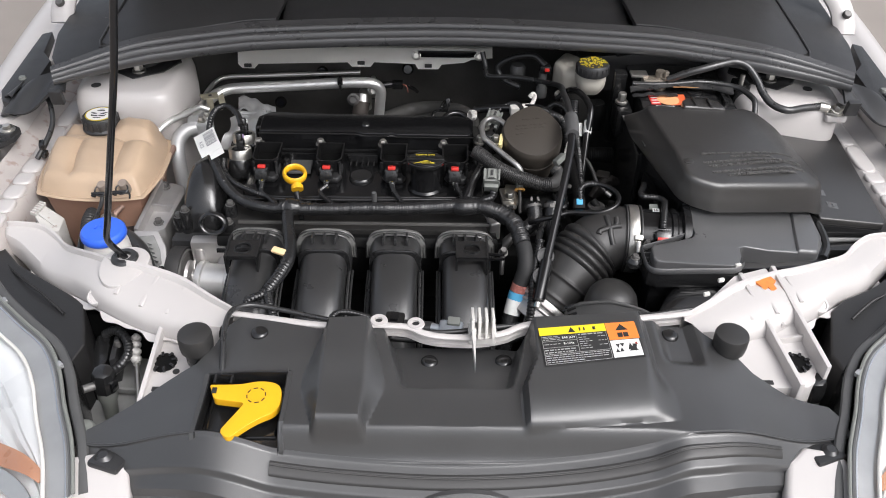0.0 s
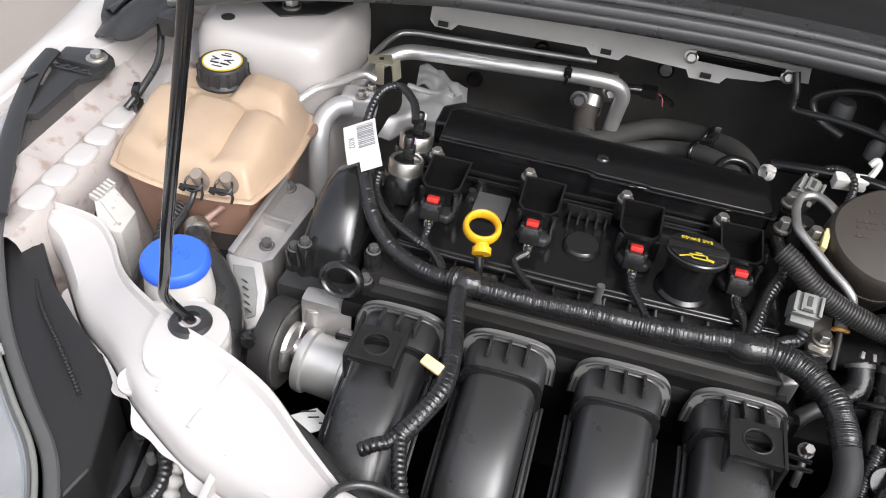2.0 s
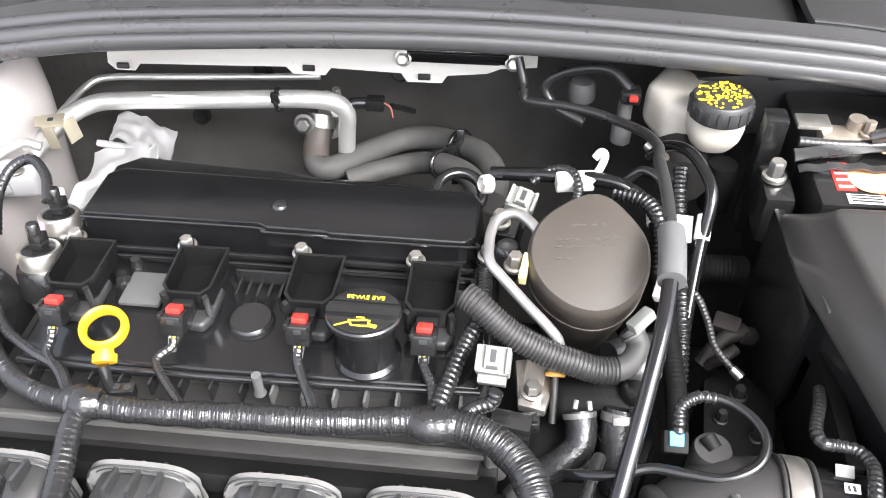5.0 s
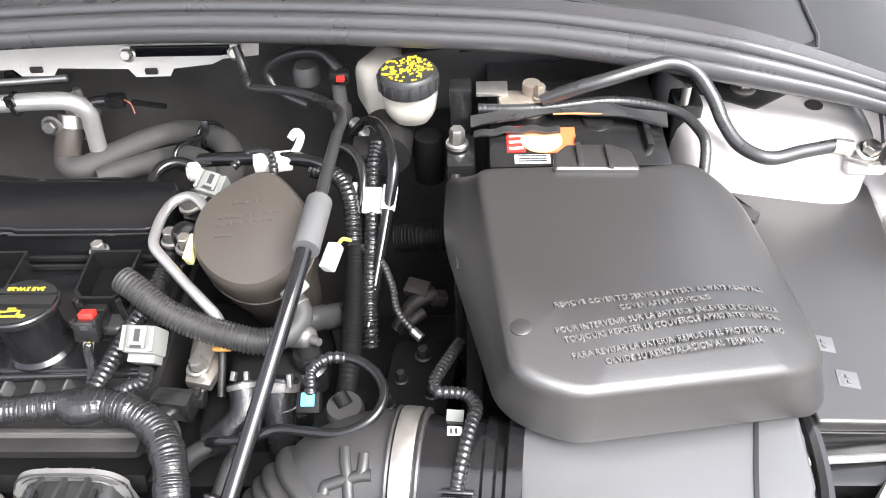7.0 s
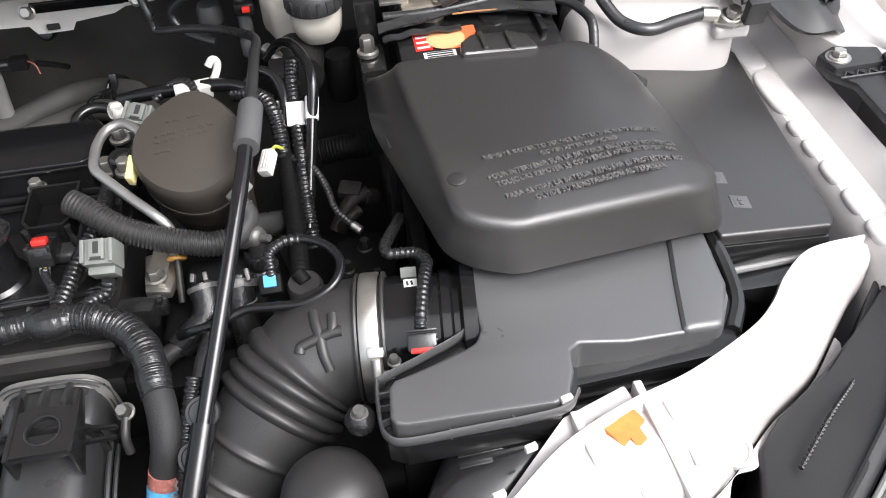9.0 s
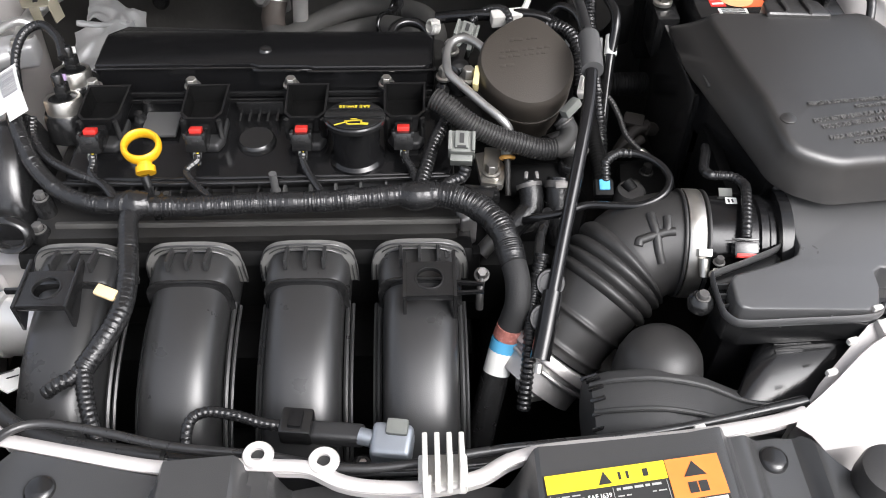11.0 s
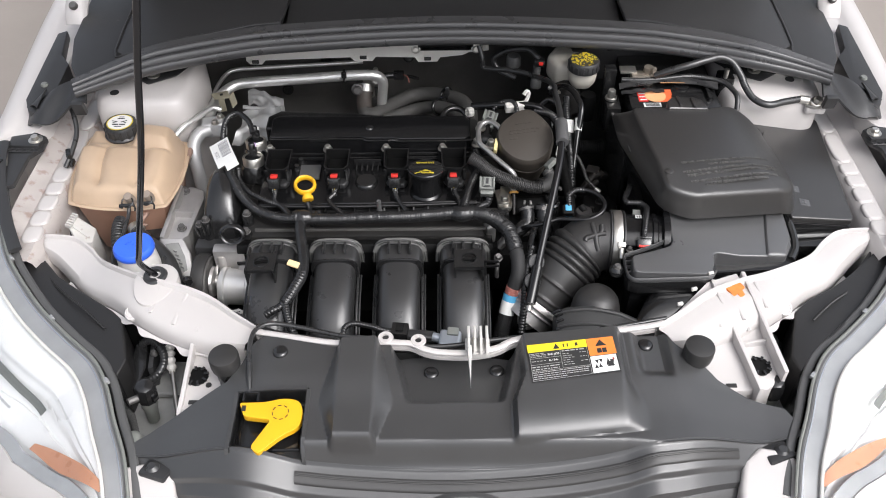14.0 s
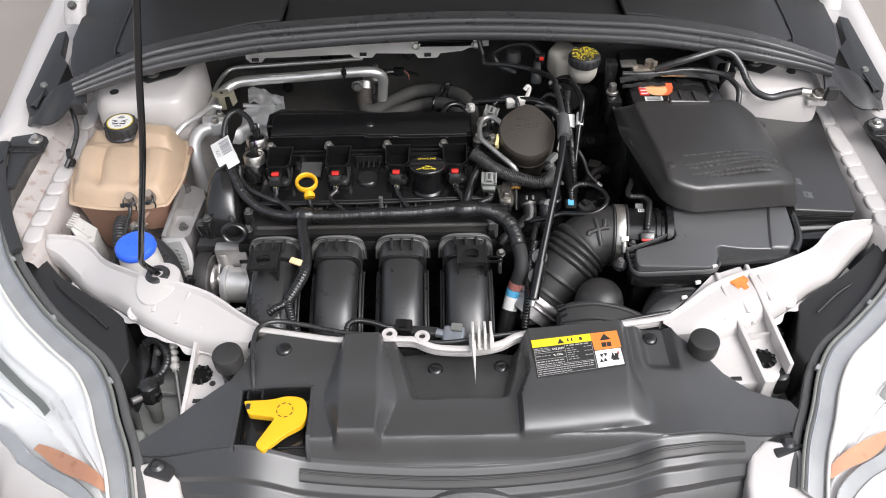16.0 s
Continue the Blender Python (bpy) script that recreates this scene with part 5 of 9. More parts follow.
# dipstick
dip = thing("dipstick", "yellow ring handle of the oil dipstick", "dipstick", (-0.088, -0.045, 0.86))
face = Vector((0.10, -0.22, 0.95)).normalized()
rm = aim((-0.0895, -0.026, 0.921), Vector((-0.0895, -0.026, 0.921)) + face)
part("ring", moved(ring((0, 0, 0), 0.0150, 0.0029, n=44, k=12), rm @ Matrix.Diagonal((1.0, 1.0, 2.1, 1))), YELLOW, dip)
part("neck", tube([(-0.0865, -0.0375, 0.9145), (-0.0845, -0.043, 0.911)], 0.0066, n=14), YELLOW, dip)
part("cuff", tube([(-0.0848, -0.0425, 0.911), (-0.0838, -0.0475, 0.908)], 0.0088, n=18), YELLOW, dip)
part("stick", tube([(-0.0855, -0.048, 0.906), (-0.083, -0.054, 0.892), (-0.080, -0.060, 0.870), (-0.080, -0.064, 0.84)], 0.0042, n=10), BLACK, dip)
part("guide", box(-0.073, -0.0545, 0.884, 0.018, 0.010, 0.012, 0.003, rot=(0, 0, 10)), BLACK, dip, "black clip")
for dx in (-0.004, 0.004):
    part("guide_hole", lathe([(0, 0), (0.0028, 0), (0.0028, 0.0005), (0, 0.0005)], (-0.073 + dx, -0.0545, 0.8902), n=12), INK, dip)

# timing cover with its lifting eye
tim = thing("timing_cover", "rounded satin black timing cover at the engine's end", "timing cover", (-0.22, -0.02, 0.7))
rings_t = []
for k in range(13):
    a = k / 12
    y = 0.045 - 0.118 * a
    top = 0.912 - 0.030 * (a - 0.25) ** 2 * 4 - 0.05 * step(0.8, 1.0, a)
    w = 0.033 - 0.008 * step(0.75, 1.0, a) - 0.006 * step(0.25, 0.0, a)
    rings_t.append([(-0.229 + w * math.copysign(abs(math.cos(t)) ** 0.6, math.cos(t)) * (1.25 if math.sin(t) < 0 else 1), y, 0.80 + (top - 0.80) * (max(0.0, math.sin(t)) ** 0.55) - 0.12 * max(0.0, -math.sin(t))) for t in [2 * math.pi * j / 28 for j in range(28)]])
part("cover", loft(rings_t), BLACK, tim)
part("flange", prism([(-0.262, 0.03), (-0.182, 0.03), (-0.170, -0.080), (-0.272, -0.080)], 0.78, 0.838, 0.006), BLACK_MATT, tim)
part("bearing_cap", box(-0.205, -0.096, 0.832, 0.060, 0.020, 0.045, 0.005), CAST, tim, "cast aluminium boss")
part("lifting_eye", moved(ring((0, 0, 0), 0.0150, 0.0036, n=40, k=12), aim((-0.199, -0.094, 0.880), (-0.201, -0.128, 0.893)) @ Matrix.Diagonal((1.15, 0.95, 1.8, 1))), BLACK, tim)
for x, y, z in ((-0.250, -0.055, 0.862), (-0.183, -0.052, 0.872), (-0.262, -0.052, 0.850), (-0.182, -0.078, 0.858)):
    bs = part("bolt_boss", lathe([(0, 0.012), (0.0075, 0.012), (0.009, 0.008), (0.009, -0.03), (0, -0.03)], (x, y, z), n=20), BLACK, tim)
    part("bolt", bolt_mesh((x, y, z + 0.011), 0.0048, 0.006), STEEL_DARK, bs)

# camshaft timing solenoids
for x, y, z in ((-0.189, 0.086, 0.916), (-0.187, 0.043, 0.914)):
    s = thing("timing_solenoid", "silver capped timing solenoid in a black socket", "solenoid", (x, y, 0.86), "timing solenoids")
    m = aim((x, y + 0.010, z - 0.045), (x, y + 0.010 + 0, z)) @ pose(0, 0, 0, 12)
    part("socket", moved(lathe([(0, 0), (0.0215, 0.0), (0.0215, 0.024), (0.0195, 0.028), (0, 0.028)], n=36), m), BLACK, s)
    part("can", moved(lathe([(0, 0.026), (0.0175, 0.026), (0.0178, 0.040), (0.0165, 0.0425), (0.0142, 0.0425), (0.0138, 0.040), (0, 0.040)], n=40), m), STEEL, s, "zinc plated can")
    part("lid", moved(lathe([(0, 0.039), (0.0135, 0.039), (0.0132, 0.0412), (0, 0.0418)], n=32), m), BLACK, s)
    p = part("plug", moved(box(-0.001, -0.002, 0.049, 0.011, 0.013, 0.014, 0.002), m), BLACK, s)
    part("collar", moved(lathe([(0, 0.055), (0.0055, 0.055), (0.0055, 0.064), (0.0045, 0.066), (0, 0.066)], n=16), m), BLACK, p)
    part("lock", moved(box(-0.003, -0.006, 0.060, 0.006, 0.004, 0.006, 0.001), m), mat("lilac_plastic", (0.45, 0.33, 0.55), 0.4, bump=0.02) if y < 0.06 else LABEL, p, "pale lock tab")

# wiring looms
def loom(name, pts, r, label, material=LOOM, ripple=0.06, pitch=0.0045, rough=0.03, n=12):
    return solo(name, tube(pts, r, n=n, ripple=ripple, pitch=pitch, rough=rough), material, label, "wiring")


CLOTH = mat("black_cloth_tape", (0.015, 0.015, 0.0155), 0.7, var=0.2, bump=0.3, fine=900)
MAIN = [(-0.226, 0.040, 0.918), (-0.212, 0.008, 0.908), (-0.192, -0.024, 0.897), (-0.165, -0.049, 0.889), (-0.130, -0.067, 0.890), (-0.091, -0.075, 0.894), (-0.040, -0.077, 0.895), (0.020, -0.075, 0.896), (0.070, -0.074, 0.896), (0.113, -0.070, 0.896), (0.158, -0.064, 0.896), (0.190, -0.070, 0.895), (0.213, -0.084, 0.893),
        (0.229, -0.108, 0.892), (0.237, -0.140, 0.883)]
harness = thing("wiring_harness", "thick taped black wiring harness across the engine", "wiring", (0.0, -0.07, 0.86))
part("trunk", tube(MAIN[:6], lambda s: 0.0070 + 0.0012 * s, n=14, ripple=0.022, pitch=0.0036, rough=0.055), LOOM, harness)
part("trunk", tube(MAIN[5:11], lambda s: 0.0088 + 0.0016 * s + 0.0004 * math.sin(s * 60), n=16, ripple=0.022, pitch=0.0036, rough=0.055), LOOM, harness)
part("trunk", tube(MAIN[10:], lambda s: 0.0118 + 0.0004 * math.sin(s * 30), n=18, ripple=0.022, pitch=0.0036, rough=0.055), LOOM, harness)
part("cloth_sleeve", tube([(0.236, -0.134, 0.885), (0.2395, -0.152, 0.876), (0.239, -0.166, 0.862), (0.235, -0.172, 0.848), (0.2315, -0.1765, 0.836)], 0.0110, n=16), CLOTH, harness, "charcoal cloth sleeve")
part("pink_tape", tube([(0.2335, -0.1745, 0.843), (0.2305, -0.178, 0.833)], 0.0116, n=16), mat("pinkish_clear_tape", (0.33, 0.13, 0.11), 0.25, var=0.5, scale=300, bump=0.1), harness, "pinkish tape band")
part("label_blue", tube([(0.2300, -0.179, 0.8315), (0.2275, -0.184, 0.8225)], 0.0118, n=18), CYAN, harness, "light blue label")
part("label_white", tube([(0.2275, -0.184, 0.8225), (0.222, -0.196, 0.803)], 0.0118, n=18), LABEL, harness, "white code label")
part("tail", tube([(0.2225, -0.195, 0.805), (0.214, -0.215, 0.775), (0.205, -0.235, 0.72)], 0.0125, n=14), LOOM, harness)
for a, b in (((-0.104, -0.066), (-0.078, -0.069)), ((0.143, -0.061), (0.172, -0.062))):
    part("tape_joint", tube([(a[0], a[1] - 0.006, 0.8945), ((a[0] + b[0]) / 2, (a[1] + b[1]) / 2 - 0.008, 0.8965), (b[0], b[1] - 0.005, 0.896)], lambda s: 0.0105 + 0.0025 * math.sin(math.pi * s), n=14, rough=0.12, step=0.002), LOOM, harness)
branch = part("branch", tube([(-0.090, -0.076, 0.894), (-0.093, -0.092, 0.894), (-0.088, -0.120, 0.890), (-0.081, -0.155, 0.889), (-0.080, -0.186, 0.886), (-0.090, -0.212, 0.880), (-0.101, -0.232, 0.874)], 0.0085, n=14, ripple=0.04, pitch=0.0046, rough=0.03), LOOM, harness)
part("branch", tube([(-0.101, -0.230, 0.875), (-0.108, -0.240, 0.874), (-0.117, -0.245, 0.873), (-0.127, -0.250, 0.868)], 0.0058, n=10, ripple=0.06, pitch=0.0045), LOOM, harness)
part("branch", tube([(-0.101, -0.230, 0.875), (-0.096, -0.250, 0.872), (-0.088, -0.272, 0.867), (-0.078, -0.292, 0.858)], 0.0062, n=10, ripple=0.08, pitch=0.0045), LOOM, harness)
part("cream_clip", box(-0.093, -0.172, 0.893, 0.020, 0.010, 0.005, 0.0022, rot=(15, 0, -25)), mat("cream_plastic", (0.78, 0.58, 0.32), 0.45, bump=0.03), harness, "cream cable clip")
for x0, pts in zip(COILS, ([(-0.141, -0.021, 0.896), (-0.140, -0.032, 0.893), (-0.124, -0.048, 0.890), (-0.115, -0.060, 0.887)], [(-0.046, -0.019, 0.897), (-0.055, -0.030, 0.893), (-0.042, -0.048, 0.891), (-0.024, -0.066, 0.890)],
                           [(0.051, -0.020, 0.897), (0.056, -0.032, 0.894), (0.066, -0.050, 0.892), (0.074, -0.065, 0.890)], [(0.146, -0.020, 0.898), (0.152, -0.032, 0.895), (0.155, -0.046, 0.893), (0.156, -0.060, 0.892)])):
    part("coil_lead", tube([(x0, -0.014, 0.900), *pts], 0.0036, n=8, ripple=0.06, pitch=0.004, rough=0.06), LOOM, harness)
part("sensor_lead", tube([(-0.206, 0.030, 0.910), (-0.203, 0.012, 0.902), (-0.184, -0.012, 0.896), (-0.155, -0.030, 0.893), (-0.128, -0.042, 0.890), (-0.114, -0.058, 0.887)], 0.0042, n=8, ripple=0.08, pitch=0.004), LOOM, harness)
part("riser", tube([(0.158, -0.058, 0.893), (0.165, -0.030, 0.897), (0.173, -0.002, 0.902), (0.184, 0.025, 0.908), (0.184, 0.052, 0.906), (0.183, 0.085, 0.900)], 0.0066, n=10, ripple=0.07, pitch=0.0045), LOOM, harness)
part("side_lead", tube([(0.172, -0.062, 0.894), (0.186, -0.052, 0.897), (0.197, -0.048, 0.900), (0.200, -0.044, 0.908)], 0.0056, n=10, ripple=0.06, pitch=0.0045), LOOM, harness)

# barcode tag on the loom
tag = thing("barcode_tag", "white barcode tag hanging on the wiring harness", "tag", (-0.23, 0.045, 0.90))
TA, TB, TC = Vector((-0.259, 0.073, 0.921)), Vector((-0.227, 0.077, 0.939)), Vector((-0.236, 0.023, 0.915))
tu, tv = TB - TA, TC - TA
tnrm = tu.cross(tv).normalized()
if tnrm.z < 0:
    tnrm = -tnrm


def tag_patch(name, u0, u1, v0, v1, h, material):
    return part(name, sheet(lambda u, v: TA + tu * (u0 + (u1 - u0) * u) + tv * (v0 + (v1 - v0) * v) + tnrm * (h + 0.0015 * math.sin(3 * (v0 + (v1 - v0) * v))), 4, 6, 0.0003), material, tag)


tag_patch("card", 0, 1, 0, 1, 0.0, LABEL)
tag_patch("fold", 0.35, 0.98, 0.98, 1.22, -0.001, LABEL)
rngb = random.Random(3)
FADED = mat("faded_grey_print", (0.30, 0.30, 0.31), 0.6, var=0.2, bump=0)
v0 = 0.10
while v0 < 0.68:
    w = rngb.choice((0.012, 0.02, 0.03))
    tag_patch("bar", 0.42, 0.92, v0, v0 + w, 0.0007, FADED)
    v0 += w + rngb.choice((0.014, 0.02, 0.028))
tm = Matrix((tv.normalized(), -tu.normalized(), tnrm)).transposed().to_4x4()
tm.translation = TA + tu * 0.22 + tv * 0.52 + tnrm * 0.0022
if tm.determinant() < 0:
    tm = tm @ Matrix.Diagonal((1, -1, 1, 1))
lettering("code", "K02", 0.0095, tm, FADED, tag, 0.0001)

# loop of loom over the rear solenoid
loom("sensor_loom", [(-0.240, 0.085, 0.900), (-0.243, 0.110, 0.922), (-0.237, 0.132, 0.936), (-0.220, 0.140, 0.941), (-0.201, 0.124, 0.938), (-0.193, 0.108, 0.934), (-0.190, 0.098, 0.930)], 0.0046, "corrugated black loom looping to a solenoid", ripple=0.05)

# intake manifold
RIM_PALE = mat("pale_grey_nylon", (0.127, 0.126, 0.120), 0.42, var=0.3, scale=60, bump=0.12, fine=1200)
man = thing("intake_manifold", "black moulded four-runner intake manifold", "intake manifold", (0.01, -0.2, 0.62))
RUN = (-0.134, -0.038, 0.0605, 0.1575)
# plenum and back plate coloured near-black for the shade below the runners
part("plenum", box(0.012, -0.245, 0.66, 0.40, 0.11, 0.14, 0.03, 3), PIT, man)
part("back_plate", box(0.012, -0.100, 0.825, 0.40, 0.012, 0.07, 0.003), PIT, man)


def holed_plate(cx, cy, z0, z1, sx, sy, r, n=32):
    """A flat plate with a round hole through it."""
    bm = bmesh.new()
    loops = []
    for z in (z0, z1):
        inner, outer = [], []
        for k in range(n):
            a = 2 * math.pi * (k + 0.5) / n
            c, s = math.cos(a), math.sin(a)
            f = min(sx / 2 / max(1e-6, abs(c)), sy / 2 / max(1e-6, abs(s)))
            inner.append(bm.verts.new((cx + r * c, cy + r * s, z)))
            outer.append(bm.verts.new((cx + f * c, cy + f * s, z)))
        loops.append((inner, outer))
    (i0, o0), (i1, o1) = loops
    for k in range(n):
        j = (k + 1) % n
        bm.faces.new((i1[k], o1[k], o1[j], i1[j]))
        bm.faces.new((i0[j], o0[j], o0[k], i0[k]))
        bm.faces.new((o0[k], o0[j], o1[j], o1[k]))
        bm.faces.new((i0[j], i0[k], i1[k], i1[j]))
    return bm


def super_ring(c, hw, hh, ax, n=28, p=0.55):
    """A rounded rectangle about c; ax is its height direction, x its width."""
    out = []
    for j in range(n):
        t = 2 * math.pi * j / n
        out.append(Vector((c[0], c[1], c[2])) + Vector((1, 0, 0)) * hw * math.copysign(abs(math.cos(t)) ** p, math.cos(t)) + ax * hh * math.copysign(abs(math.sin(t)) ** p, math.sin(t)))
    return out


for n_run, x in enumerate(RUN):
    spine = curve([(x, -0.122, 0.846), (x, -0.150, 0.846), (x, -0.185, 0.841), (x, -0.220, 0.829), (x, -0.250, 0.808), (x, -0.275, 0.775), (x, -0.288, 0.735), (x, -0.292, 0.68)], 5)
    rs = []
    for i, q in enumerate(spine):
        d = (spine[min(i + 1, len(spine) - 1)] - spine[max(0, i - 1)]).normalized()
        ax = Vector((1, 0, 0)).cross(d)
        if ax.z < 0 or (abs(ax.z) < 0.2 and ax.y > 0):
            ax = -ax
        rs.append(super_ring(q, 0.0315, 0.028, ax, 40, 0.66))
    runner = part("runner", loft(rs), RUNNER, man)
    # weld seams along both flanks
    for s in (-1, 1):
        for off, rr in ((0.0345, 0.0022), (0.0385, 0.0018)):
            part("seam", tube([(q.x + s * off, q.y + 0.002, q.z - 0.006 - (off - 0.0345)) for q in spine[4::4]], rr, n=6, res=3), RUNNER, runner)
    part("collar", loft([super_ring((x, y, 0.846), hw, hh, Vector((0, 0, 1)), 36, 0.5) for y, hw, hh in ((-0.108, 0.036, 0.031), (-0.140, 0.036, 0.031), (-0.146, 0.033, 0.029))]), RUNNER, runner)
    part("lip", loft([super_ring((x, y, 0.8465), hw, hh, Vector((0, 0, 1)), 36, 0.5) for y, hw, hh in ((-0.1455, 0.0335, 0.0295), (-0.1470, 0.0358, 0.0318), (-0.1492, 0.0360, 0.0320), (-0.1508, 0.0335, 0.0295))]), BLACK, runner)
    # flange arch with its fingers
    arch_o, arch_i = [], []
    for j in range(25):
        t = math.pi * j / 24
        arch_o.append((x + 0.0425 * math.copysign(abs(math.cos(t)) ** 0.55, math.cos(t)), 0.842 + 0.045 * math.sin(t) ** 0.6))
        arch_i.append((x + 0.0352 * math.copysign(abs(math.cos(t)) ** 0.55, math.cos(t)), 0.842 + 0.0375 * math.sin(t) ** 0.6))
    fl = bmesh.new()
    rows = []
    for y in (-0.1145, -0.119):
        rows.append(([fl.verts.new((a, y + (0.003 if b > 0.87 else 0), b)) for a, b in arch_o], [fl.verts.new((a, y + (0.003 if b > 0.87 else 0), b)) for a, b in arch_i]))
    (bo, bi), (fo, fi) = rows
    for j in range(24):
        fl.faces.new((bo[j], bo[j + 1], fo[j + 1], fo[j]))
        fl.faces.new((bi[j + 1], bi[j], fi[j], fi[j + 1]))
        fl.faces.new((fo[j], fo[j + 1], fi[j + 1], fi[j]))
        fl.faces.new((bo[j + 1], bo[j], bi[j], bi[j + 1]))
    part("flange", fl, RIM_PALE, runner, "grey flange rim")
    # dark groove and moulded edges of the rim
    for f, rr, mm in ((0.02, 0.0008, RUNNER), (0.5, 0.0006, INK), (0.98, 0.0008, RUNNER)):
        part("rim_line", tube([(a + f * (c - a), -0.1192 + (0.003 if b > 0.87 else 0), b + f * (d - b)) for (a, b), (c, d) in zip(arch_o, arch_i)][::2], rr, n=6, res=2), mm, runner)
    for dx in (-0.016, 0.0, 0.016):
        part("finger", box(x + dx, -0.123, 0.8805, 0.0028, 0.030, 0.010, 0.0006, rot=(-14, 0, 0)), RUNNER, runner)
    if n_run in (0, 3):
        bx, by, bz = (x - 0.008, -0.166, 0.893) if n_run == 0 else (x + 0.008, -0.160, 0.891)
        brk = part("mount_plate", holed_plate(bx, by, bz - 0.0035, bz, 0.040, 0.036, 0.0108), BLACK, runner)
        part("hole_ring", ring((bx, by, bz), 0.0114, 0.0010, n=28, k=8), BLACK, brk)
        for sx in (-1, 1):
            part("leg", prism([(bx + sx * 0.019, by - 0.021), (bx + sx * 0.022, by - 0.021), (bx + sx * 0.022, by + 0.03), (bx + sx * 0.019, by + 0.03)], lambda px, py: bz - 0.004 - 0.024 * step(by - 0.008, by - 0.02, py), bz + 0.0015, 0.0006), BLACK, brk)
        part("front_edge", box(bx, by - 0.0185, bz - 0.002, 0.038, 0.0022, 0.0065, 0.0006), BLACK, brk)
        if n_run == 3:
            for k in range(2):
                part("prong", box(bx + 0.032, by + 0.004 - k * 0.010, bz - 0.012, 0.026, 0.0024, 0.004, 0.0008, rot=(0, 0, -6 + 8 * k)), BLACK_GLOSS, brk)
        if n_run == 0:
            part("prong", box(bx - 0.028, by + 0.004, bz - 0.008, 0.018, 0.003, 0.006, 0.0008), BLACK, brk)
part("post", tube([(0.2085, -0.156, 0.845), (0.2085, -0.152, 0.858), (0.2105, -0.140, 0.868)], 0.0034, n=10), HOSE, man)
part("bolt", bolt_mesh((0.2105, -0.138, 0.868), 0.0046, 0.009, (0, -0.5, 1)), STEEL_DARK, man)
part("boss", lathe([(0, 0.010), (0.006, 0.010), (0.010, 0.006), (0.012, 0.0), (0.012, -0.03)], (0.112, -0.290, 0.815), n=24), BLACK, man)
part("boss_screw", bolt_mesh((0.112, -0.290, 0.824), 0.003, 0.003), STEEL, man)

# ---- coolant tank ----
NOZZLE = mat("brownish_grey_plastic", (0.22, 0.18, 0.15), 0.45, var=0.2, bump=0.05)
tank = thing("coolant_tank", "stained tan plastic coolant tank beside the strut tower", "coolant tank", (-0.41, 0.09, 0.76))
T_BL, T_BR, T_FR, T_FL = Vector((-0.508, 0.188)), Vector((-0.322, 0.165)), Vector((-0.322, -0.012)), Vector((-0.492, -0.004))


def tank_plan(u, v, grow=0.0):
    """u across, v from front to back, with rounded corners."""
    a, b = (u - 0.5) * 2, (v - 0.5) * 2
    k = 0.24
    a2, b2 = a * math.sqrt(1 - k * b * b), b * math.sqrt(1 - k * a * a)
    s, t = 0.5 + a2 * (0.5 + grow) * 1.035, 0.5 + b2 * (0.5 + grow) * 1.035
    p = T_FL.lerp(T_FR, s).lerp(T_BL.lerp(T_BR, s), t)
    return p.x, p.y


def tank_top(u, v):
    x, y = tank_plan(u, v)
    e = min(u, 1 - u, v, 1 - v)
    z = 0.862 + 0.036 * step(0.0, 0.13, e) ** 0.6 + 0.014 * v * step(0, 0.2, e)
    fore = 1 - step(0.56, 0.64, v)
    lobes = abs(math.sin(math.pi * (u * 2.75 + 0.12)))
    z -= 0.0085 * (1 - lobes) ** 2 * step(0.06, 0.2, e) * fore
    z -= 0.007 * math.exp(-((v - 0.61) / 0.03) ** 2) * step(0.05, 0.15, e)
    z -= 0.013 * step(0.60, 0.68, v) * (1 - step(0.52, 0.60, u)) * step(0.0, 0.1, e)
    z += 0.006 * step(0.64, 0.72, v) * step(0.58, 0.68, u) * step(0.0, 0.16, e)
    z -= 0.006 * (1 - step(0.2, 0.42, v)) * step(0.05, 0.12, e)
    return (x, y, z)


part("upper_shell", sheet(tank_top, 72, 60), TANK, tank)
part("seam", tube([(*tank_plan(0.5 + 0.5 * math.copysign(min(1, abs(math.cos(t)) * 1.42), math.cos(t)), 0.5 + 0.5 * math.copysign(min(1, abs(math.sin(t)) * 1.42), math.sin(t)), 0.012), 0.862) for t in [2 * math.pi * k / 64 for k in range(65)]], 0.0042, n=8, res=2, flat=0.45), TANK, tank)


def tank_wall(u, v):
    t = 2 * math.pi * u
    c, s = math.cos(t), math.sin(t)
    x, y = tank_plan(0.5 + 0.5 * math.copysign(min(1, abs(c) * 1.42), c), 0.5 + 0.5 * math.copysign(min(1, abs(s) * 1.42), s), -0.02 - 0.10 * v)
    return (x, y, 0.861 - 0.12 * v)


part("lower_shell", sheet(tank_wall, 64, 8), mat("stained_brown_polypropylene", (0.36, 0.21, 0.15), 0.4, var=0.3, scale=18, bump=0.05, fine=400), tank, "rust-stained lower half")
capb = part("filler_cap", lathe([(0, 0.0), (0.030, 0.0), (0.0305, 0.003), (0.0275, 0.006), (0.027, 0.021), (0.0255, 0.0235), (0, 0.0235)], (-0.428, 0.146, 0.896), n=48), BLACK_MATT, tank, "black ribbed filler cap")
for k in range(14):
    a = 2 * math.pi * k / 14
    part("rib", box(-0.428 + 0.0272 * math.cos(a), 0.146 + 0.0272 * math.sin(a), 0.9085, 0.003, 0.005, 0.016, 0.0008, rot=(0, 0, math.degrees(a))), BLACK_MATT, capb)
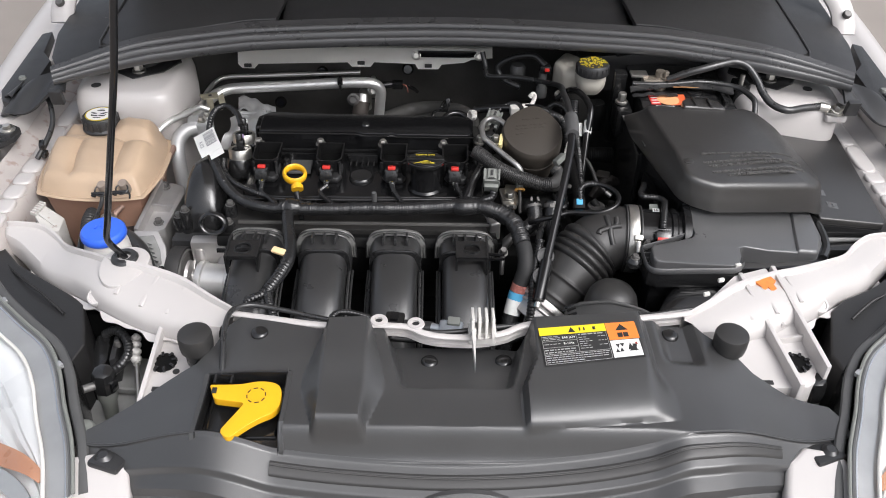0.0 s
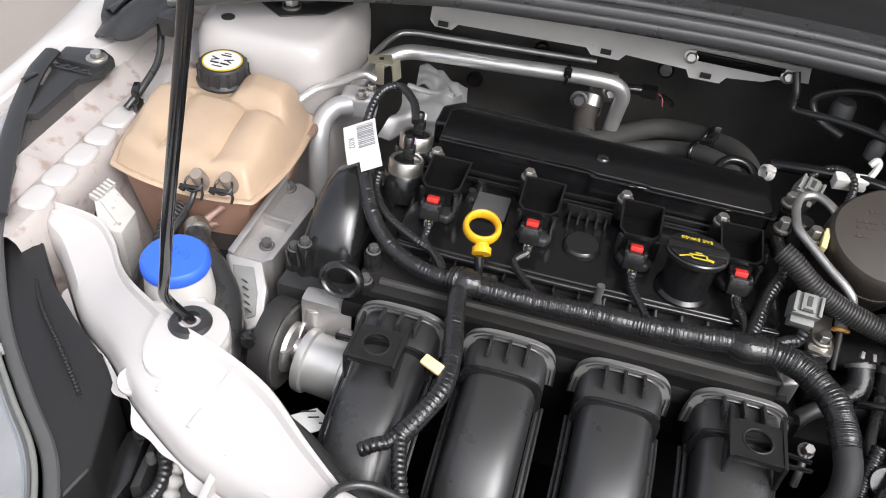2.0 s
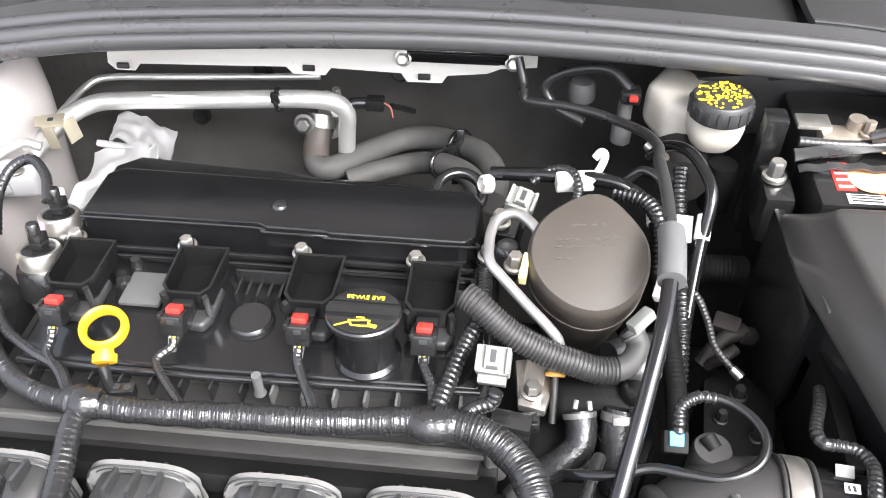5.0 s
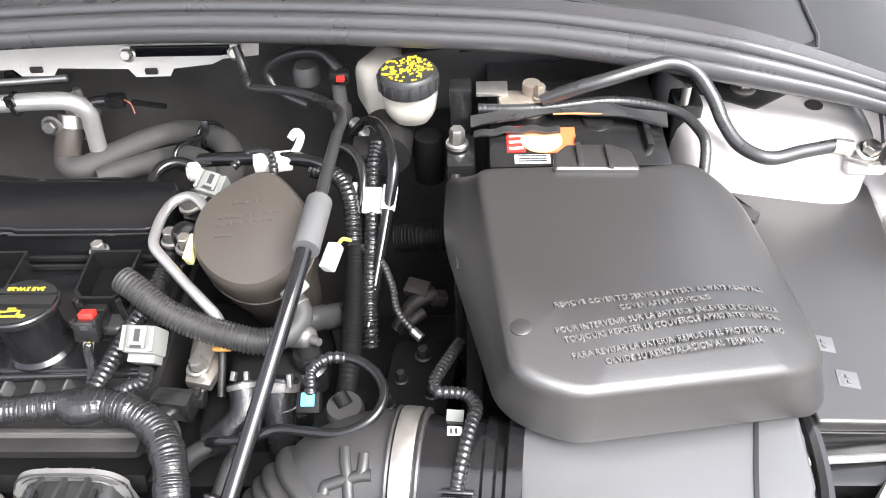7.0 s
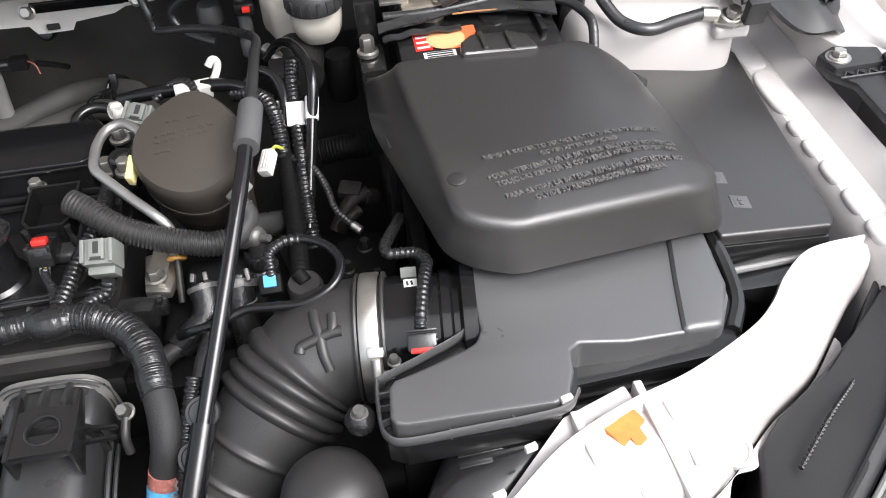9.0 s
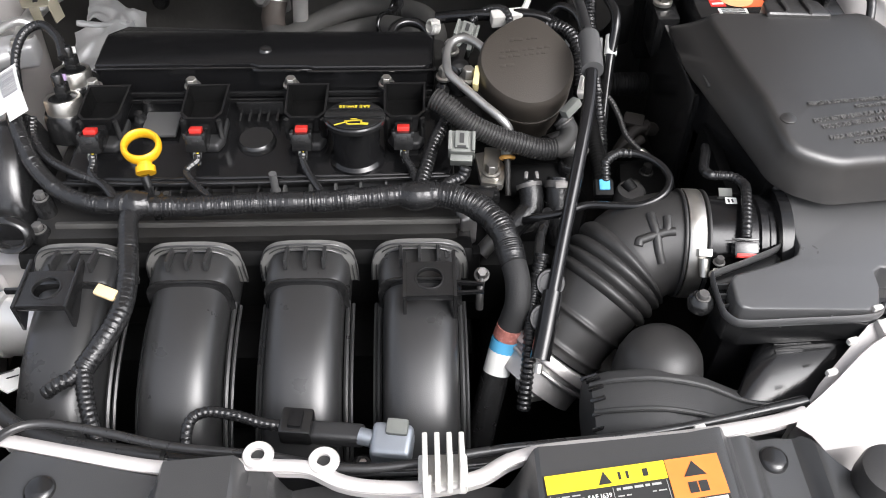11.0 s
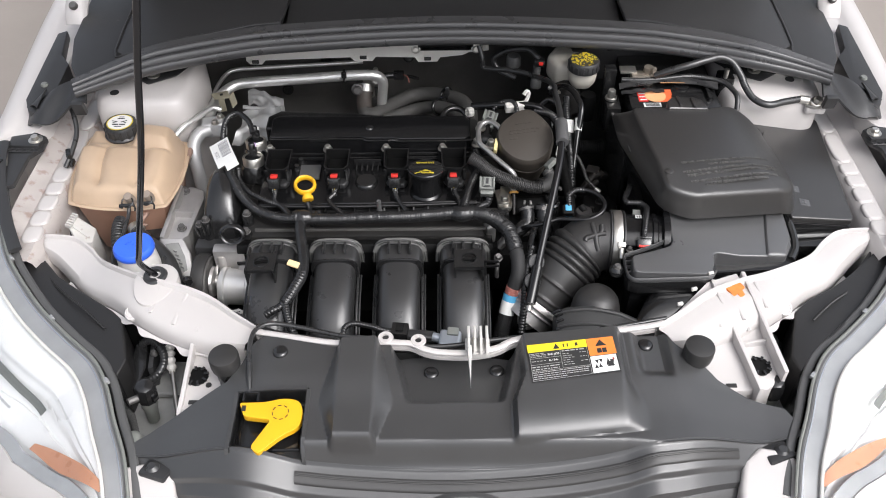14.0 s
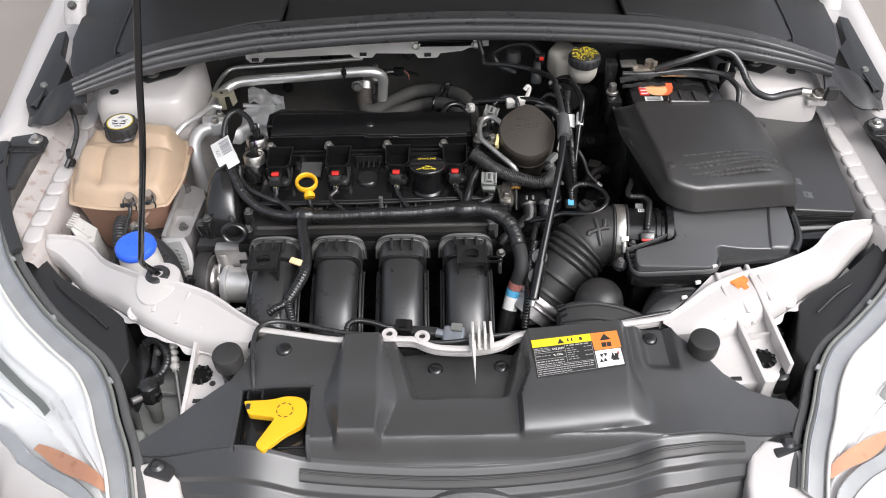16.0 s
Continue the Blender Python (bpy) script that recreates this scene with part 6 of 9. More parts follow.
part("yellow_ring", lathe([(0.0205, 0.0), (0.0222, 0.0), (0.0222, 0.0006), (0.0205, 0.0006)], (-0.428, 0.146, 0.9196), n=48), YELLOW_INK, capb, "yellow ring print")
part("sticker", lathe([(0, 0), (0.0204, 0), (0.0204, 0.0008), (0, 0.0008)], (-0.428, 0.146, 0.9196), n=48), LABEL, capb, "white warning print")
for dx, dy, w, h, r in ((-0.009, 0.002, 0.010, 0.0016, -20), (-0.008, -0.001, 0.009, 0.0014, 30), (0.007, 0.002, 0.011, 0.0016, 25), (0.008, -0.001, 0.009, 0.0014, -30), (-0.006, -0.007, 0.010, 0.0026, 0), (0.006, -0.007, 0.010, 0.0026, 0), (0.0, 0.010, 0.012, 0.002, 0), (0.0, -0.0135, 0.012, 0.0016, 0), (0.0, 0.0145, 0.008, 0.0012, 0)):
    part("symbol", box(-0.428 + dx, 0.146 + dy, 0.9208, w, h, 0.0005, 0, rot=(0, 0, r)), INK, capb)
for x, y in ((-0.380, -0.016), (-0.3505, -0.011)):
    nip = part("nozzle", moved(lathe([(0, 0.012), (0.0058, 0.012), (0.0070, 0.010), (0.0070, 0.004), (0.0076, 0.003), (0.0076, -0.02), (0, -0.02)], n=24), aim((x, y + 0.006, 0.882), (x, y - 0.01, 0.91))), NOZZLE, tank, "brownish grey hose nozzle")
    part("clip", merge(box(x - 0.001, y - 0.0095, 0.8815, 0.024, 0.004, 0.005, 0.0012, rot=(25, 0, 5)), box(x - 0.010, y - 0.011, 0.8795, 0.006, 0.005, 0.005, 0.001, rot=(25, 0, -12)), ring((x, y - 0.006, 0.885), 0.0088, 0.0012, normal=(0, -0.6, 1)), tube([(x + 0.010, y - 0.010, 0.882), (x + 0.0125, y - 0.013, 0.879), (x + 0.0125, y - 0.017, 0.875)], 0.0016, n=6)), BLACK, nip, "black spring clip")
solo("overflow_hose", tube([(-0.380, -0.019, 0.878), (-0.3795, -0.034, 0.868), (-0.3805, -0.058, 0.862), (-0.383, -0.088, 0.852), (-0.385, -0.105, 0.84)], 0.0032, n=10), RUBBER, "thin black overflow hose below the tank", "hose")
solo("ribbed_hose", tube([(-0.405, -0.015, 0.838), (-0.4035, -0.032, 0.840), (-0.401, -0.048, 0.838), (-0.396, -0.070, 0.830), (-0.392, -0.095, 0.80)], 0.0105, n=16, ripple=0.09, pitch=0.0052), BLACK_MATT, "ribbed black drain hose below the tank", "hose")
loom("tank_hose", [(-0.372, -0.040, 0.842), (-0.362, -0.056, 0.845), (-0.345, -0.072, 0.846), (-0.325, -0.090, 0.846), (-0.306, -0.110, 0.843), (-0.294, -0.132, 0.837), (-0.284, -0.158, 0.825), (-0.277, -0.185, 0.80), (-0.274, -0.20, 0.77)], lambda s: 0.0115 + 0.0022 * step(0.3, 0.7, s), "smooth black coolant hose beside the washer filler", RUBBER, ripple=0.006, pitch=0.02, rough=0.0)
solo("hose_clip", tube([(-0.3745, -0.0365, 0.8415), (-0.3665, -0.0485, 0.844)], 0.0128, n=20, step=0.002, rough=0.06), STEEL, "spring steel clip on the coolant hose", "clip")

# ---- washer filler ----
wash = thing("washer_filler", "milky washer filler neck with a blue cap", "washer filler", (-0.335, -0.13, 0.8))
part("neck", lathe([(0, -0.10), (0.030, -0.10), (0.031, -0.03), (0.0295, -0.012), (0.027, 0.0), (0, 0.0)], (-0.340, -0.131, 0.884), n=40), MILK, wash)
part("shoulder", prism([(-0.352, -0.150), (-0.306, -0.140), (-0.290, -0.165), (-0.292, -0.188), (-0.322, -0.194), (-0.350, -0.180)], 0.80, lambda x, y: 0.866 + 0.18 * (y + 0.16), 0.010, 4), MILK, wash)
part("cap", lathe([(0, 0.0), (0.0295, 0.0), (0.0305, 0.002), (0.030, 0.009), (0.0275, 0.012), (0.020, 0.0128), (0.012, 0.0118), (0.0, 0.0122)], (-0.340, -0.131, 0.884), n=56), BLUE, wash)
for k in range(5):
    part("moulded_mark", box(-0.350 + 0.005 * k, -0.128 + 0.004 * (k % 2), 0.8964, 0.0035, 0.007, 0.0008, 0.0002), BLUE, wash)
part("strap", tube([(-0.366, -0.118, 0.888), (-0.374, -0.126, 0.878), (-0.372, -0.150, 0.868), (-0.366, -0.165, 0.868)], 0.0035, n=8), BLACK, wash, "black cap strap")
part("strap_eye", ring((-0.368, -0.172, 0.870), 0.007, 0.0022, n=20, k=8), GREY_PLASTIC, wash)
part("sensor_stub", tube([(-0.308, -0.165, 0.872), (-0.304, -0.172, 0.884)], 0.005, n=12), RUBBER_GREY, wash)

# ---- bonnet prop ----
rod = thing("bonnet_prop", "shiny black bonnet prop rod standing in the front panel", "prop rod", (-0.288, -0.203, 0.89))
part("rod", tube([(-0.286, -0.197, 0.894), (-0.289, -0.201, 0.906), (-0.2965, -0.2095, 0.930), (-0.2950, -0.217, 0.948), (-0.2860, -0.2255, 0.973), (-0.2736, -0.2362, 1.0085), (-0.2491, -0.2594, 1.076), (-0.2040, -0.2940, 1.208), (-0.176, -0.302, 1.32), (-0.130, -0.285, 1.52), (-0.085, -0.262, 1.715)], lambda s: 0.0042 - 0.0004 * step(0.1, 0.35, s), n=16, res=8), ROD, rod)
part("grommet", lathe([(0.008, 0.0), (0.017, 0.0), (0.0175, 0.003), (0.0155, 0.006), (0.009, 0.0065), (0.008, 0.0)], (-0.287, -0.202, 0.900), n=32), RUBBER, rod, "black grommet")
part("eye_plate", prism([(-0.285 + 0.031 * math.cos(t), -0.206 + (0.030 if math.sin(t) > 0 else 0.052) * math.sin(t)) for t in [2 * math.pi * k / 28 for k in range(28)]], 0.880, 0.9015, 0.003), WHITE, front)

# ---- engine mount, belt drive ----
mount = thing("engine_mount", "cast aluminium engine mount beside the timing cover", "engine mount", (-0.31, -0.02, 0.72))
top_m = [(-0.328, -0.060), (-0.330, -0.018), (-0.320, 0.052), (-0.306, 0.066), (-0.282, 0.056), (-0.272, 0.020), (-0.284, -0.050), (-0.296, -0.064)]
part("bridge", prism(top_m, 0.72, lambda x, y: 0.836 + 0.12 * max(-0.05, y), 0.004, 2), CAST, mount)
part("side_web", prism([(-0.330, -0.060), (-0.322, -0.062), (-0.312, 0.050), (-0.320, 0.054)], 0.80, lambda x, y: 0.852 + 0.13 * y, 0.0025), CAST, mount)
part("side_web", prism([(-0.292, -0.062), (-0.284, -0.056), (-0.272, 0.022), (-0.281, 0.022)], 0.80, lambda x, y: 0.850 + 0.13 * y, 0.0025), CAST, mount)
part("cross_web", prism([(-0.322, -0.004), (-0.280, -0.008), (-0.280, -0.002), (-0.322, 0.002)], 0.80, 0.8485, 0.002), CAST, mount)
part("front_plate", prism([(-0.332, -0.060), (-0.292, -0.060), (-0.278, -0.082), (-0.270, -0.112), (-0.284, -0.122), (-0.312, -0.092)], 0.68, lambda x, y: 0.842 + 0.55 * (y + 0.06), 0.004, 3), CAST, mount)
part("recess", prism([(-0.320, -0.070), (-0.298, -0.068), (-0.286, -0.088), (-0.280, -0.108), (-0.287, -0.112), (-0.306, -0.090)], 0.78, lambda x, y: 0.8435 + 0.55 * (y + 0.06), 0.0015), FLANGE, mount)
for k in range(5):
    part("cast_mark", box(-0.3015 + 0.0035 * k, -0.083 - 0.006 * k, 0.8330 - 0.0031 * k, 0.007, 0.0016, 0.0012, 0.0003, rot=(-28, 0, -25)), DARK_GREY, mount)
for x, y, z in ((-0.312, 0.052, 0.842), (-0.302, -0.030, 0.832)):
    part("bolt", bolt_mesh((x, y, z), 0.0055, 0.007), STEEL_DARK, mount)
part("rubber", lathe([(0, 0), (0.05, 0), (0.055, -0.03), (0.055, -0.09), (0, -0.09)], (-0.365, 0.03, 0.80), n=32), BLACK_MATT, mount)

belt = thing("belt_drive", "dark belt pulley with an aluminium pump beside it", "pulley", (-0.25, -0.11, 0.7))
PY, PZ = -0.124, 0.806
pm = aim((-0.238, PY, PZ), (-0.30, PY + 0.004, PZ))
part("pulley", moved(lathe([(0, -0.002), (0.016, -0.002), (0.030, 0.003), (0.037, 0.002), (0.039, 0.0), (0.0405, 0.001), (0.0405, 0.024), (0, 0.024)], n=48), pm), STEEL_DARK, belt)
part("belt", moved(lathe([(0.0400, 0.003), (0.0435, 0.003), (0.0440, 0.004), (0.0440, 0.022), (0.0435, 0.023), (0.0400, 0.023)], n=48), pm), mat("worn_grey_belt", (0.022, 0.021, 0.0205), 0.6, var=0.25, scale=200, bump=0.2), belt, "worn grey-black belt")
hub = part("hub", moved(lathe([(0, -0.010), (0.010, -0.010), (0.011, -0.006), (0.023, -0.004), (0.025, 0.0), (0, 0.0)], n=28), pm), CAST, belt, "bright steel hub")
for k in range(3):
    a = k * 2.094 + 0.5
    part("spoke", moved(box(0.019 * math.cos(a), 0.019 * math.sin(a), -0.005, 0.022, 0.010, 0.004, 0.001, rot=(0, 0, math.degrees(a))), pm), CAST, hub)
part("pump_body", moved(lathe([(0, 0.0), (0.024, 0.0), (0.030, 0.002), (0.031, 0.006), (0.031, 0.010), (0.0285, 0.012), (0.0285, 0.044), (0.0305, 0.046), (0.0305, 0.054), (0, 0.054)], n=44), aim((-0.224, PY - 0.006, PZ - 0.004), (-0.16, PY - 0.012, PZ - 0.004))), ALU, belt, "machined aluminium pump body")
part("pump_shoulder", box(-0.184, PY + 0.004, PZ + 0.012, 0.026, 0.036, 0.020, 0.006, 3, rot=(12, 0, -4)), CAST, belt)
lug = part("mounting_arm", prism([(-0.234, -0.094), (-0.222, -0.086), (-0.205, -0.074), (-0.196, -0.082), (-0.204, -0.096), (-0.222, -0.110), (-0.234, -0.104)], 0.812, lambda x, y: 0.836 - 0.5 * (x + 0.22), 0.003), CAST, belt)
for x, y, z in ((-0.223, -0.100, 0.842), (-0.207, -0.085, 0.831)):
    part("lug", lathe([(0, 0.0), (0.0085, 0.0), (0.0095, -0.002), (0.0095, -0.03), (0, -0.03)], (x, y, z), n=24), CAST, lug)
    part("lug_bolt", bolt_mesh((x, y, z), 0.0055, 0.005), STEEL, lug)
part("hose_clip_pin", tube([(-0.268, -0.150, 0.836), (-0.262, -0.158, 0.846), (-0.258, -0.166, 0.848)], 0.006, n=10, ripple=0.1, pitch=0.005), BLACK, belt)
part("label", box(-0.184, -0.203, 0.818, 0.024, 0.032, 0.002, 0.0005, rot=(-30, 0, -28)), LABEL, belt, "printed white label")
for k in range(4):
    part("label_bar", box(-0.190 + 0.004 * k, -0.198 - 0.0035 * k, 0.8222 - 0.0022 * k, 0.013, 0.002, 0.0006, 0, rot=(-30, 0, 20)), INK, belt)
solo("drain_hose", tube([(-0.262, -0.185, 0.83), (-0.242, -0.215, 0.850), (-0.205, -0.238, 0.868), (-0.165, -0.262, 0.880), (-0.128, -0.290, 0.886), (-0.085, -0.306, 0.888), (-0.02, -0.318, 0.890)], 0.0065, n=10), RUBBER, "black hose along the edge of the front panel", "hose")

# ---- lines along the bulkhead ----
DULL_ALU = mat("dull_grey_cast_union", (0.42, 0.42, 0.42), 0.45, metal=0.4, var=0.1, bump=0.1)
ac = thing("aircon_line", "bare aluminium air-conditioning pipe along the bulkhead", "pipe", (-0.15, 0.34, 0.8))
part("pipe", tube([(-0.318, 0.235, 0.840), (-0.310, 0.270, 0.852), (-0.296, 0.308, 0.862), (-0.272, 0.334, 0.868), (-0.235, 0.340, 0.871), (-0.15, 0.341, 0.876), (-0.064, 0.342, 0.882), (-0.022, 0.342, 0.884), (-0.003, 0.343, 0.882), (0.008, 0.345, 0.875), (0.0125, 0.347, 0.862), (0.010, 0.348, 0.840), (0.006, 0.348, 0.80)], 0.0098, n=16, res=6), ALU, ac)
part("thin_pipe", tube([(-0.305, 0.292, 0.862), (-0.312, 0.340, 0.855), (-0.300, 0.378, 0.862), (-0.280, 0.392, 0.866), (-0.22, 0.396, 0.868), (-0.10, 0.402, 0.871), (-0.03, 0.408, 0.872)], 0.0042, n=10), ALU, ac)
part("clip", merge(ring((-0.060, 0.3415, 0.882), 0.0112, 0.0025, normal=(1, 0, 0.05)), box(-0.060, 0.332, 0.890, 0.010, 0.006, 0.012, 0.002)), BLACK, ac, "black pipe clip")
part("print", sheet(lambda u, v: (-0.20 + 0.05 * u, 0.3365 - 0.003 * (v - 0.5), 0.8815 + 0.003 * v + 0.0015 * u), 6, 2), LABEL, ac)
part("valve", lathe([(0, 0.026), (0.006, 0.026), (0.007, 0.010), (0.011, 0.008), (0.011, -0.03), (0, -0.03)], (-0.020, 0.386, 0.838), n=20), ALU, ac)
part("valve_block", box(-0.010, 0.378, 0.848, 0.034, 0.018, 0.020, 0.003), STEEL, ac)
part("valve_nut", bolt_mesh((-0.004, 0.366, 0.856), 0.007, 0.010, (0.2, -1, 0.4)), STEEL, ac)
PASSIVATED = mat("yellow_passivated_steel", (0.50, 0.46, 0.35), 0.45, metal=0.7, var=0.2)
hang = part("hanger", prism([(-0.301, 0.271), (-0.272, 0.281), (-0.263, 0.259), (-0.292, 0.254)], 0.890, 0.8922, 0.0008), PASSIVATED, ac, "yellowish folded steel hanger")
part("hanger_leg", box(-0.2795, 0.2565, 0.8770, 0.011, 0.0022, 0.030, 0.0008, rot=(6, 0, 10)), PASSIVATED, hang)
part("hanger_leg", box(-0.2625, 0.2700, 0.8790, 0.0022, 0.016, 0.026, 0.0008, rot=(0, -8, -20)), PASSIVATED, hang)
part("hanger_hole", box(-0.281, 0.2675, 0.8925, 0.0055, 0.0055, 0.0008, 0, rot=(0, 0, 15)), INK, hang)
part("union_block", box(-0.284, 0.196, 0.872, 0.042, 0.030, 0.030, 0.007, 3, rot=(0, 0, 10)), DULL_ALU, ac)
part("elbow", tube([(-0.290, 0.186, 0.874), (-0.306, 0.176, 0.872), (-0.315, 0.160, 0.862), (-0.314, 0.142, 0.84), (-0.308, 0.125, 0.78)], 0.0120, n=16), DULL_ALU, ac)
part("stub", tube([(-0.276, 0.232, 0.884), (-0.292, 0.228, 0.890), (-0.310, 0.196, 0.893), (-0.330, 0.165, 0.893), (-0.36, 0.13, 0.87)], 0.0050, n=10), ALU, ac)
for x, y, z in ((-0.278, 0.186, 0.887), (-0.272, 0.204, 0.887)):
    part("bolt", bolt_mesh((x, y, z), 0.005, 0.006), STEEL, ac)
part("lower_pipe", tube([(-0.318, 0.150, 0.86), (-0.322, 0.10, 0.855), (-0.330, 0.07, 0.83), (-0.350, 0.03, 0.82), (-0.39, -0.01, 0.81)], 0.0052, n=10), RUSTY, ac, "rust-stained pipe")
part("lower_pipe", tube([(-0.325, 0.075, 0.86), (-0.345, 0.035, 0.85), (-0.375, -0.02, 0.835), (-0.40, -0.06, 0.80)], 0.0045, n=10), RUSTY, ac, "rust-stained pipe")

heat = thing("heater_hose", "dusty grey rubber heater hoses behind the engine", "hose", (0.08, 0.35, 0.78), "heater hoses")
part("hose", tube([(-0.024, 0.372, 0.832), (-0.028, 0.350, 0.816), (-0.023, 0.328, 0.806), (-0.004, 0.328, 0.804), (0.028, 0.360, 0.803), (0.066, 0.390, 0.803), (0.105, 0.386, 0.810), (0.138, 0.358, 0.822), (0.164, 0.325, 0.834), (0.179, 0.285, 0.838), (0.180, 0.24, 0.84)], 0.0138, n=16, res=6), RUBBER_GREY, heat)
part("joint", tube([(-0.024, 0.373, 0.833), (-0.028, 0.350, 0.817), (-0.025, 0.334, 0.808)], 0.0150, n=16), mat("brownish_rubber", (0.060, 0.050, 0.044), 0.6, var=0.25), heat, "brownish hose joint")
heat2 = thing("heater_hose", "dusty grey rubber heater hoses behind the engine", "hose", (0.10, 0.31, 0.78), "heater hoses")
part("hose", tube([(0.012, 0.318, 0.795), (0.045, 0.335, 0.798), (0.086, 0.342, 0.806), (0.125, 0.316, 0.826), (0.155, 0.285, 0.834), (0.17, 0.25, 0.83)], 0.0122, n=16, res=6), RUBBER_GREY, heat2)
solo("hose_strap", merge(ring((0.136, 0.360, 0.821), 0.0160, 0.0028, normal=(1, -0.9, 0.4)), ring((0.118, 0.322, 0.822), 0.0145, 0.0028, normal=(1, -0.7, 0.5)), box(0.130, 0.340, 0.834, 0.007, 0.030, 0.006, 0.001, rot=(-15, 0, -30)), box(0.137, 0.345, 0.836, 0.008, 0.006, 0.030, 0.001, rot=(-20, 0, 0)), box(0.132, 0.318, 0.824, 0.008, 0.045, 0.005, 0.001, rot=(20, 0, 12))), BLACK, "black plastic strap round the heater hoses", "strap")
solo("hose_loop", ring((0.150, 0.205, 0.880), 0.022, 0.0055, normal=(0.1, -0.35, 1)), BLACK, "small black hose loop behind the valve cover", "hose")
HEAT = mat("dull_aluminised_sheet", (0.44, 0.44, 0.44), 0.46, metal=0.55, var=0.25, scale=30, bump=0.25, fine=200)
hs = thing("heat_shield", "crumpled grey heat shield behind the engine", "heat shield", (-0.22, 0.27, 0.82))
part("lower_sheet", sheet(lambda u, v: (-0.258 + 0.078 * u + 0.006 * math.sin(5 * v), 0.286 - 0.078 * v + 0.008 * math.sin(4 * u), 0.838 + 0.018 * u + 0.009 * noise.noise((u * 3, v * 4, 1)) + 0.004 * abs(math.sin(7 * u + 2 * v)) - 0.02 * v), 24, 24, 0.002), HEAT, hs)
part("upper_sheet", sheet(lambda u, v: (-0.252 + 0.068 * u + 0.010 * v, 0.345 - 0.052 * v + 0.006 * math.sin(5 * u), 0.848 - 0.016 * u + 0.008 * noise.noise((u * 4, v * 3, 5)) + 0.003 * abs(math.sin(9 * u))), 24, 16, 0.002), HEAT, hs)
part("fold", tube([(-0.252, 0.288, 0.850), (-0.225, 0.290, 0.846), (-0.190, 0.284, 0.852)], 0.0035, n=8, step=0.004, rough=0.3), HEAT, hs)
for x, y, z in ((-0.105, 0.428, 0.862), (-0.19, 0.42, 0.80), (0.060, 0.425, 0.872)):
    solo("bulkhead_plug", lathe([(0, 0.006), (0.008, 0.006), (0.011, 0.002), (0.011, -0.004)], n=20, m=aim((x, y, z), (x, y - 0.12, z + 0.04))), BLACK, "small black plug in the bulkhead insulation", "plug", "bulkhead plugs")
solo("valve_lead", tube([(0.060, 0.358, 0.870), (0.072, 0.372, 0.858), (0.078, 0.395, 0.84)], 0.0035, n=10), BLACK, "thin black lead of the pipe's pressure switch", "cable")
# small loom clips on the left wing
for x, y, z in ((-0.512, 0.10, 0.885), (-0.470, -0.055, 0.84)):
    solo("loom_clip", merge(box(x, y, z, 0.008, 0.020, 0.016, 0.002, rot=(0, 0, 20)), box(x + 0.006, y - 0.01, z - 0.008, 0.006, 0.014, 0.008, 0.001)), BLACK, "small black loom clip on the inner wing", "clip", "loom clips")
solo("wing_cable", tube([(-0.530, 0.19, 0.93), (-0.515, 0.17, 0.925), (-0.505, 0.14, 0.905), (-0.508, 0.105, 0.888), (-0.515, 0.08, 0.875)], 0.0042, n=10), RUBBER, "thin black cable beside the tank", "cable")
brk_a = thing("apron_bracket", "dusty pale ribbed plastic bracket on the inner wing", "bracket", (-0.45, -0.06, 0.82))
part("block", prism([(-0.469, -0.060), (-0.467, -0.032), (-0.431, -0.050), (-0.428, -0.082), (-0.446, -0.090)], 0.79, lambda x, y: 0.868 - 0.35 * (x + 0.469), 0.003), DUSTY_PALE, brk_a)
for k in range(6):
    part("rib", box(-0.4685 + 0.0006 * k, -0.060 + 0.0052 * k, 0.8685, 0.010, 0.0028, 0.006, 0.0006, rot=(0, 12, -12)), DUSTY_PALE, brk_a)
part("web", box(-0.4490, -0.066, 0.858, 0.034, 0.0035, 0.012, 0.001, rot=(0, 20, -30)), DUSTY_PALE, brk_a)

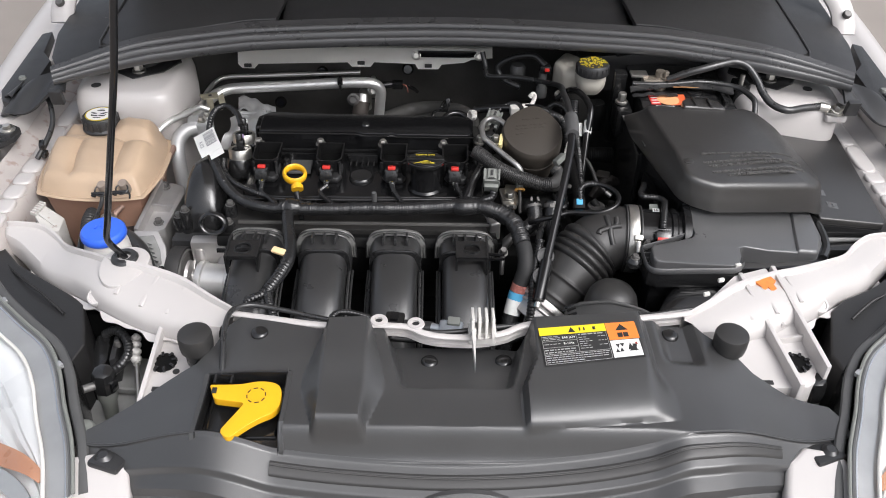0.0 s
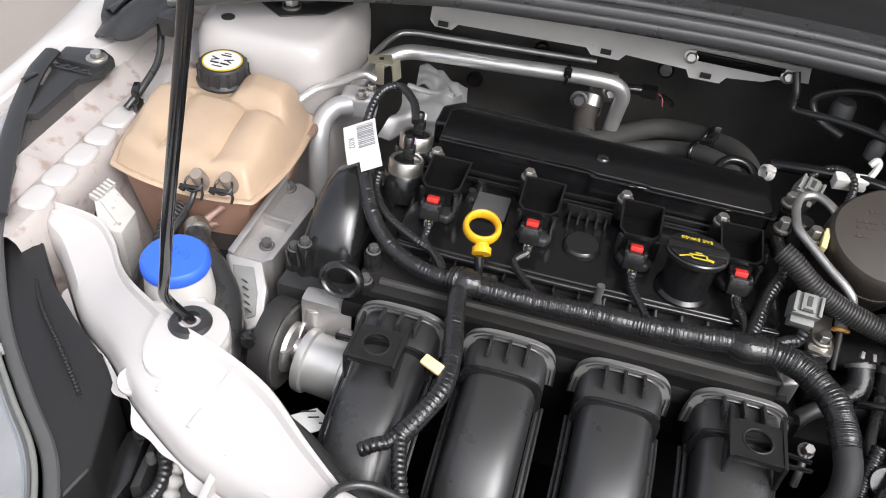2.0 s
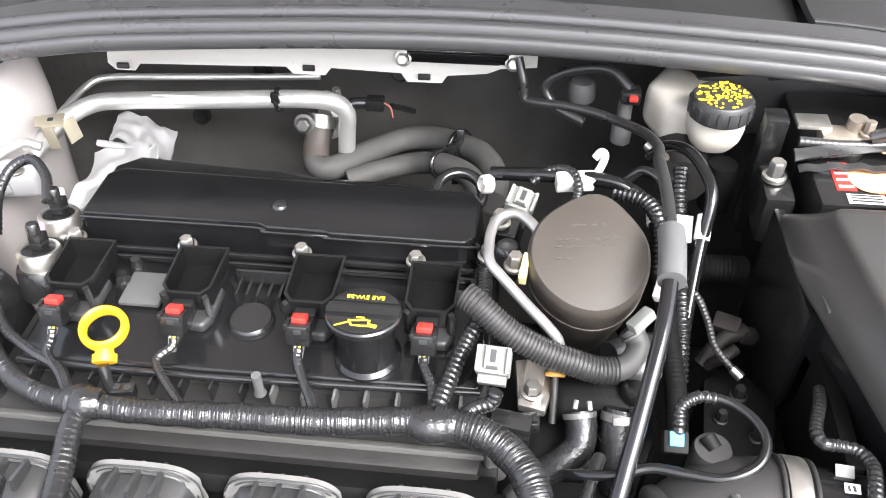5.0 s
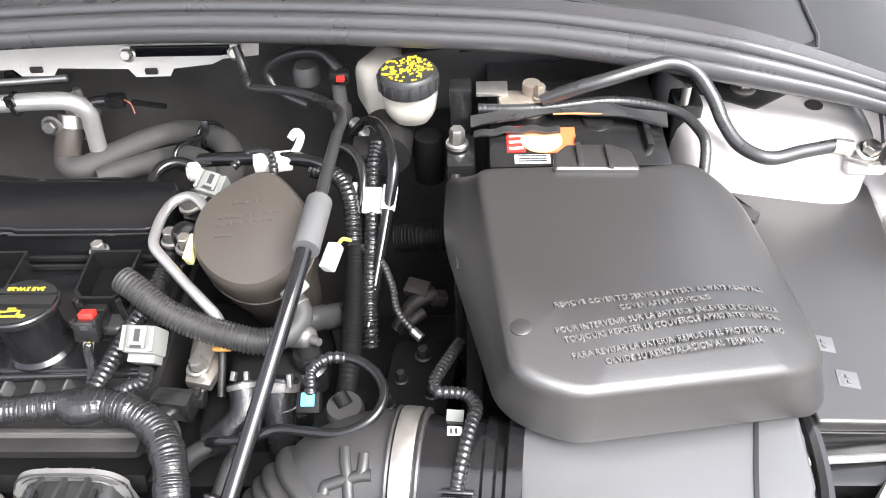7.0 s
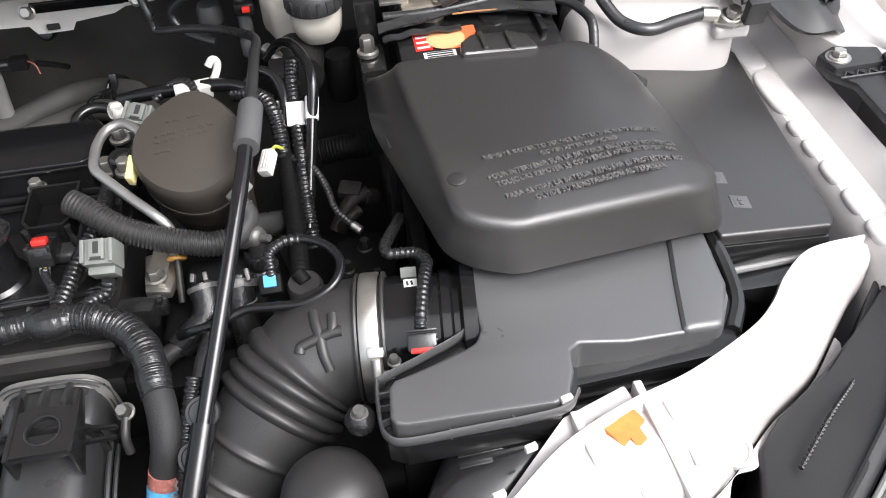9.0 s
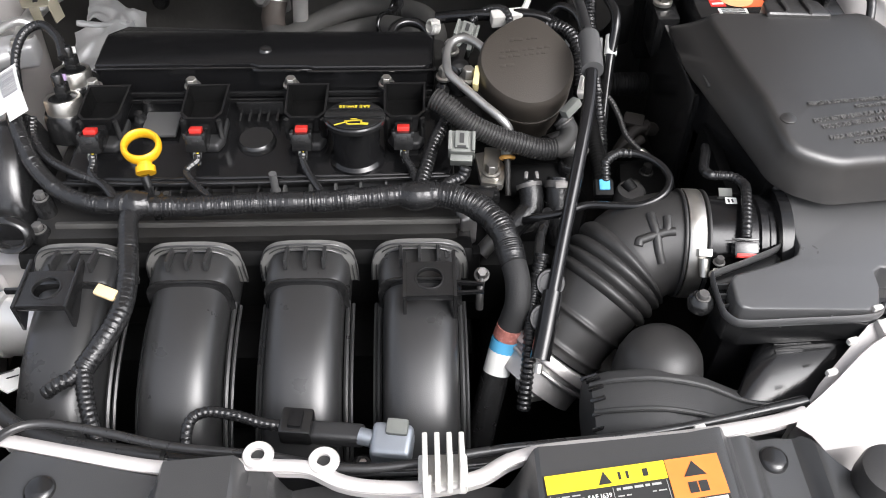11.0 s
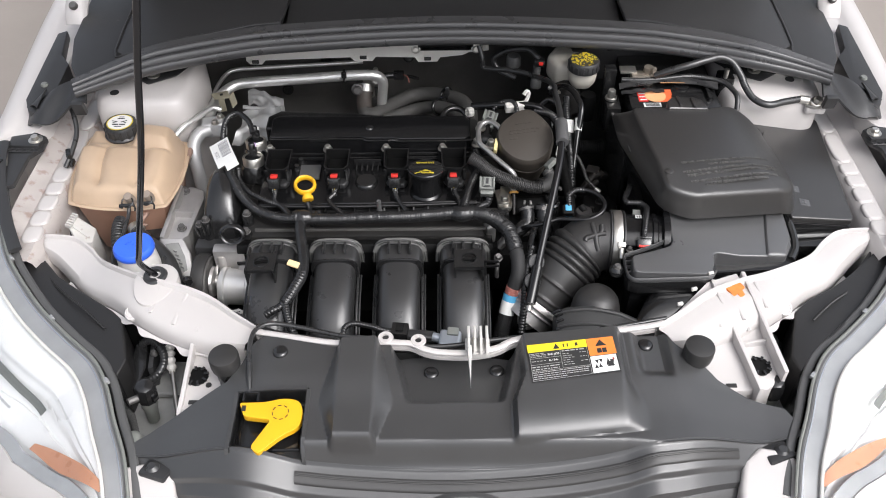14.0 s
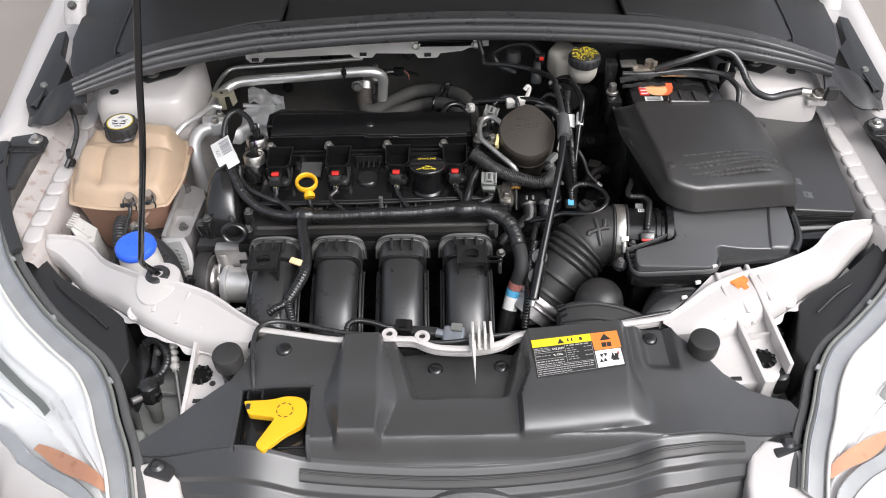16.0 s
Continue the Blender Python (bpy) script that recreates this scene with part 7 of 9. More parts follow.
# ---- things in the pits beside the radiator ----
for side in (-1, 1):
    g = (lambda x: x) if side < 0 else mx
    plug = thing("lamp_plug", "black lamp connector with a pale grey holder", "connector", (g(-0.277), -0.366, 0.78), "lamp connectors")
    pmx = aim((g(-0.279), -0.3655, 0.785), (g(-0.270), -0.3695, 0.872))
    part("holder", moved(lathe([(0, 0.0), (0.0085, 0.0), (0.0095, 0.030), (0.0115, 0.036), (0.0115, 0.054), (0, 0.054)], n=24), pmx), GREY_PLASTIC, plug, "pale grey holder")
    cap = part("cap", moved(lathe([(0, 0.052), (0.0135, 0.052), (0.0142, 0.056), (0.0138, 0.076), (0.0115, 0.082), (0.0085, 0.0835), (0, 0.084)], n=8), pmx), BLACK, plug)
    part("latch", moved(box(0.0, -0.0140, 0.064, 0.010, 0.004, 0.016, 0.001), pmx), BLACK_GLOSS, cap)
    part("stub", moved(tube([(-0.012, 0.004, 0.066), (-0.024, 0.010, 0.068)], 0.005, n=10), pmx), STEEL_DARK, plug)
    loom("lamp_loom", [(g(-0.312), -0.262, 0.822), (g(-0.296), -0.264, 0.832), (g(-0.279), -0.277, 0.832), (g(-0.270), -0.296, 0.828), (g(-0.274), -0.313, 0.822), (g(-0.289), -0.320, 0.812), (g(-0.305), -0.312, 0.80)], 0.0058, "corrugated black loom in the pit behind the lamp", RUBBER, ripple=0.06)
    bracket = thing("lamp_bracket", "black bracket in the pit beside the lamp", "bracket", (g(-0.305), -0.30, 0.75))
    part("wall", prism([(g(-0.322), -0.262), (g(-0.306), -0.256), (g(-0.297), -0.300), (g(-0.303), -0.338), (g(-0.320), -0.334)], 0.70, lambda x, y: 0.818 + 0.10 * (y + 0.30), 0.004), BLACK, bracket)
    part("blade", prism([(g(-0.298), -0.266), (g(-0.292), -0.264), (g(-0.285), -0.306), (g(-0.292), -0.310)], 0.74, 0.824, 0.0015), BLACK_MATT, bracket)
    part("rivet", lathe([(0, 0.004), (0.003, 0.004), (0.005, 0.0), (0.005, -0.004)], (g(-0.289), -0.282, 0.826), n=16), STEEL_DARK, bracket)
    splash = thing("pit_panel", "grey splash panel low beside the radiator", "panel", (g(-0.25), -0.33, 0.76))
    part("panel", sheet(lambda u, v: (g(-0.315 + 0.11 * u), -0.262 - 0.15 * v, 0.782 - 0.010 * v + 0.006 * math.sin(5 * v) - 0.008 * u), 16, 20, 0.004), FLANGE, splash)
    part("fold", box(g(-0.262), -0.330, 0.790, 0.055, 0.004, 0.008, 0.0015, rot=(0, 0, side * 4)), FLANGE, splash)
    # added panel: blocks the view under the arm, standing in for the gap's shade
    part("gap_blocker", box(g(-0.300), -0.232, 0.70, 0.19, 0.008, 0.27, 0.002), PIT, body, "added near-black panel closing the gap behind the lamp")
bel = thing("bellows", "pale ribbed bellows on a thin rod in the pit", "bellows", (-0.262, -0.30, 0.82))
part("sleeve", tube([(-0.269, -0.270, 0.826), (-0.2635, -0.2905, 0.824), (-0.257, -0.312, 0.820)], 0.0058, n=16, ripple=0.30, pitch=0.0112), DUSTY_PALE, bel)
part("tip", tube([(-0.270, -0.266, 0.8265), (-0.2695, -0.2705, 0.826)], 0.0030, n=10), DUSTY_PALE, bel)
part("rod", tube([(-0.257, -0.311, 0.820), (-0.250, -0.336, 0.814), (-0.242, -0.365, 0.806), (-0.237, -0.385, 0.80)], 0.0030, n=10), STEEL, bel, "thin steel rod")

# valve and unions where the pipe meets the heater hoses
union = thing("pipe_union", "bright steel pipe union with a service valve", "pipe fitting", (-0.02, 0.375, 0.84))
part("collar", tube([(-0.0235, 0.376, 0.842), (-0.025, 0.368, 0.830)], 0.0165, n=20), STEEL, union)
part("valve", lathe([(0, 0.022), (0.004, 0.022), (0.005, 0.018), (0.005, 0.008), (0.008, 0.006), (0.008, 0.0), (0, 0.0)], (-0.002, 0.366, 0.862), n=20), STEEL, union)
part("valve_stem", tube([(0.010, 0.352, 0.872), (0.022, 0.354, 0.874), (0.036, 0.356, 0.874)], 0.0065, n=12), BLACK, union, "black valve cap")
part("plug", box(0.043, 0.356, 0.874, 0.020, 0.015, 0.013, 0.002), BLACK, union)
part("wire", tube([(0.052, 0.355, 0.876), (0.060, 0.352, 0.872), (0.063, 0.348, 0.862)], 0.0009, n=6), mat("faded_red_wire", (0.25, 0.07, 0.05), 0.5, bump=0), union, "thin red wire")
part("nut", bolt_mesh((-0.040, 0.356, 0.842), 0.008, 0.008, (0, -1, 0.3)), STEEL_DARK, union)

# ---- round brown cover with its pipes ----
cov = thing("pump_cover", "round brown-black cap over a pump housing", "pump", (0.264, 0.04, 0.83))


COV_M = Matrix.Translation((0.2620, 0.064, 0.944)) @ Matrix.Rotation(radians(20), 4, "X") @ Matrix.Translation((-0.2635, -0.036, -0.958))


def lobe(t, r=0.0465):
    k = math.exp(-((t - 1.45) / 0.42) ** 2)
    low = math.exp(-((t - 4.95) / 0.7) ** 2)
    return r * (1 + 0.17 * k + 0.11 * low)


for name, rows, m in (("cap", ((0.0, 0.965), (0.5, 0.9645), (0.93, 0.9615), (0.985, 0.9575), (1.0, 0.951), (1.0, 0.935), (0.985, 0.931)), BROWN), ("body", ((0.93, 0.9325), (0.93, 0.905), (0.90, 0.895), (0.78, 0.870), (0.70, 0.82)), BROWN)):
    rg = []
    for k, z in rows:
        rg.append([(0.2635 + max(k, 0.004) * lobe(t) * math.cos(t), 0.036 + max(k, 0.004) * lobe(t) * math.sin(t), z) for t in [2 * math.pi * j / 56 for j in range(56)]])
    part(name, moved(loft(rg), COV_M), m, cov)
part("step_ring", moved(loft([[(0.2635 + k * lobe(t) * math.cos(t), 0.036 + k * lobe(t) * math.sin(t), z) for t in [2 * math.pi * j / 56 for j in range(56)]] for k, z in ((0.95, 0.9305), (1.0, 0.930), (1.0, 0.926), (0.95, 0.925))]), COV_M), BROWN, cov)
rngc = random.Random(8)
for row, (y, x0, x1) in enumerate(((0.058, 0.250, 0.275), (0.046, 0.240, 0.290), (0.040, 0.240, 0.285), (0.030, 0.240, 0.255))):
    x = x0
    while x < x1:
        w = rngc.uniform(0.003, 0.008)
        part("raised_mark", moved(box(x, y + 0.12 * (x - 0.26), 0.9648, w, 0.003, 0.0008, 0.0002), COV_M), BROWN, cov)
        x += w + 0.002
part("boss", lathe([(0, 0.010), (0.006, 0.010), (0.008, 0.005), (0.010, -0.02)], (0.306, 0.000, 0.880), n=20), BLOCK, cov, "cast aluminium boss")
part("fitting", moved(lathe([(0, 0.012), (0.003, 0.012), (0.004, 0.004), (0.007, 0.003), (0.009, 0.0), (0.012, -0.015)], n=20), aim((0.308, 0.000, 0.890), (0.345, -0.025, 0.900))), STEEL_DARK, cov, "steel fitting")
part("pale_plug", box(0.3005, 0.0165, 0.926, 0.010, 0.021, 0.009, 0.002, rot=(18, -20, -52)), GREY_PLASTIC, cov, "pale plug")
DULL_LINE = mat("dull_bare_steel", (0.40, 0.395, 0.385), 0.38, metal=0.8, var=0.15, scale=60, bump=0.08, fine=500)
solo("steel_line", tube([(0.228, 0.074, 0.940), (0.220, 0.090, 0.945), (0.206, 0.103, 0.946), (0.193, 0.100, 0.944), (0.187, 0.085, 0.943), (0.186, 0.066, 0.942), (0.188, 0.051, 0.941), (0.197, 0.040, 0.938), (0.216, 0.022, 0.930), (0.234, 0.006, 0.923), (0.242, 0.001, 0.914), (0.2435, 0.000, 0.900), (0.242, 0.001, 0.885)], 0.0042, n=12), DULL_LINE, "bent bare steel line beside the brown cap", "pipe")
solo("yellow_tab", box(0.2145, 0.0555, 0.932, 0.0055, 0.022, 0.012, 0.001, rot=(20, 0, -10)), mat("pale_yellow_plastic", (0.72, 0.62, 0.30), 0.5), "pale yellow tab beside the brown cap", "tab")
for x, y, z in ((0.207, 0.064, 0.925), (0.192, 0.125, 0.915), (0.185, 0.088, 0.910)):
    solo("hex_bolt", bolt_mesh((x, y, z), 0.0062, 0.010), STEEL, "zinc plated bolt on the engine", "bolt", "engine bolts")
SMOOTH_HOSE = mat("grey_black_rubber_hose", (0.042, 0.0415, 0.0405), 0.5, spec=0.45, var=0.15, scale=40, bump=0.1, fine=700)
hose_c = thing("corrugated_hose", "corrugated black hose round the brown cap", "hose", (0.25, 0.0, 0.88))
part("hose", tube([(0.172, 0.018, 0.938), (0.184, 0.011, 0.934), (0.206, -0.001, 0.922), (0.232, -0.007, 0.911), (0.258, -0.011, 0.904), (0.272, -0.0115, 0.900), (0.285, -0.009, 0.898)], 0.0100, n=16, ripple=0.08, pitch=0.0030), HOSE, hose_c)
part("smooth_end", tube([(0.276, -0.011, 0.8995), (0.286, -0.008, 0.898), (0.296, 0.001, 0.897), (0.302, 0.013, 0.899), (0.2995, 0.021, 0.903), (0.294, 0.025, 0.907)], 0.0088, n=16), SMOOTH_HOSE, hose_c, "smooth grey-black rubber end")
part("clip", ring((0.2985, 0.0215, 0.9035), 0.0088, 0.0013, normal=(-0.55, 0.6, 0.55)), STEEL_DARK, hose_c, "steel spring clip")
part("slit", tube([(0.184, 0.0135, 0.9435), (0.206, 0.0015, 0.9315), (0.232, -0.0045, 0.9205), (0.258, -0.0085, 0.9135)], 0.0013, n=6, ripple=0.5, pitch=0.003), INK, hose_c, "dark open slit")
solo("hose_end", tube([(0.285, 0.030, 0.868), (0.305, 0.045, 0.862), (0.330, 0.070, 0.84)], 0.011, n=14), RUBBER, "smooth black hose end beside the pump", "hose")

# grey connectors
def connector(x, y, z, rot, label):
    c = thing("connector", label, "connector", (x, y, z - 0.015), "grey connectors")
    m = pose(x, y, z, *rot)
    part("housing", moved(box(0, 0, 0, 0.024, 0.020, 0.024, 0.002), m), GREY_PLASTIC, c)
    part("latch", moved(box(0, 0.001, 0.0135, 0.012, 0.016, 0.004, 0.001), m), GREY_PLASTIC, c)
    part("slot", moved(box(0, 0.002, 0.0158, 0.004, 0.009, 0.0006, 0), m), INK, c)
    part("slot", moved(box(0, -0.006, 0.0158, 0.008, 0.002, 0.0006, 0), m), INK, c)
    for s in (-1, 1):
        part("rail", moved(box(s * 0.0105, 0, 0.0135, 0.003, 0.018, 0.004, 0.0008), m), GREY_PLASTIC, c)
    part("skirt", moved(box(0, -0.012, -0.004, 0.020, 0.008, 0.016, 0.001), m), GREY_PLASTIC, c)
    return c


connector(0.197, -0.026, 0.918, (32, 0, -4), "light grey sensor connector at the valve cover's end")
connector(0.208, 0.148, 0.918, (25, 12, -14), "light grey connector behind the steel line")
solo("relay_block", box(0.199, 0.135, 0.900, 0.022, 0.03, 0.03, 0.004, rot=(20, 0, -14)), BLACK, "black base under the rear grey connector", "bracket")
solo("black_cap", lathe([(0, 0.012), (0.008, 0.012), (0.0105, 0.009), (0.011, 0.0), (0.011, -0.02)], (0.200, 0.083, 0.918), n=24), BLACK, "small black cap inside the steel line's bend", "cap")
egr = thing("sensor_bracket", "zinc sensor bracket with bolts below the connector", "bracket", (0.225, -0.02, 0.82))
part("plate", prism([(0.212, 0.012), (0.232, 0.016), (0.242, -0.010), (0.236, -0.034), (0.216, -0.030)], 0.868, 0.876, 0.002), STEEL, egr)
part("foot", box(0.227, -0.008, 0.880, 0.016, 0.038, 0.004, 0.001, rot=(6, 0, -8)), STEEL, egr)
part("bolt", bolt_mesh((0.226, -0.022, 0.881), 0.006, 0.008), STEEL, egr)
part("nut", bolt_mesh((0.218, -0.042, 0.866), 0.004, 0.006), STEEL_DARK, egr)
part("rod", tube([(0.242, -0.006, 0.886), (0.2422, -0.018, 0.876), (0.242, -0.034, 0.862)], 0.0030, n=10), BLOCK, egr, "grimy grey rod")
part("rod_sleeve", tube([(0.2415, 0.001, 0.893), (0.2418, -0.005, 0.887)], 0.0058, n=14), GREY_PLASTIC, egr, "pale sleeve")
part("amber_sensor", ring((0.242, -0.0065, 0.8855), 0.0060, 0.0021, normal=(0.0, -0.75, -0.65)), mat("amber_plastic", (0.42, 0.22, 0.05), 0.4), egr, "amber ring")
part("black_box", box(0.212, -0.048, 0.872, 0.030, 0.016, 0.022, 0.003, rot=(0, 0, -8)), BLACK, egr)
jun = thing("coolant_outlet", "black coolant outlet with hoses beside the head", "pipe", (0.27, -0.05, 0.8))
part("outlet", tube([(0.2605, -0.031, 0.876), (0.2630, -0.041, 0.868), (0.2610, -0.052, 0.860), (0.251, -0.060, 0.854), (0.238, -0.066, 0.846)], 0.0115, n=18), LOOM, jun, "bent black rubber hose")
part("elbow", tube([(0.2905, -0.028, 0.878), (0.2885, -0.040, 0.866), (0.2890, -0.052, 0.850), (0.292, -0.063, 0.828)], 0.0125, n=20), LOOM, jun, "short black rubber hose")
part("band", tube([(0.2902, -0.030, 0.8755), (0.2895, -0.0345, 0.8712)], 0.0138, n=24), STEEL_DARK, jun, "dull steel band clamp")
part("band_tail", box(0.2985, -0.036, 0.884, 0.0035, 0.010, 0.014, 0.001, rot=(40, 0, 8)), STEEL_DARK, jun)
part("band_lug", box(0.2895, -0.0415, 0.8815, 0.012, 0.006, 0.004, 0.001, rot=(40, 0, 4)), STEEL_DARK, jun)
part("print_line", ring((0.2887, -0.0425, 0.862), 0.0124, 0.0007, normal=(0.0, -0.5, -0.85)), GREY_PLASTIC, jun, "pale printed line")
part("spring_clip", tube([(0.2607, -0.032, 0.8752), (0.2614, -0.035, 0.8728)], 0.0124, n=22), STEEL_DARK, jun, "dull spring clip")
for dx in (-0.005, 0.0045):
    part("clip_ear", box(0.262 + dx, -0.035, 0.888, 0.0035, 0.007, 0.006, 0.0008, rot=(30, 0, 10 * dx / 0.005)), STEEL_DARK, jun)
part("manifold", box(0.276, -0.004, 0.850, 0.068, 0.034, 0.030, 0.010, 3, rot=(20, 0, 4)), PIT, jun)
part("side_hose", tube([(0.275, -0.066, 0.872), (0.269, -0.086, 0.876), (0.263, -0.108, 0.874), (0.2595, -0.132, 0.868), (0.258, -0.16, 0.856)], 0.0045, n=12), RUBBER, jun, "thin black hose")
part("base", box(0.252, -0.035, 0.828, 0.06, 0.05, 0.04, 0.012, 3), PIT, jun)

# white clip, pipes and looms behind the pump
clip = thing("hose_clip", "bright white plastic hose clip behind the pump", "clip", (0.27, 0.2, 0.9))
part("bar", box(0.254, 0.184, 0.918, 0.034, 0.013, 0.015, 0.002, rot=(12, 0, 10)), MILK, clip)
part("hook", tube([(0.268, 0.186, 0.918), (0.276, 0.196, 0.926), (0.279, 0.202, 0.934), (0.275, 0.202, 0.938), (0.270, 0.199, 0.933)], 0.0036, n=8), MILK, clip)
solo("vacuum_pipe", tube([(0.180, 0.205, 0.905), (0.21, 0.195, 0.914), (0.245, 0.190, 0.918), (0.29, 0.182, 0.920), (0.325, 0.170, 0.905)], 0.0065, n=12), BLACK_GLOSS, "glossy black vacuum pipe behind the pump", "pipe")
solo("quick_joint", merge(lathe([(0.0065, 0), (0.0088, 0.002), (0.0088, 0.009), (0.0065, 0.011), (0.0065, 0)], n=24, m=aim((0.180, 0.196, 0.900), (0.168, 0.188, 0.904))), box(0.178, 0.190, 0.908, 0.010, 0.007, 0.004, 0.001)), MILK, "white quick-release joint on the vacuum pipe", "joint")
loom("rear_loom", [(0.216, 0.186, 0.912), (0.232, 0.194, 0.921), (0.250, 0.188, 0.926), (0.257, 0.172, 0.919), (0.252, 0.156, 0.905)], 0.0042, "corrugated black loom arching behind the cap", ripple=0.09)
loom("rear_loom", [(0.290, 0.18, 0.912), (0.315, 0.165, 0.915), (0.328, 0.140, 0.905), (0.330, 0.11, 0.87)], 0.007, "corrugated black loom running down behind the pump", ripple=0.1)
loom("side_loom", [(0.347, 0.205, 0.922), (0.345, 0.185, 0.914), (0.345, 0.158, 0.900), (0.346, 0.12, 0.884), (0.346, 0.07, 0.860), (0.347, 0.04, 0.83)], 0.0068, "corrugated black loom on the gearbox side", ripple=0.1)
loom("side_loom", [(0.338, 0.112, 0.880), (0.347, 0.103, 0.880), (0.358, 0.092, 0.877), (0.366, 0.075, 0.868), (0.371, 0.055, 0.860), (0.384, 0.040, 0.852)], 0.0030, "thin corrugated black lead over the gearbox", HOSE, ripple=0.1, pitch=0.0035, n=8)
solo("lead_tip", tube([(0.384, 0.040, 0.852), (0.391, 0.034, 0.849)], 0.0042, n=10), STEEL, "bright steel tip of a thin lead", "lead")
loom("taped_loom", [(0.328, 0.178, 0.893), (0.330, 0.160, 0.888), (0.331, 0.125, 0.878), (0.3325, 0.085, 0.868), (0.335, 0.040, 0.862), (0.336, 0.0, 0.858), (0.335, -0.03, 0.85)], 0.0085, "black cloth-taped loom running back over the gearbox", PIT, ripple=0.02)
solo("arched_pipe", tube([(0.322, 0.235, 0.912), (0.336, 0.228, 0.930), (0.350, 0.205, 0.942), (0.362, 0.176, 0.940), (0.366, 0.155, 0.930), (0.3595, 0.128, 0.900), (0.352, 0.09, 0.872), (0.345, 0.05, 0.845)], 0.0052, n=12), BLACK_GLOSS, "glossy black arched pipe", "pipe")
solo("arched_pipe", tube([(0.300, 0.205, 0.905), (0.315, 0.205, 0.918), (0.330, 0.190, 0.918), (0.336, 0.172, 0.908), (0.334, 0.150, 0.893)], 0.0048, n=12), BLACK, "matt black arched pipe beside the foam sleeve", "pipe")
solo("lead_label", box(0.346, 0.147, 0.903, 0.017, 0.024, 0.003, 0.001, rot=(32, 0, -4)), LABEL, "white label wrapped on the leads", "label", "lead labels")
solo("lead_label", tube([(0.3602, 0.133, 0.9035), (0.3632, 0.150, 0.9165)], 0.0066, n=16), LABEL, "white band wrapped on the arched pipe", "label", "lead labels")
solo("lead_label", tube([(0.3290, 0.166, 0.890), (0.3285, 0.176, 0.8935)], 0.0098, n=16), LABEL, "white band wrapped on the taped loom", "label", "lead labels")
plug_w = thing("white_plug", "white connector with yellow wires beside the foam sleeve", "connector", (0.322, 0.062, 0.91))
part("housing", box(0.3215, 0.062, 0.916, 0.011, 0.023, 0.010, 0.002, rot=(20, -15, -22)), MILK, plug_w)
for k in range(4):
    part("ridge", box(0.3185 + 0.002 * k, 0.060 - 0.0008 * k, 0.9225 - 0.0004 * k, 0.0008, 0.016, 0.0012, 0.0002, rot=(20, -15, -22)), MILK, plug_w)
part("wire", tube([(0.3255, 0.073, 0.918), (0.328, 0.083, 0.916), (0.333, 0.090, 0.908)], 0.0016, n=6), mat("yellow_green_wire", (0.55, 0.60, 0.10), 0.4, bump=0), plug_w, "yellow-green wire")
solo("bulkhead_line", tube([(0.196, 0.336, 0.950), (0.202, 0.326, 0.930), (0.205, 0.322, 0.912), (0.220, 0.312, 0.914), (0.243, 0.300, 0.920), (0.270, 0.282, 0.926), (0.293, 0.260, 0.932), (0.310, 0.232, 0.942), (0.3175, 0.208, 0.951), (0.3205, 0.185, 0.958), (0.3190, 0.165, 0.960)], 0.0045, n=10), RUBBER, "thin black line crossing the bulkhead", "pipe")

FOAM = mat("grey_foam_rubber", (0.085, 0.085, 0.086), 0.6, var=0.1, bump=0.2)
# long shiny tube with its foam sleeve
line = thing("evaporation_line", "long shiny black tube with a grey foam sleeve", "pipe", (0.29, -0.05, 0.85))
part("upper", tube([(0.3190, 0.170, 0.959), (0.3195, 0.12, 0.967), (0.3185, 0.07, 0.970), (0.314, 0.02, 0.968)], 0.0050, n=12), RUBBER, line)
part("tube", tube([(0.314, 0.015, 0.968), (0.308, -0.020, 0.956), (0.296, -0.066, 0.932), (0.280, -0.122, 0.900), (0.266, -0.172, 0.872), (0.2545, -0.213, 0.848)], 0.0058, n=14), ROD, line)
part("foam_sleeve", tube([(0.3185, 0.066, 0.970), (0.3175, 0.045, 0.9705), (0.3150, 0.016, 0.968)], 0.0100, n=20), FOAM, line, "grey foam sleeve")
part("lower_sleeve", tube([(0.268, -0.165, 0.876), (0.260, -0.194, 0.860), (0.2545, -0.213, 0.848)], 0.0085, n=14), BLACK_GLOSS, line)
for p in ((0.2670, -0.155, 0.876), (0.2600, -0.181, 0.862)):
    part("clip_disc", moved(lathe([(0, -0.003), (0.0115, -0.003), (0.0125, 0.0), (0.0115, 0.003), (0.0095, 0.003), (0.009, 0.0015), (0, 0.0015)], n=28), aim(p, (p[0] - 0.05, p[1] - 0.5, p[2] + 0.55))), RUBBER, line)
part("tip", tube([(0.2535, -0.216, 0.846), (0.252, -0.222, 0.842)], 0.004, n=10), STEEL, line)
loom("throttle_loom", [(0.262, -0.130, 0.885), (0.252, -0.165, 0.860), (0.248, -0.20, 0.835), (0.243, -0.23, 0.80)], 0.006, "corrugated black loom beside the tube", ripple=0.1)

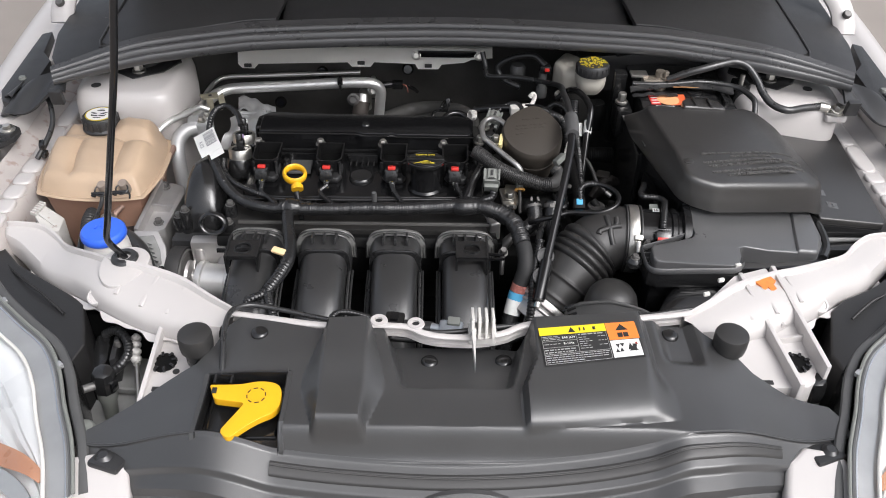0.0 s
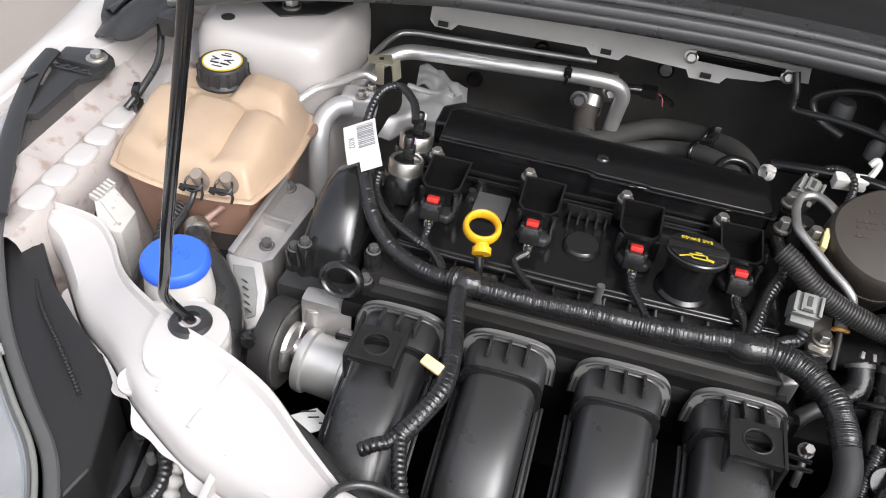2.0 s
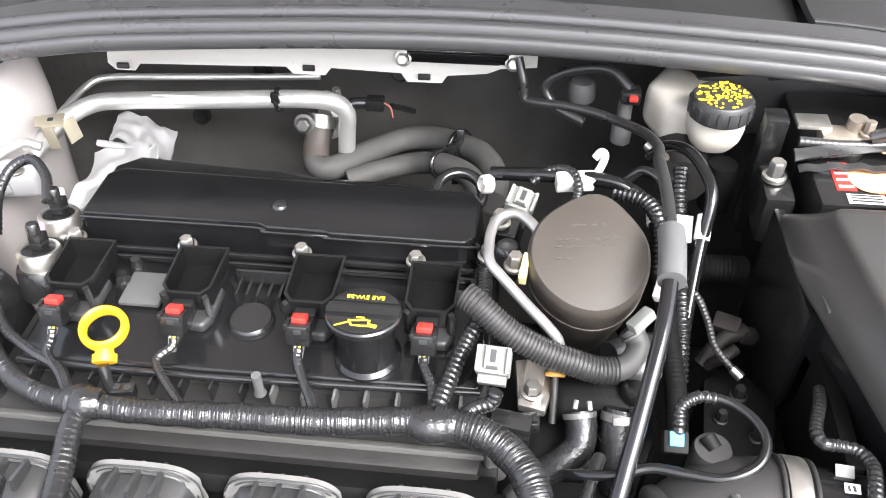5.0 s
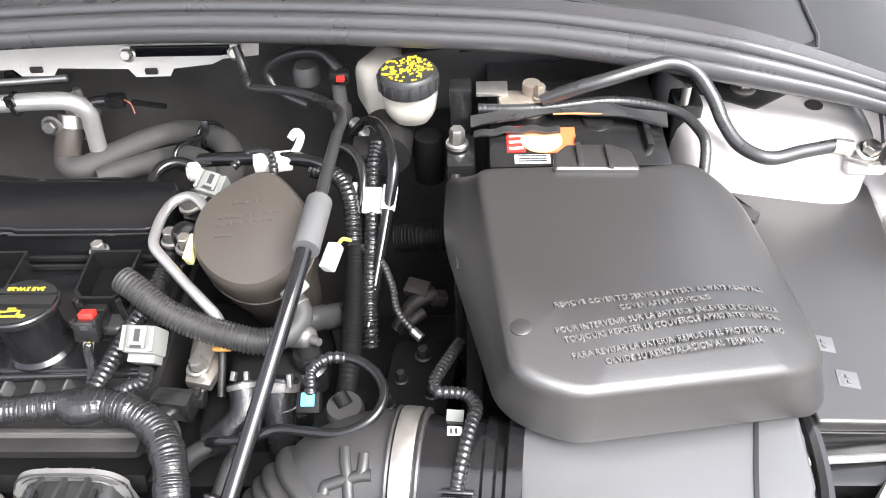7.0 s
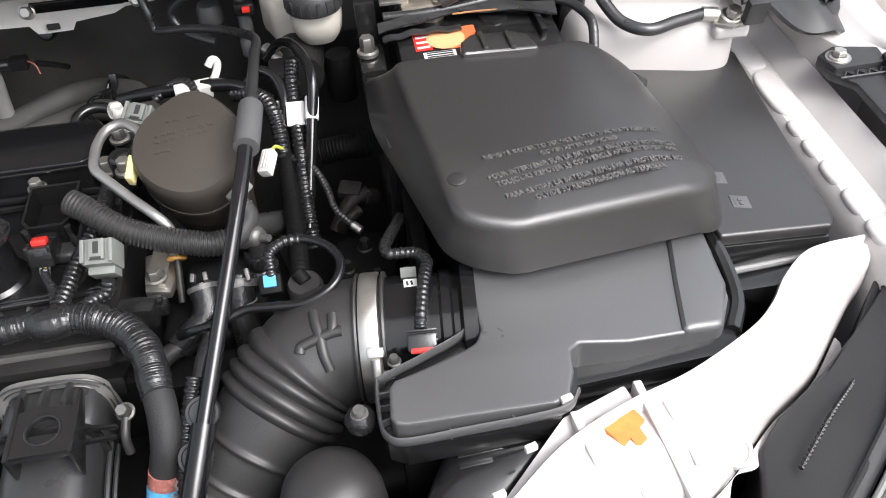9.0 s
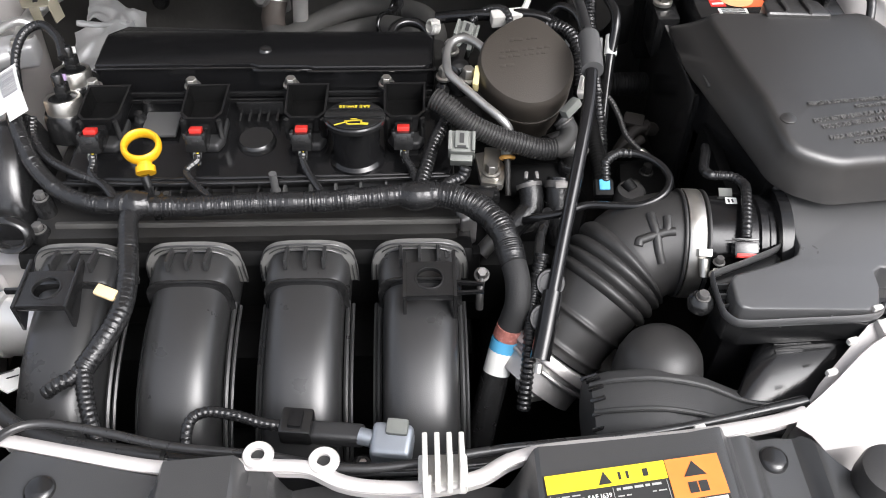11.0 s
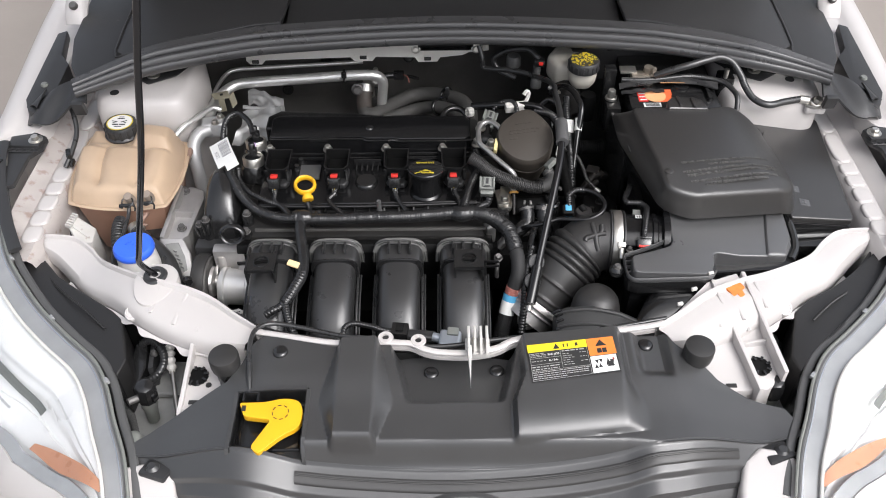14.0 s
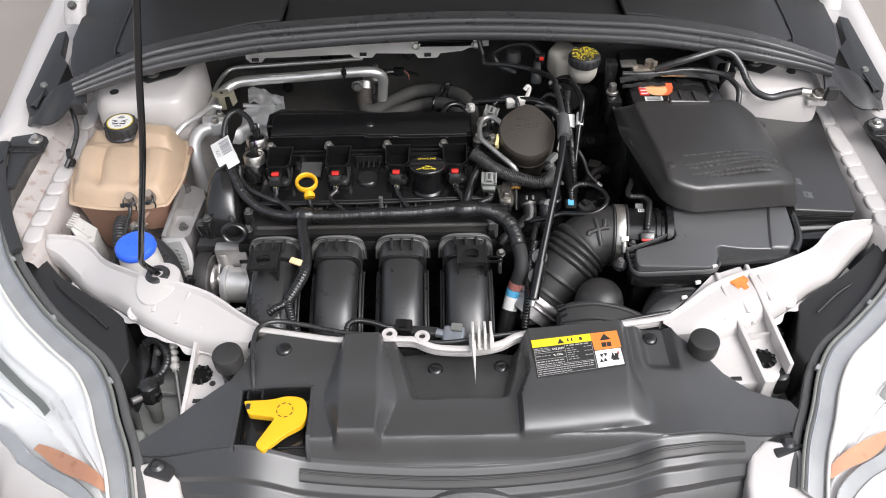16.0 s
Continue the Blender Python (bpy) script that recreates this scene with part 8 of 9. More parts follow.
# breather loop with its blue lock
br = thing("breather_loop", "black breather hose loop with a light blue lock", "hose", (0.34, -0.07, 0.9))
part("hose", tube([(0.322, -0.064, 0.915), (0.324, -0.052, 0.923), (0.338, -0.047, 0.925), (0.356, -0.051, 0.925), (0.370, -0.064, 0.924), (0.374, -0.080, 0.922), (0.366, -0.094, 0.918), (0.347, -0.101, 0.913), (0.325, -0.098, 0.910), (0.303, -0.094, 0.907), (0.282, -0.098, 0.902), (0.262, -0.096, 0.895), (0.25, -0.09, 0.885)], 0.0035, n=12), BLACK_GLOSS, br)
part("elbow", tube([(0.322, -0.074, 0.903), (0.322, -0.064, 0.915), (0.323, -0.055, 0.922), (0.334, -0.048, 0.925), (0.346, -0.048, 0.925)], 0.0042, n=12, ripple=0.16, pitch=0.005), BLACK, br)
part("lock_body", box(0.3205, -0.071, 0.9045, 0.0165, 0.015, 0.011, 0.002, rot=(30, 0, 0)), PIT, br)
part("lock", box(0.3205, -0.0725, 0.9105, 0.0095, 0.0095, 0.003, 0.001, rot=(30, 0, 0)), CYAN, br, "light blue lock")
part("socket", lathe([(0, 0.012), (0.012, 0.012), (0.0135, 0.008), (0.0135, -0.02), (0, -0.02)], (0.345, -0.073, 0.893), n=24), HOSE, br)
part("nozzle", tube([(0.341, -0.066, 0.908), (0.346, -0.073, 0.904)], 0.0055, n=14), PIT, br)

# ---- intake hose, air-flow meter, air box ----
hose = thing("intake_hose", "thick black rubber intake hose with corrugations", "hose", (0.33, -0.15, 0.8))
HC = [(0.402, -0.113, 0.876), (0.378, -0.110, 0.875), (0.356, -0.112, 0.871), (0.337, -0.121, 0.863), (0.321, -0.134, 0.852), (0.305, -0.148, 0.839), (0.290, -0.161, 0.825), (0.276, -0.172, 0.810)]
hl = evenly(curve(HC, 8), 0.0008)
rows, up = [], Vector((0, 0, 1))
for i, q in enumerate(hl):
    d = (hl[min(i + 1, len(hl) - 1)] - hl[max(0, i - 1)]).normalized()
    up = (up - d * up.dot(d)).normalized()
    side = d.cross(up)
    s = i / len(hl)
    rad = 0.0450 - 0.0035 * step(0.5, 0.9, s) - 0.0010 * step(0.38, 0.42, s)
    for k in range(4):  # bold round ridges in the bend
        rad += 0.0046 * max(0.0, math.cos(math.pi * (s - 0.435 - 0.060 * k) / 0.056)) ** 0.7 if abs(s - 0.435 - 0.060 * k) < 0.028 else 0.0
    for c in (0.80, 0.94):
        rad += 0.0022 * math.exp(-((s - c) / 0.012) ** 2)
    rows.append([q + (up * math.cos(2 * math.pi * k / 48) + side * math.sin(2 * math.pi * k / 48)) * rad for k in range(48)])
part("duct", loft(rows), HOSE, hose)


def on_hose(s, turn, lift):
    """A point on the smooth upper part of the hose: run, turn about the axis, height over the rubber."""
    i = min(len(hl) - 2, max(1, int(s * len(hl))))
    d = (hl[i + 1] - hl[i - 1]).normalized()
    u = (Vector((0, 0, 1)) - d * d.z).normalized()
    return hl[i] + (u * math.cos(radians(turn)) + u.cross(d) * math.sin(radians(turn))) * (0.0450 + lift)


# big raised mark: a long bar with two short bars across
for pts in (((0.254, 2), (0.257, 14), (0.264, 28), (0.282, 42), (0.300, 56)), ((0.366, 24), (0.350, 21), (0.334, 22), (0.300, 25), (0.254, 28), (0.210, 29), (0.172, 30)), ((0.215, 30), (0.200, 22), (0.195, 12))):
    part("raised_mark", tube([on_hose(s, a, -0.0008) for s, a in pts], 0.0040, n=12), HOSE, hose)
clamp_at = aim((0.3838, -0.1108, 0.8757), (0.42, -0.1145, 0.8762))
band = part("clamp", moved(lathe([(0.0455, 0.0), (0.0475, 0.0), (0.0480, 0.001), (0.0480, 0.0125), (0.0475, 0.0135), (0.0455, 0.0135), (0.0455, 0.0)], n=64), clamp_at), STEEL, hose, "steel hose clamp")
part("clamp_housing", box(0.3905, -0.1505, 0.9060, 0.0115, 0.012, 0.007, 0.0015, rot=(-48, 0, -5)), STEEL, band)
part("clamp_screw", tube([(0.3905, -0.1545, 0.9035), (0.3905, -0.1650, 0.8925)], 0.0040, n=12), STEEL, band)
for k in range(9):
    part("band_slot", moved(box(0.0, 0.0482, 0.0067, 0.0009, 0.0006, 0.0075, 0), clamp_at @ pose(0, 0, 0, 0, 0, 96 + k * 2.4 - 180)), STEEL_DARK, band)
for off in (-0.0042, 0.0150):
    part("bead", moved(lathe([(0.0440, 0.0), (0.0475, 0.0005), (0.0480, 0.0015), (0.0475, 0.0030), (0.0440, 0.0035)], n=56), clamp_at @ pose(0, 0, off)), HOSE, hose)

maf = thing("airflow_meter", "glossy black air-flow meter with a red-locked plug", "air-flow meter", (0.42, -0.12, 0.8))
maf_at = aim((0.396, -0.1125, 0.876), (0.44, -0.117, 0.8765))
part("tube", moved(lathe([(0.0, 0.0), (0.0440, 0.0), (0.0440, 0.044), (0.0460, 0.046), (0.0460, 0.052), (0.0440, 0.054), (0.0440, 0.058), (0.052, 0.0605), (0.052, 0.070), (0, 0.070)], n=64), maf_at), BLACK_GLOSS, maf)
pl = part("plug", box(0.4225, -0.1525, 0.9115, 0.0200, 0.012, 0.010, 0.002, rot=(38, 0, -4)), BLACK, maf)
for k in range(3):
    part("plug_rib", box(0.4225, -0.1475 - 0.0028 * k, 0.9185 - 0.0022 * k, 0.0215, 0.0014, 0.0020, 0.0004, rot=(38, 0, -4)), BLACK, pl)
part("lock", box(0.4222, -0.1585, 0.9105, 0.0165, 0.0040, 0.0050, 0.0012, rot=(38, 0, -4)), RED, pl, "red lock")
part("white_mark", box(0.4215, -0.0915, 0.9145, 0.0115, 0.013, 0.0008, 0.0003, rot=(24, 0, -4)), GREY_PLASTIC, maf, "pale grey label")
part("label", box(0.4215, -0.1045, 0.9198, 0.0095, 0.0070, 0.0008, 0.0003, rot=(12, 0, -4)), LABEL, maf, "small white label")
for dx in (-0.0022, 0.0010):
    part("label_mark", box(0.4215 + dx, -0.1045, 0.9204, 0.0016, 0.0036, 0.0003, 0, rot=(12, 0, 6)), INK, maf)
part("lead", tube([(0.4230, -0.1465, 0.9190), (0.4245, -0.138, 0.9235), (0.4290, -0.118, 0.9275), (0.4335, -0.100, 0.9270), (0.4355, -0.088, 0.9240), (0.4300, -0.078, 0.9225), (0.4200, -0.0755, 0.9225), (0.4100, -0.0745, 0.9225), (0.4075, -0.066, 0.9210), (0.4110, -0.054, 0.9180), (0.4180, -0.036, 0.9130), (0.4240, -0.018, 0.9050)], 0.0043, n=12, ripple=0.10, pitch=0.0042), LOOM, maf, "corrugated lead")
for x, y in ((0.402, -0.158), (0.400, -0.084)):
    part("screw", bolt_mesh((x, y, 0.902), 0.0034, 0.005), STEEL_DARK, maf)

box_a = thing("air_filter_box", "grained black air filter box behind the front panel", "air filter box", (0.53, -0.12, 0.78))
AB = [(0.3945, -0.217), (0.397, -0.2225), (0.404, -0.2245), (0.498, -0.2205), (0.508, -0.215), (0.516, -0.196), (0.518, -0.180), (0.526, -0.174), (0.560, -0.176), (0.632, -0.168), (0.648, -0.140), (0.655, -0.09), (0.650, -0.02), (0.462, -0.02), (0.462, -0.158), (0.457, -0.168), (0.448, -0.174), (0.424, -0.183), (0.400, -0.1905), (0.396, -0.196)]
def lid_z(x, y):
    return 0.9225 - 0.150 * max(-0.02, x - 0.46)


part("lid", prism(AB, lambda x, y: lid_z(x, y) - 0.040, lid_z, 0.0055, 4, taper=0.0), AIRBOX, box_a)
# thin raised rim round the tip, standing off the lid, with small webs between
RIM = [(0.462, -0.125), (0.454, -0.148), (0.424, -0.1640), (0.394, -0.1765), (0.3885, -0.182), (0.3880, -0.210), (0.3910, -0.2215), (0.402, -0.2275), (0.440, -0.2265), (0.500, -0.2235), (0.515, -0.211)]
part("lid_ledge", prism(RIM + [(0.52, -0.19), (0.48, -0.13)], 0.884, 0.9060, 0.001), BLACK, box_a)
part("lid_rim", tube([(x, y, 0.9110) for x, y in RIM], 0.0015, n=8, res=5, flat=3.2), AIRBOX, box_a)
for x, y, a in ((0.3940, -0.189, 0), (0.3940, -0.199, 0), (0.3940, -0.209, 15), (0.43, -0.2240, 90), (0.47, -0.2225, 90)):
    part("rim_web", box(x, y, 0.9090, 0.010 if a < 45 else 0.008, 0.0014, 0.006, 0.0003, rot=(0, 0, a)), AIRBOX, box_a)
part("base", prism([(0.398, -0.213), (0.50, -0.212), (0.52, -0.190), (0.64, -0.182), (0.655, -0.14), (0.655, -0.02), (0.47, -0.02), (0.46, -0.15), (0.398, -0.178)], 0.72, 0.886, 0.005), BLACK_GLOSS, box_a)
part("notch_face", prism([(0.508, -0.216), (0.520, -0.190), (0.640, -0.178), (0.628, -0.200), (0.560, -0.212)], 0.80, 0.870, 0.006), BLACK_GLOSS, box_a)
part("end_band", prism([(0.600, -0.172), (0.632, -0.169), (0.650, -0.130), (0.655, -0.07), (0.625, -0.07), (0.612, -0.12)], 0.87, lambda x, y: lid_z(x, y) + 0.004, 0.006, 3), AIRBOX, box_a)
part("rim_band", tube([(0.642, -0.165, 0.886), (0.658, -0.135, 0.884), (0.664, -0.09, 0.884), (0.662, -0.05, 0.884)], 0.006, n=8), BLACK, box_a)
part("lug", lathe([(0, 0.0), (0.0062, 0.0), (0.0095, -0.004), (0.0105, -0.007), (0.0095, -0.012), (0, -0.014)], (0.3755, -0.2020, 0.9130), n=24), BLACK, box_a)
part("lug_screw", lathe([(0, 0.0050), (0.0038, 0.0050), (0.0044, 0.0040), (0.0044, 0.0010), (0.0058, 0.0008), (0.0058, 0.0), (0, 0.0)], (0.3755, -0.2030, 0.9132), n=18), STEEL_DARK, box_a)
part("lug_screw", bolt_mesh((0.396, -0.1705, 0.9005), 0.0034, 0.005), STEEL, box_a)
snork = thing("air_inlet", "black moulded air inlet duct below the filter box", "air duct", (0.45, -0.25, 0.8))
rows = []
for c, hw, hh in (((0.474, -0.210, 0.862), 0.040, 0.020), ((0.462, -0.228, 0.862), 0.042, 0.022), ((0.445, -0.252, 0.856), 0.040, 0.022), ((0.425, -0.280, 0.842), 0.036, 0.022), ((0.41, -0.305, 0.82), 0.034, 0.022)):
    rows.append(super_ring(c, hw, hh, Vector((0, 0.35, 0.94)), 32, 0.6))
part("duct", loft(rows), BLACK_GLOSS, snork)
for k, (y, w) in enumerate(((-0.216, 0.05), (-0.224, 0.03), (-0.231, 0.022))):
    part("raised_mark", box(0.452 - 0.004 * k, y, 0.8835 - 0.002 * k, w, 0.004, 0.002, 0.0004, rot=(8, 0, 3)), BLACK, snork)
reso = thing("resonator", "round black intake resonator beside the intake hose", "resonator", (0.35, -0.24, 0.78))
part("dome", lathe([(0, 0.046), (0.010, 0.0452), (0.019, 0.042), (0.027, 0.036), (0.032, 0.028), (0.035, 0.016), (0.036, 0.0), (0.036, -0.05)], (0.349, -0.224, 0.838), n=48), HOSE, reso)
def duct_rings(grow, k0=0, k1=6):
    out = []
    for c, hw, hh in (((0.288, -0.262, 0.834), 0.032, 0.032), ((0.304, -0.266, 0.848), 0.034, 0.029), ((0.336, -0.270, 0.858), 0.035, 0.026), ((0.372, -0.274, 0.854), 0.035, 0.024), ((0.402, -0.280, 0.842), 0.034, 0.025), ((0.428, -0.282, 0.840), 0.032, 0.024))[k0:k1]:
        out.append([Vector((c[0], c[1] + (hw + grow) * math.copysign(abs(math.cos(t)) ** 0.85, math.cos(t)), c[2] + (hh + grow) * math.copysign(abs(math.sin(t)) ** 0.85, math.sin(t)))) for t in [2 * math.pi * j / 40 for j in range(40)]])
    return out


part("duct", loft(duct_rings(0.0)), DUCT, reso)
for j in (8, 12):  # two long ridges round the shoulder
    part("ridge", tube([r[j] for r in duct_rings(0.001)], 0.0022, n=8), DUCT, reso)
part("plate", box(0.348, -0.2945, 0.8700, 0.044, 0.018, 0.004, 0.0012, rot=(42, 4, -5)), DUCT, reso)
for k in range(7):  # ribbed cuff at the duct's mouth
    a = 0.35 + 0.33 * k
    part("cuff_rib", box(0.291, -0.262 + 0.033 * math.cos(a), 0.836 + 0.034 * math.sin(a), 0.012, 0.0030, 0.0030, 0.0008, rot=(math.degrees(a), -30, 0)), BLACK, reso)
thr_at = aim((0.2745, -0.174, 0.808), (0.250, -0.193, 0.784))
part("throttle_body", moved(lathe([(0.036, 0.0), (0.047, 0.0), (0.048, 0.0015), (0.048, 0.0085), (0.046, 0.010), (0.042, 0.011), (0.042, 0.034), (0.036, 0.034), (0.036, 0.0)], n=56), thr_at), CAST, reso, "cast aluminium throttle body")
part("throttle_rib", moved(ring((0, 0, 0.016), 0.0435, 0.0022, n=48, k=8), thr_at), CAST, reso)
ear = part("flange_ear", prism([(0.240, -0.196), (0.252, -0.186), (0.266, -0.204), (0.262, -0.220), (0.248, -0.222), (0.238, -0.208)], 0.796, 0.806, 0.003), CAST, reso)
part("ear_hole", lathe([(0, 0.0), (0.0042, 0.0), (0.0042, 0.0006), (0, 0.0006)], (0.2515, -0.2035, 0.806), n=18), INK, ear)

# ---- battery cover with its moulded notes ----
bc = thing("battery_cover", "large grained black battery cover with raised text", "battery cover", (0.55, 0.03, 0.87))


def cover_z(x, y):
    """Slightly domed top that falls towards the wing and the front edge."""
    return 0.978 - 0.10 * (x - 0.49) - 3.3 * max(0.0, x - 0.58) ** 2 - 0.06 * max(0.0, y + 0.05) - 0.19 * max(0.0, -0.05 - y)


CREASE = [(0.436, 0.102), (0.445, -0.014), (0.456, -0.094), (0.470, -0.104), (0.498, -0.111), (0.648, -0.077), (0.669, -0.056), (0.668, -0.024), (0.649, 0.106), (0.618, 0.138), (0.566, 0.119), (0.498, 0.112)]
FOOT = [(0.413, 0.130), (0.411, 0.050), (0.447, -0.096), (0.464, -0.110), (0.497, -0.1195), (0.660, -0.080), (0.680, -0.058), (0.680, -0.024), (0.662, 0.112), (0.625, 0.150), (0.566, 0.130), (0.498, 0.126)]
RADII = (0.012, 0.03, 0.012, 0.012, 0.012, 0.016, 0.016, 0.02, 0.02, 0.016, 0.006, 0.006)
crease, foot = rounded(CREASE, RADII), rounded(FOOT, RADII)
cxy = Vector((0.552, 0.012))
rings = []
for k, drop in ((0.04, 0.0), (0.2, 0.0), (0.36, 0.0), (0.52, 0.0), (0.66, 0.0), (0.78, 0.0), (0.88, 0.0), (0.94, 0.0), (0.965, 0.0003), (0.985, 0.0016)):
    rings.append([(*(cxy + (p - cxy) * k), cover_z(*(cxy + (p - cxy) * k)) - drop) for p in crease])
for k, drop in ((0.0, 0.0042), (0.10, 0.0085), (0.45, 0.019), (1.0, 0.033), (1.0, 0.037)):
    rings.append([(*p.lerp(q, k), cover_z(*p.lerp(q, k)) - drop) for p, q in zip(crease, foot)])
rings.append([(*(cxy + (q - cxy) * 0.97), cover_z(*q) - 0.037) for q in foot])
part("shell", loft(rings), COVER, bc, smooth=50)
part("skirt", prism([(x + (0.55 - x) * 0.10, y + (0.02 - y) * 0.10) for x, y in FOOT], 0.885, lambda x, y: cover_z(x, y) - 0.030, 0.003), BLACK, bc)
part("handle", prism([(0.497, 0.100), (0.499, 0.122), (0.510, 0.138), (0.548, 0.144), (0.563, 0.136), (0.567, 0.108)], lambda x, y: cover_z(x, y) - 0.012, lambda x, y: cover_z(x, y) + 0.005 - 0.10 * max(0.0, y - 0.128), 0.004, 3), COVER, bc)
for x in (0.519, 0.543):
    part("handle_rib", box(x, 0.121, cover_z(x, 0.121) + 0.0055, 0.0045, 0.030, 0.005, 0.0015, rot=(-3, 0, 0)), COVER, bc)
part("side_flange", prism([(0.620, 0.142), (0.640, 0.146), (0.672, 0.112), (0.662, 0.100)], 0.915, lambda x, y: cover_z(x, y) - 0.020, 0.002), COVER, bc)
part("vent_slot", box(0.4265, 0.020, 0.948, 0.004, 0.018, 0.014, 0.003, rot=(0, -40, 4)), INK, bc)
# lighter than the cover: the letters' highlights are put into their colour
NOTE = mat("highlit_raised_plastic", (0.105, 0.102, 0.098), 0.3, var=0.3, scale=200, bump=0.1)
NOTES = ((0.559, -0.0310, "REMOVE COVER TO SERVICE BATTERY. ALWAYS REINSTALL"), (0.560, -0.0395, "COVER AFTER SERVICING."), (0.5625, -0.0490, "POUR INTERVENIR SUR LA BATTERIE, ENLEVER LE COUVERCLE."), (0.564, -0.0560, "TOUJOURS REPOSER LE COUVERCLE APRES INTERVENTION."),
         (0.566, -0.0675, "PARA REVISAR LA BATERIA, REMUEVA EL PROTECTOR. NO"), (0.568, -0.0745, "OLVIDE SU REINSTALACION AL TERMINAR."))
for x, y, words in NOTES:
    note = lettering("raised_note", words, 0.0056, Matrix.Translation((x, y, 0)) @ pose(0, 0, 0, 0, 0, 14), NOTE, bc, 0.0009, 0.010)
    for v in note.data.vertices:
        v.co.z += cover_z(v.co.x, v.co.y) + 0.0003
part("clip_mark", lathe([(0, 0.0006), (0.006, 0.0006), (0.007, 0.0), (0.007, -0.002)], (0.464, -0.066, cover_z(0.464, -0.066)), n=20), COVER, bc)

# fuse box
fb = thing("fuse_box", "flat black fuse box lid beside the battery cover", "fuse box", (0.72, 0.06, 0.83))
def fuse_z(x, y):
    return 0.892 - 0.165 * (x - 0.67)


part("lid", prism([(0.668, -0.078), (0.770, -0.068), (0.776, -0.060), (0.803, 0.200), (0.795, 0.218), (0.640, 0.232), (0.650, 0.10)], lambda x, y: fuse_z(x, y) - 0.012, fuse_z, 0.003, 3), COVER, fb)
part("box", prism([(0.664, -0.080), (0.772, -0.070), (0.795, 0.19), (0.66, 0.20)], 0.80, lambda x, y: fuse_z(x, y) - 0.0115, 0.004), BLACK, fb)
part("tray_edge", tube([(0.660, -0.090, 0.862), (0.720, -0.084, 0.858), (0.778, -0.077, 0.853)], 0.003, n=8), FLANGE, fb)
part("tray", box(0.715, -0.085, 0.825, 0.11, 0.04, 0.06, 0.006), BLACK, fb)
for k, (x, y) in enumerate(((0.694, -0.006), (0.702, -0.038))):
    part("raised_plate", box(x, y, fuse_z(x, y), 0.016, 0.015, 0.001, 0.0003, rot=(0, 9.4, -6)), AIRBOX, fb)
    for j in range(4):
        part("raised_mark", box(x - 0.004 + 0.004 * (j % 2), y - 0.003 + 0.005 * (j // 2), fuse_z(x, y) + 0.0009, 0.003, 0.003, 0.001, 0.0002, rot=(0, 9.4, -6)), AIRBOX, fb)

# ---- battery, its cables ----
BRASS = mat("dull_tarnished_lead", (0.34, 0.30, 0.25), 0.42, metal=0.75, var=0.3, scale=120, bump=0.2)
bat = thing("battery", "black car battery with a red and orange sticker", "battery", (0.53, 0.22, 0.76))
part("case", box(0.525, 0.225, 0.85, 0.155, 0.17, 0.18, 0.006), BLACK, bat)
part("lid", box(0.525, 0.225, 0.9375, 0.153, 0.168, 0.012, 0.004), BLACK, bat)
for x, y in ((0.535, 0.172), (0.545, 0.205)):
    part("filler_plug", lathe([(0, 0.003), (0.013, 0.003), (0.014, 0.0), (0.014, -0.002)], (x, y, 0.9435), n=28), BLACK, bat)
part("sticker_red", prism([(0.464, 0.160), (0.480, 0.160), (0.480, 0.198), (0.464, 0.198)], 0.9437, 0.9442, 0), RED, bat)
part("sticker_orange", prism([(0.496, 0.158), (0.524, 0.160), (0.524, 0.195), (0.496, 0.195)], 0.9437, 0.9443, 0), mat("orange_red_sticker", (0.75, 0.14, 0.05), 0.4, bump=0), bat)
part("sticker_disc", lathe([(0, 0), (0.018, 0), (0.018, 0.0005), (0, 0.0005)], (0.494, 0.176, 0.9444), n=36), mat("pale_orange_sticker", (0.85, 0.42, 0.20), 0.4, bump=0), bat)
part("sticker_white", prism([(0.470, 0.144), (0.500, 0.144), (0.500, 0.156), (0.470, 0.156)], 0.9437, 0.9442, 0), LABEL, bat)
for k in range(4):
    part("sticker_bar", box(0.472, 0.165 + k * 0.009, 0.9445, 0.012, 0.003, 0.0005, 0, rot=(0, 0, 4)), LABEL, bat)
for k in range(3):
    part("sticker_bar", box(0.485, 0.147 + k * 0.0035, 0.9445, 0.024, 0.0014, 0.0005, 0), INK, bat)
part("handle", box(0.585, 0.185, 0.947, 0.006, 0.05, 0.008, 0.002), BLACK, bat)
part("terminal", lathe([(0, 0.018), (0.008, 0.018), (0.009, 0.0), (0.013, -0.003), (0.013, -0.02)], (0.487, 0.222, 0.955), n=24), BRASS, bat)
part("terminal_clamp", box(0.480, 0.218, 0.957, 0.046, 0.020, 0.013, 0.005), BRASS, bat)
part("terminal_bolt", bolt_mesh((0.494, 0.212, 0.963), 0.0045, 0.011), BRASS, bat)
part("terminal_plate", box(0.452, 0.226, 0.965, 0.028, 0.020, 0.004, 0.001), STEEL, bat)
flap = thing("terminal_flap", "folded black rubber strips over the battery", "flap", (0.52, 0.20, 0.94))
part("flap", sheet(lambda u, v: (0.433 + 0.170 * u, 0.184 + 0.016 * math.sin(math.pi * u) + 0.012 * v, 0.952 + 0.004 * math.sin(2.6 * u + 0.3) + 0.004 * v + 0.0012 * math.sin(17 * u + 3 * v)), 60, 6, 0.0025), RUBBER, flap)
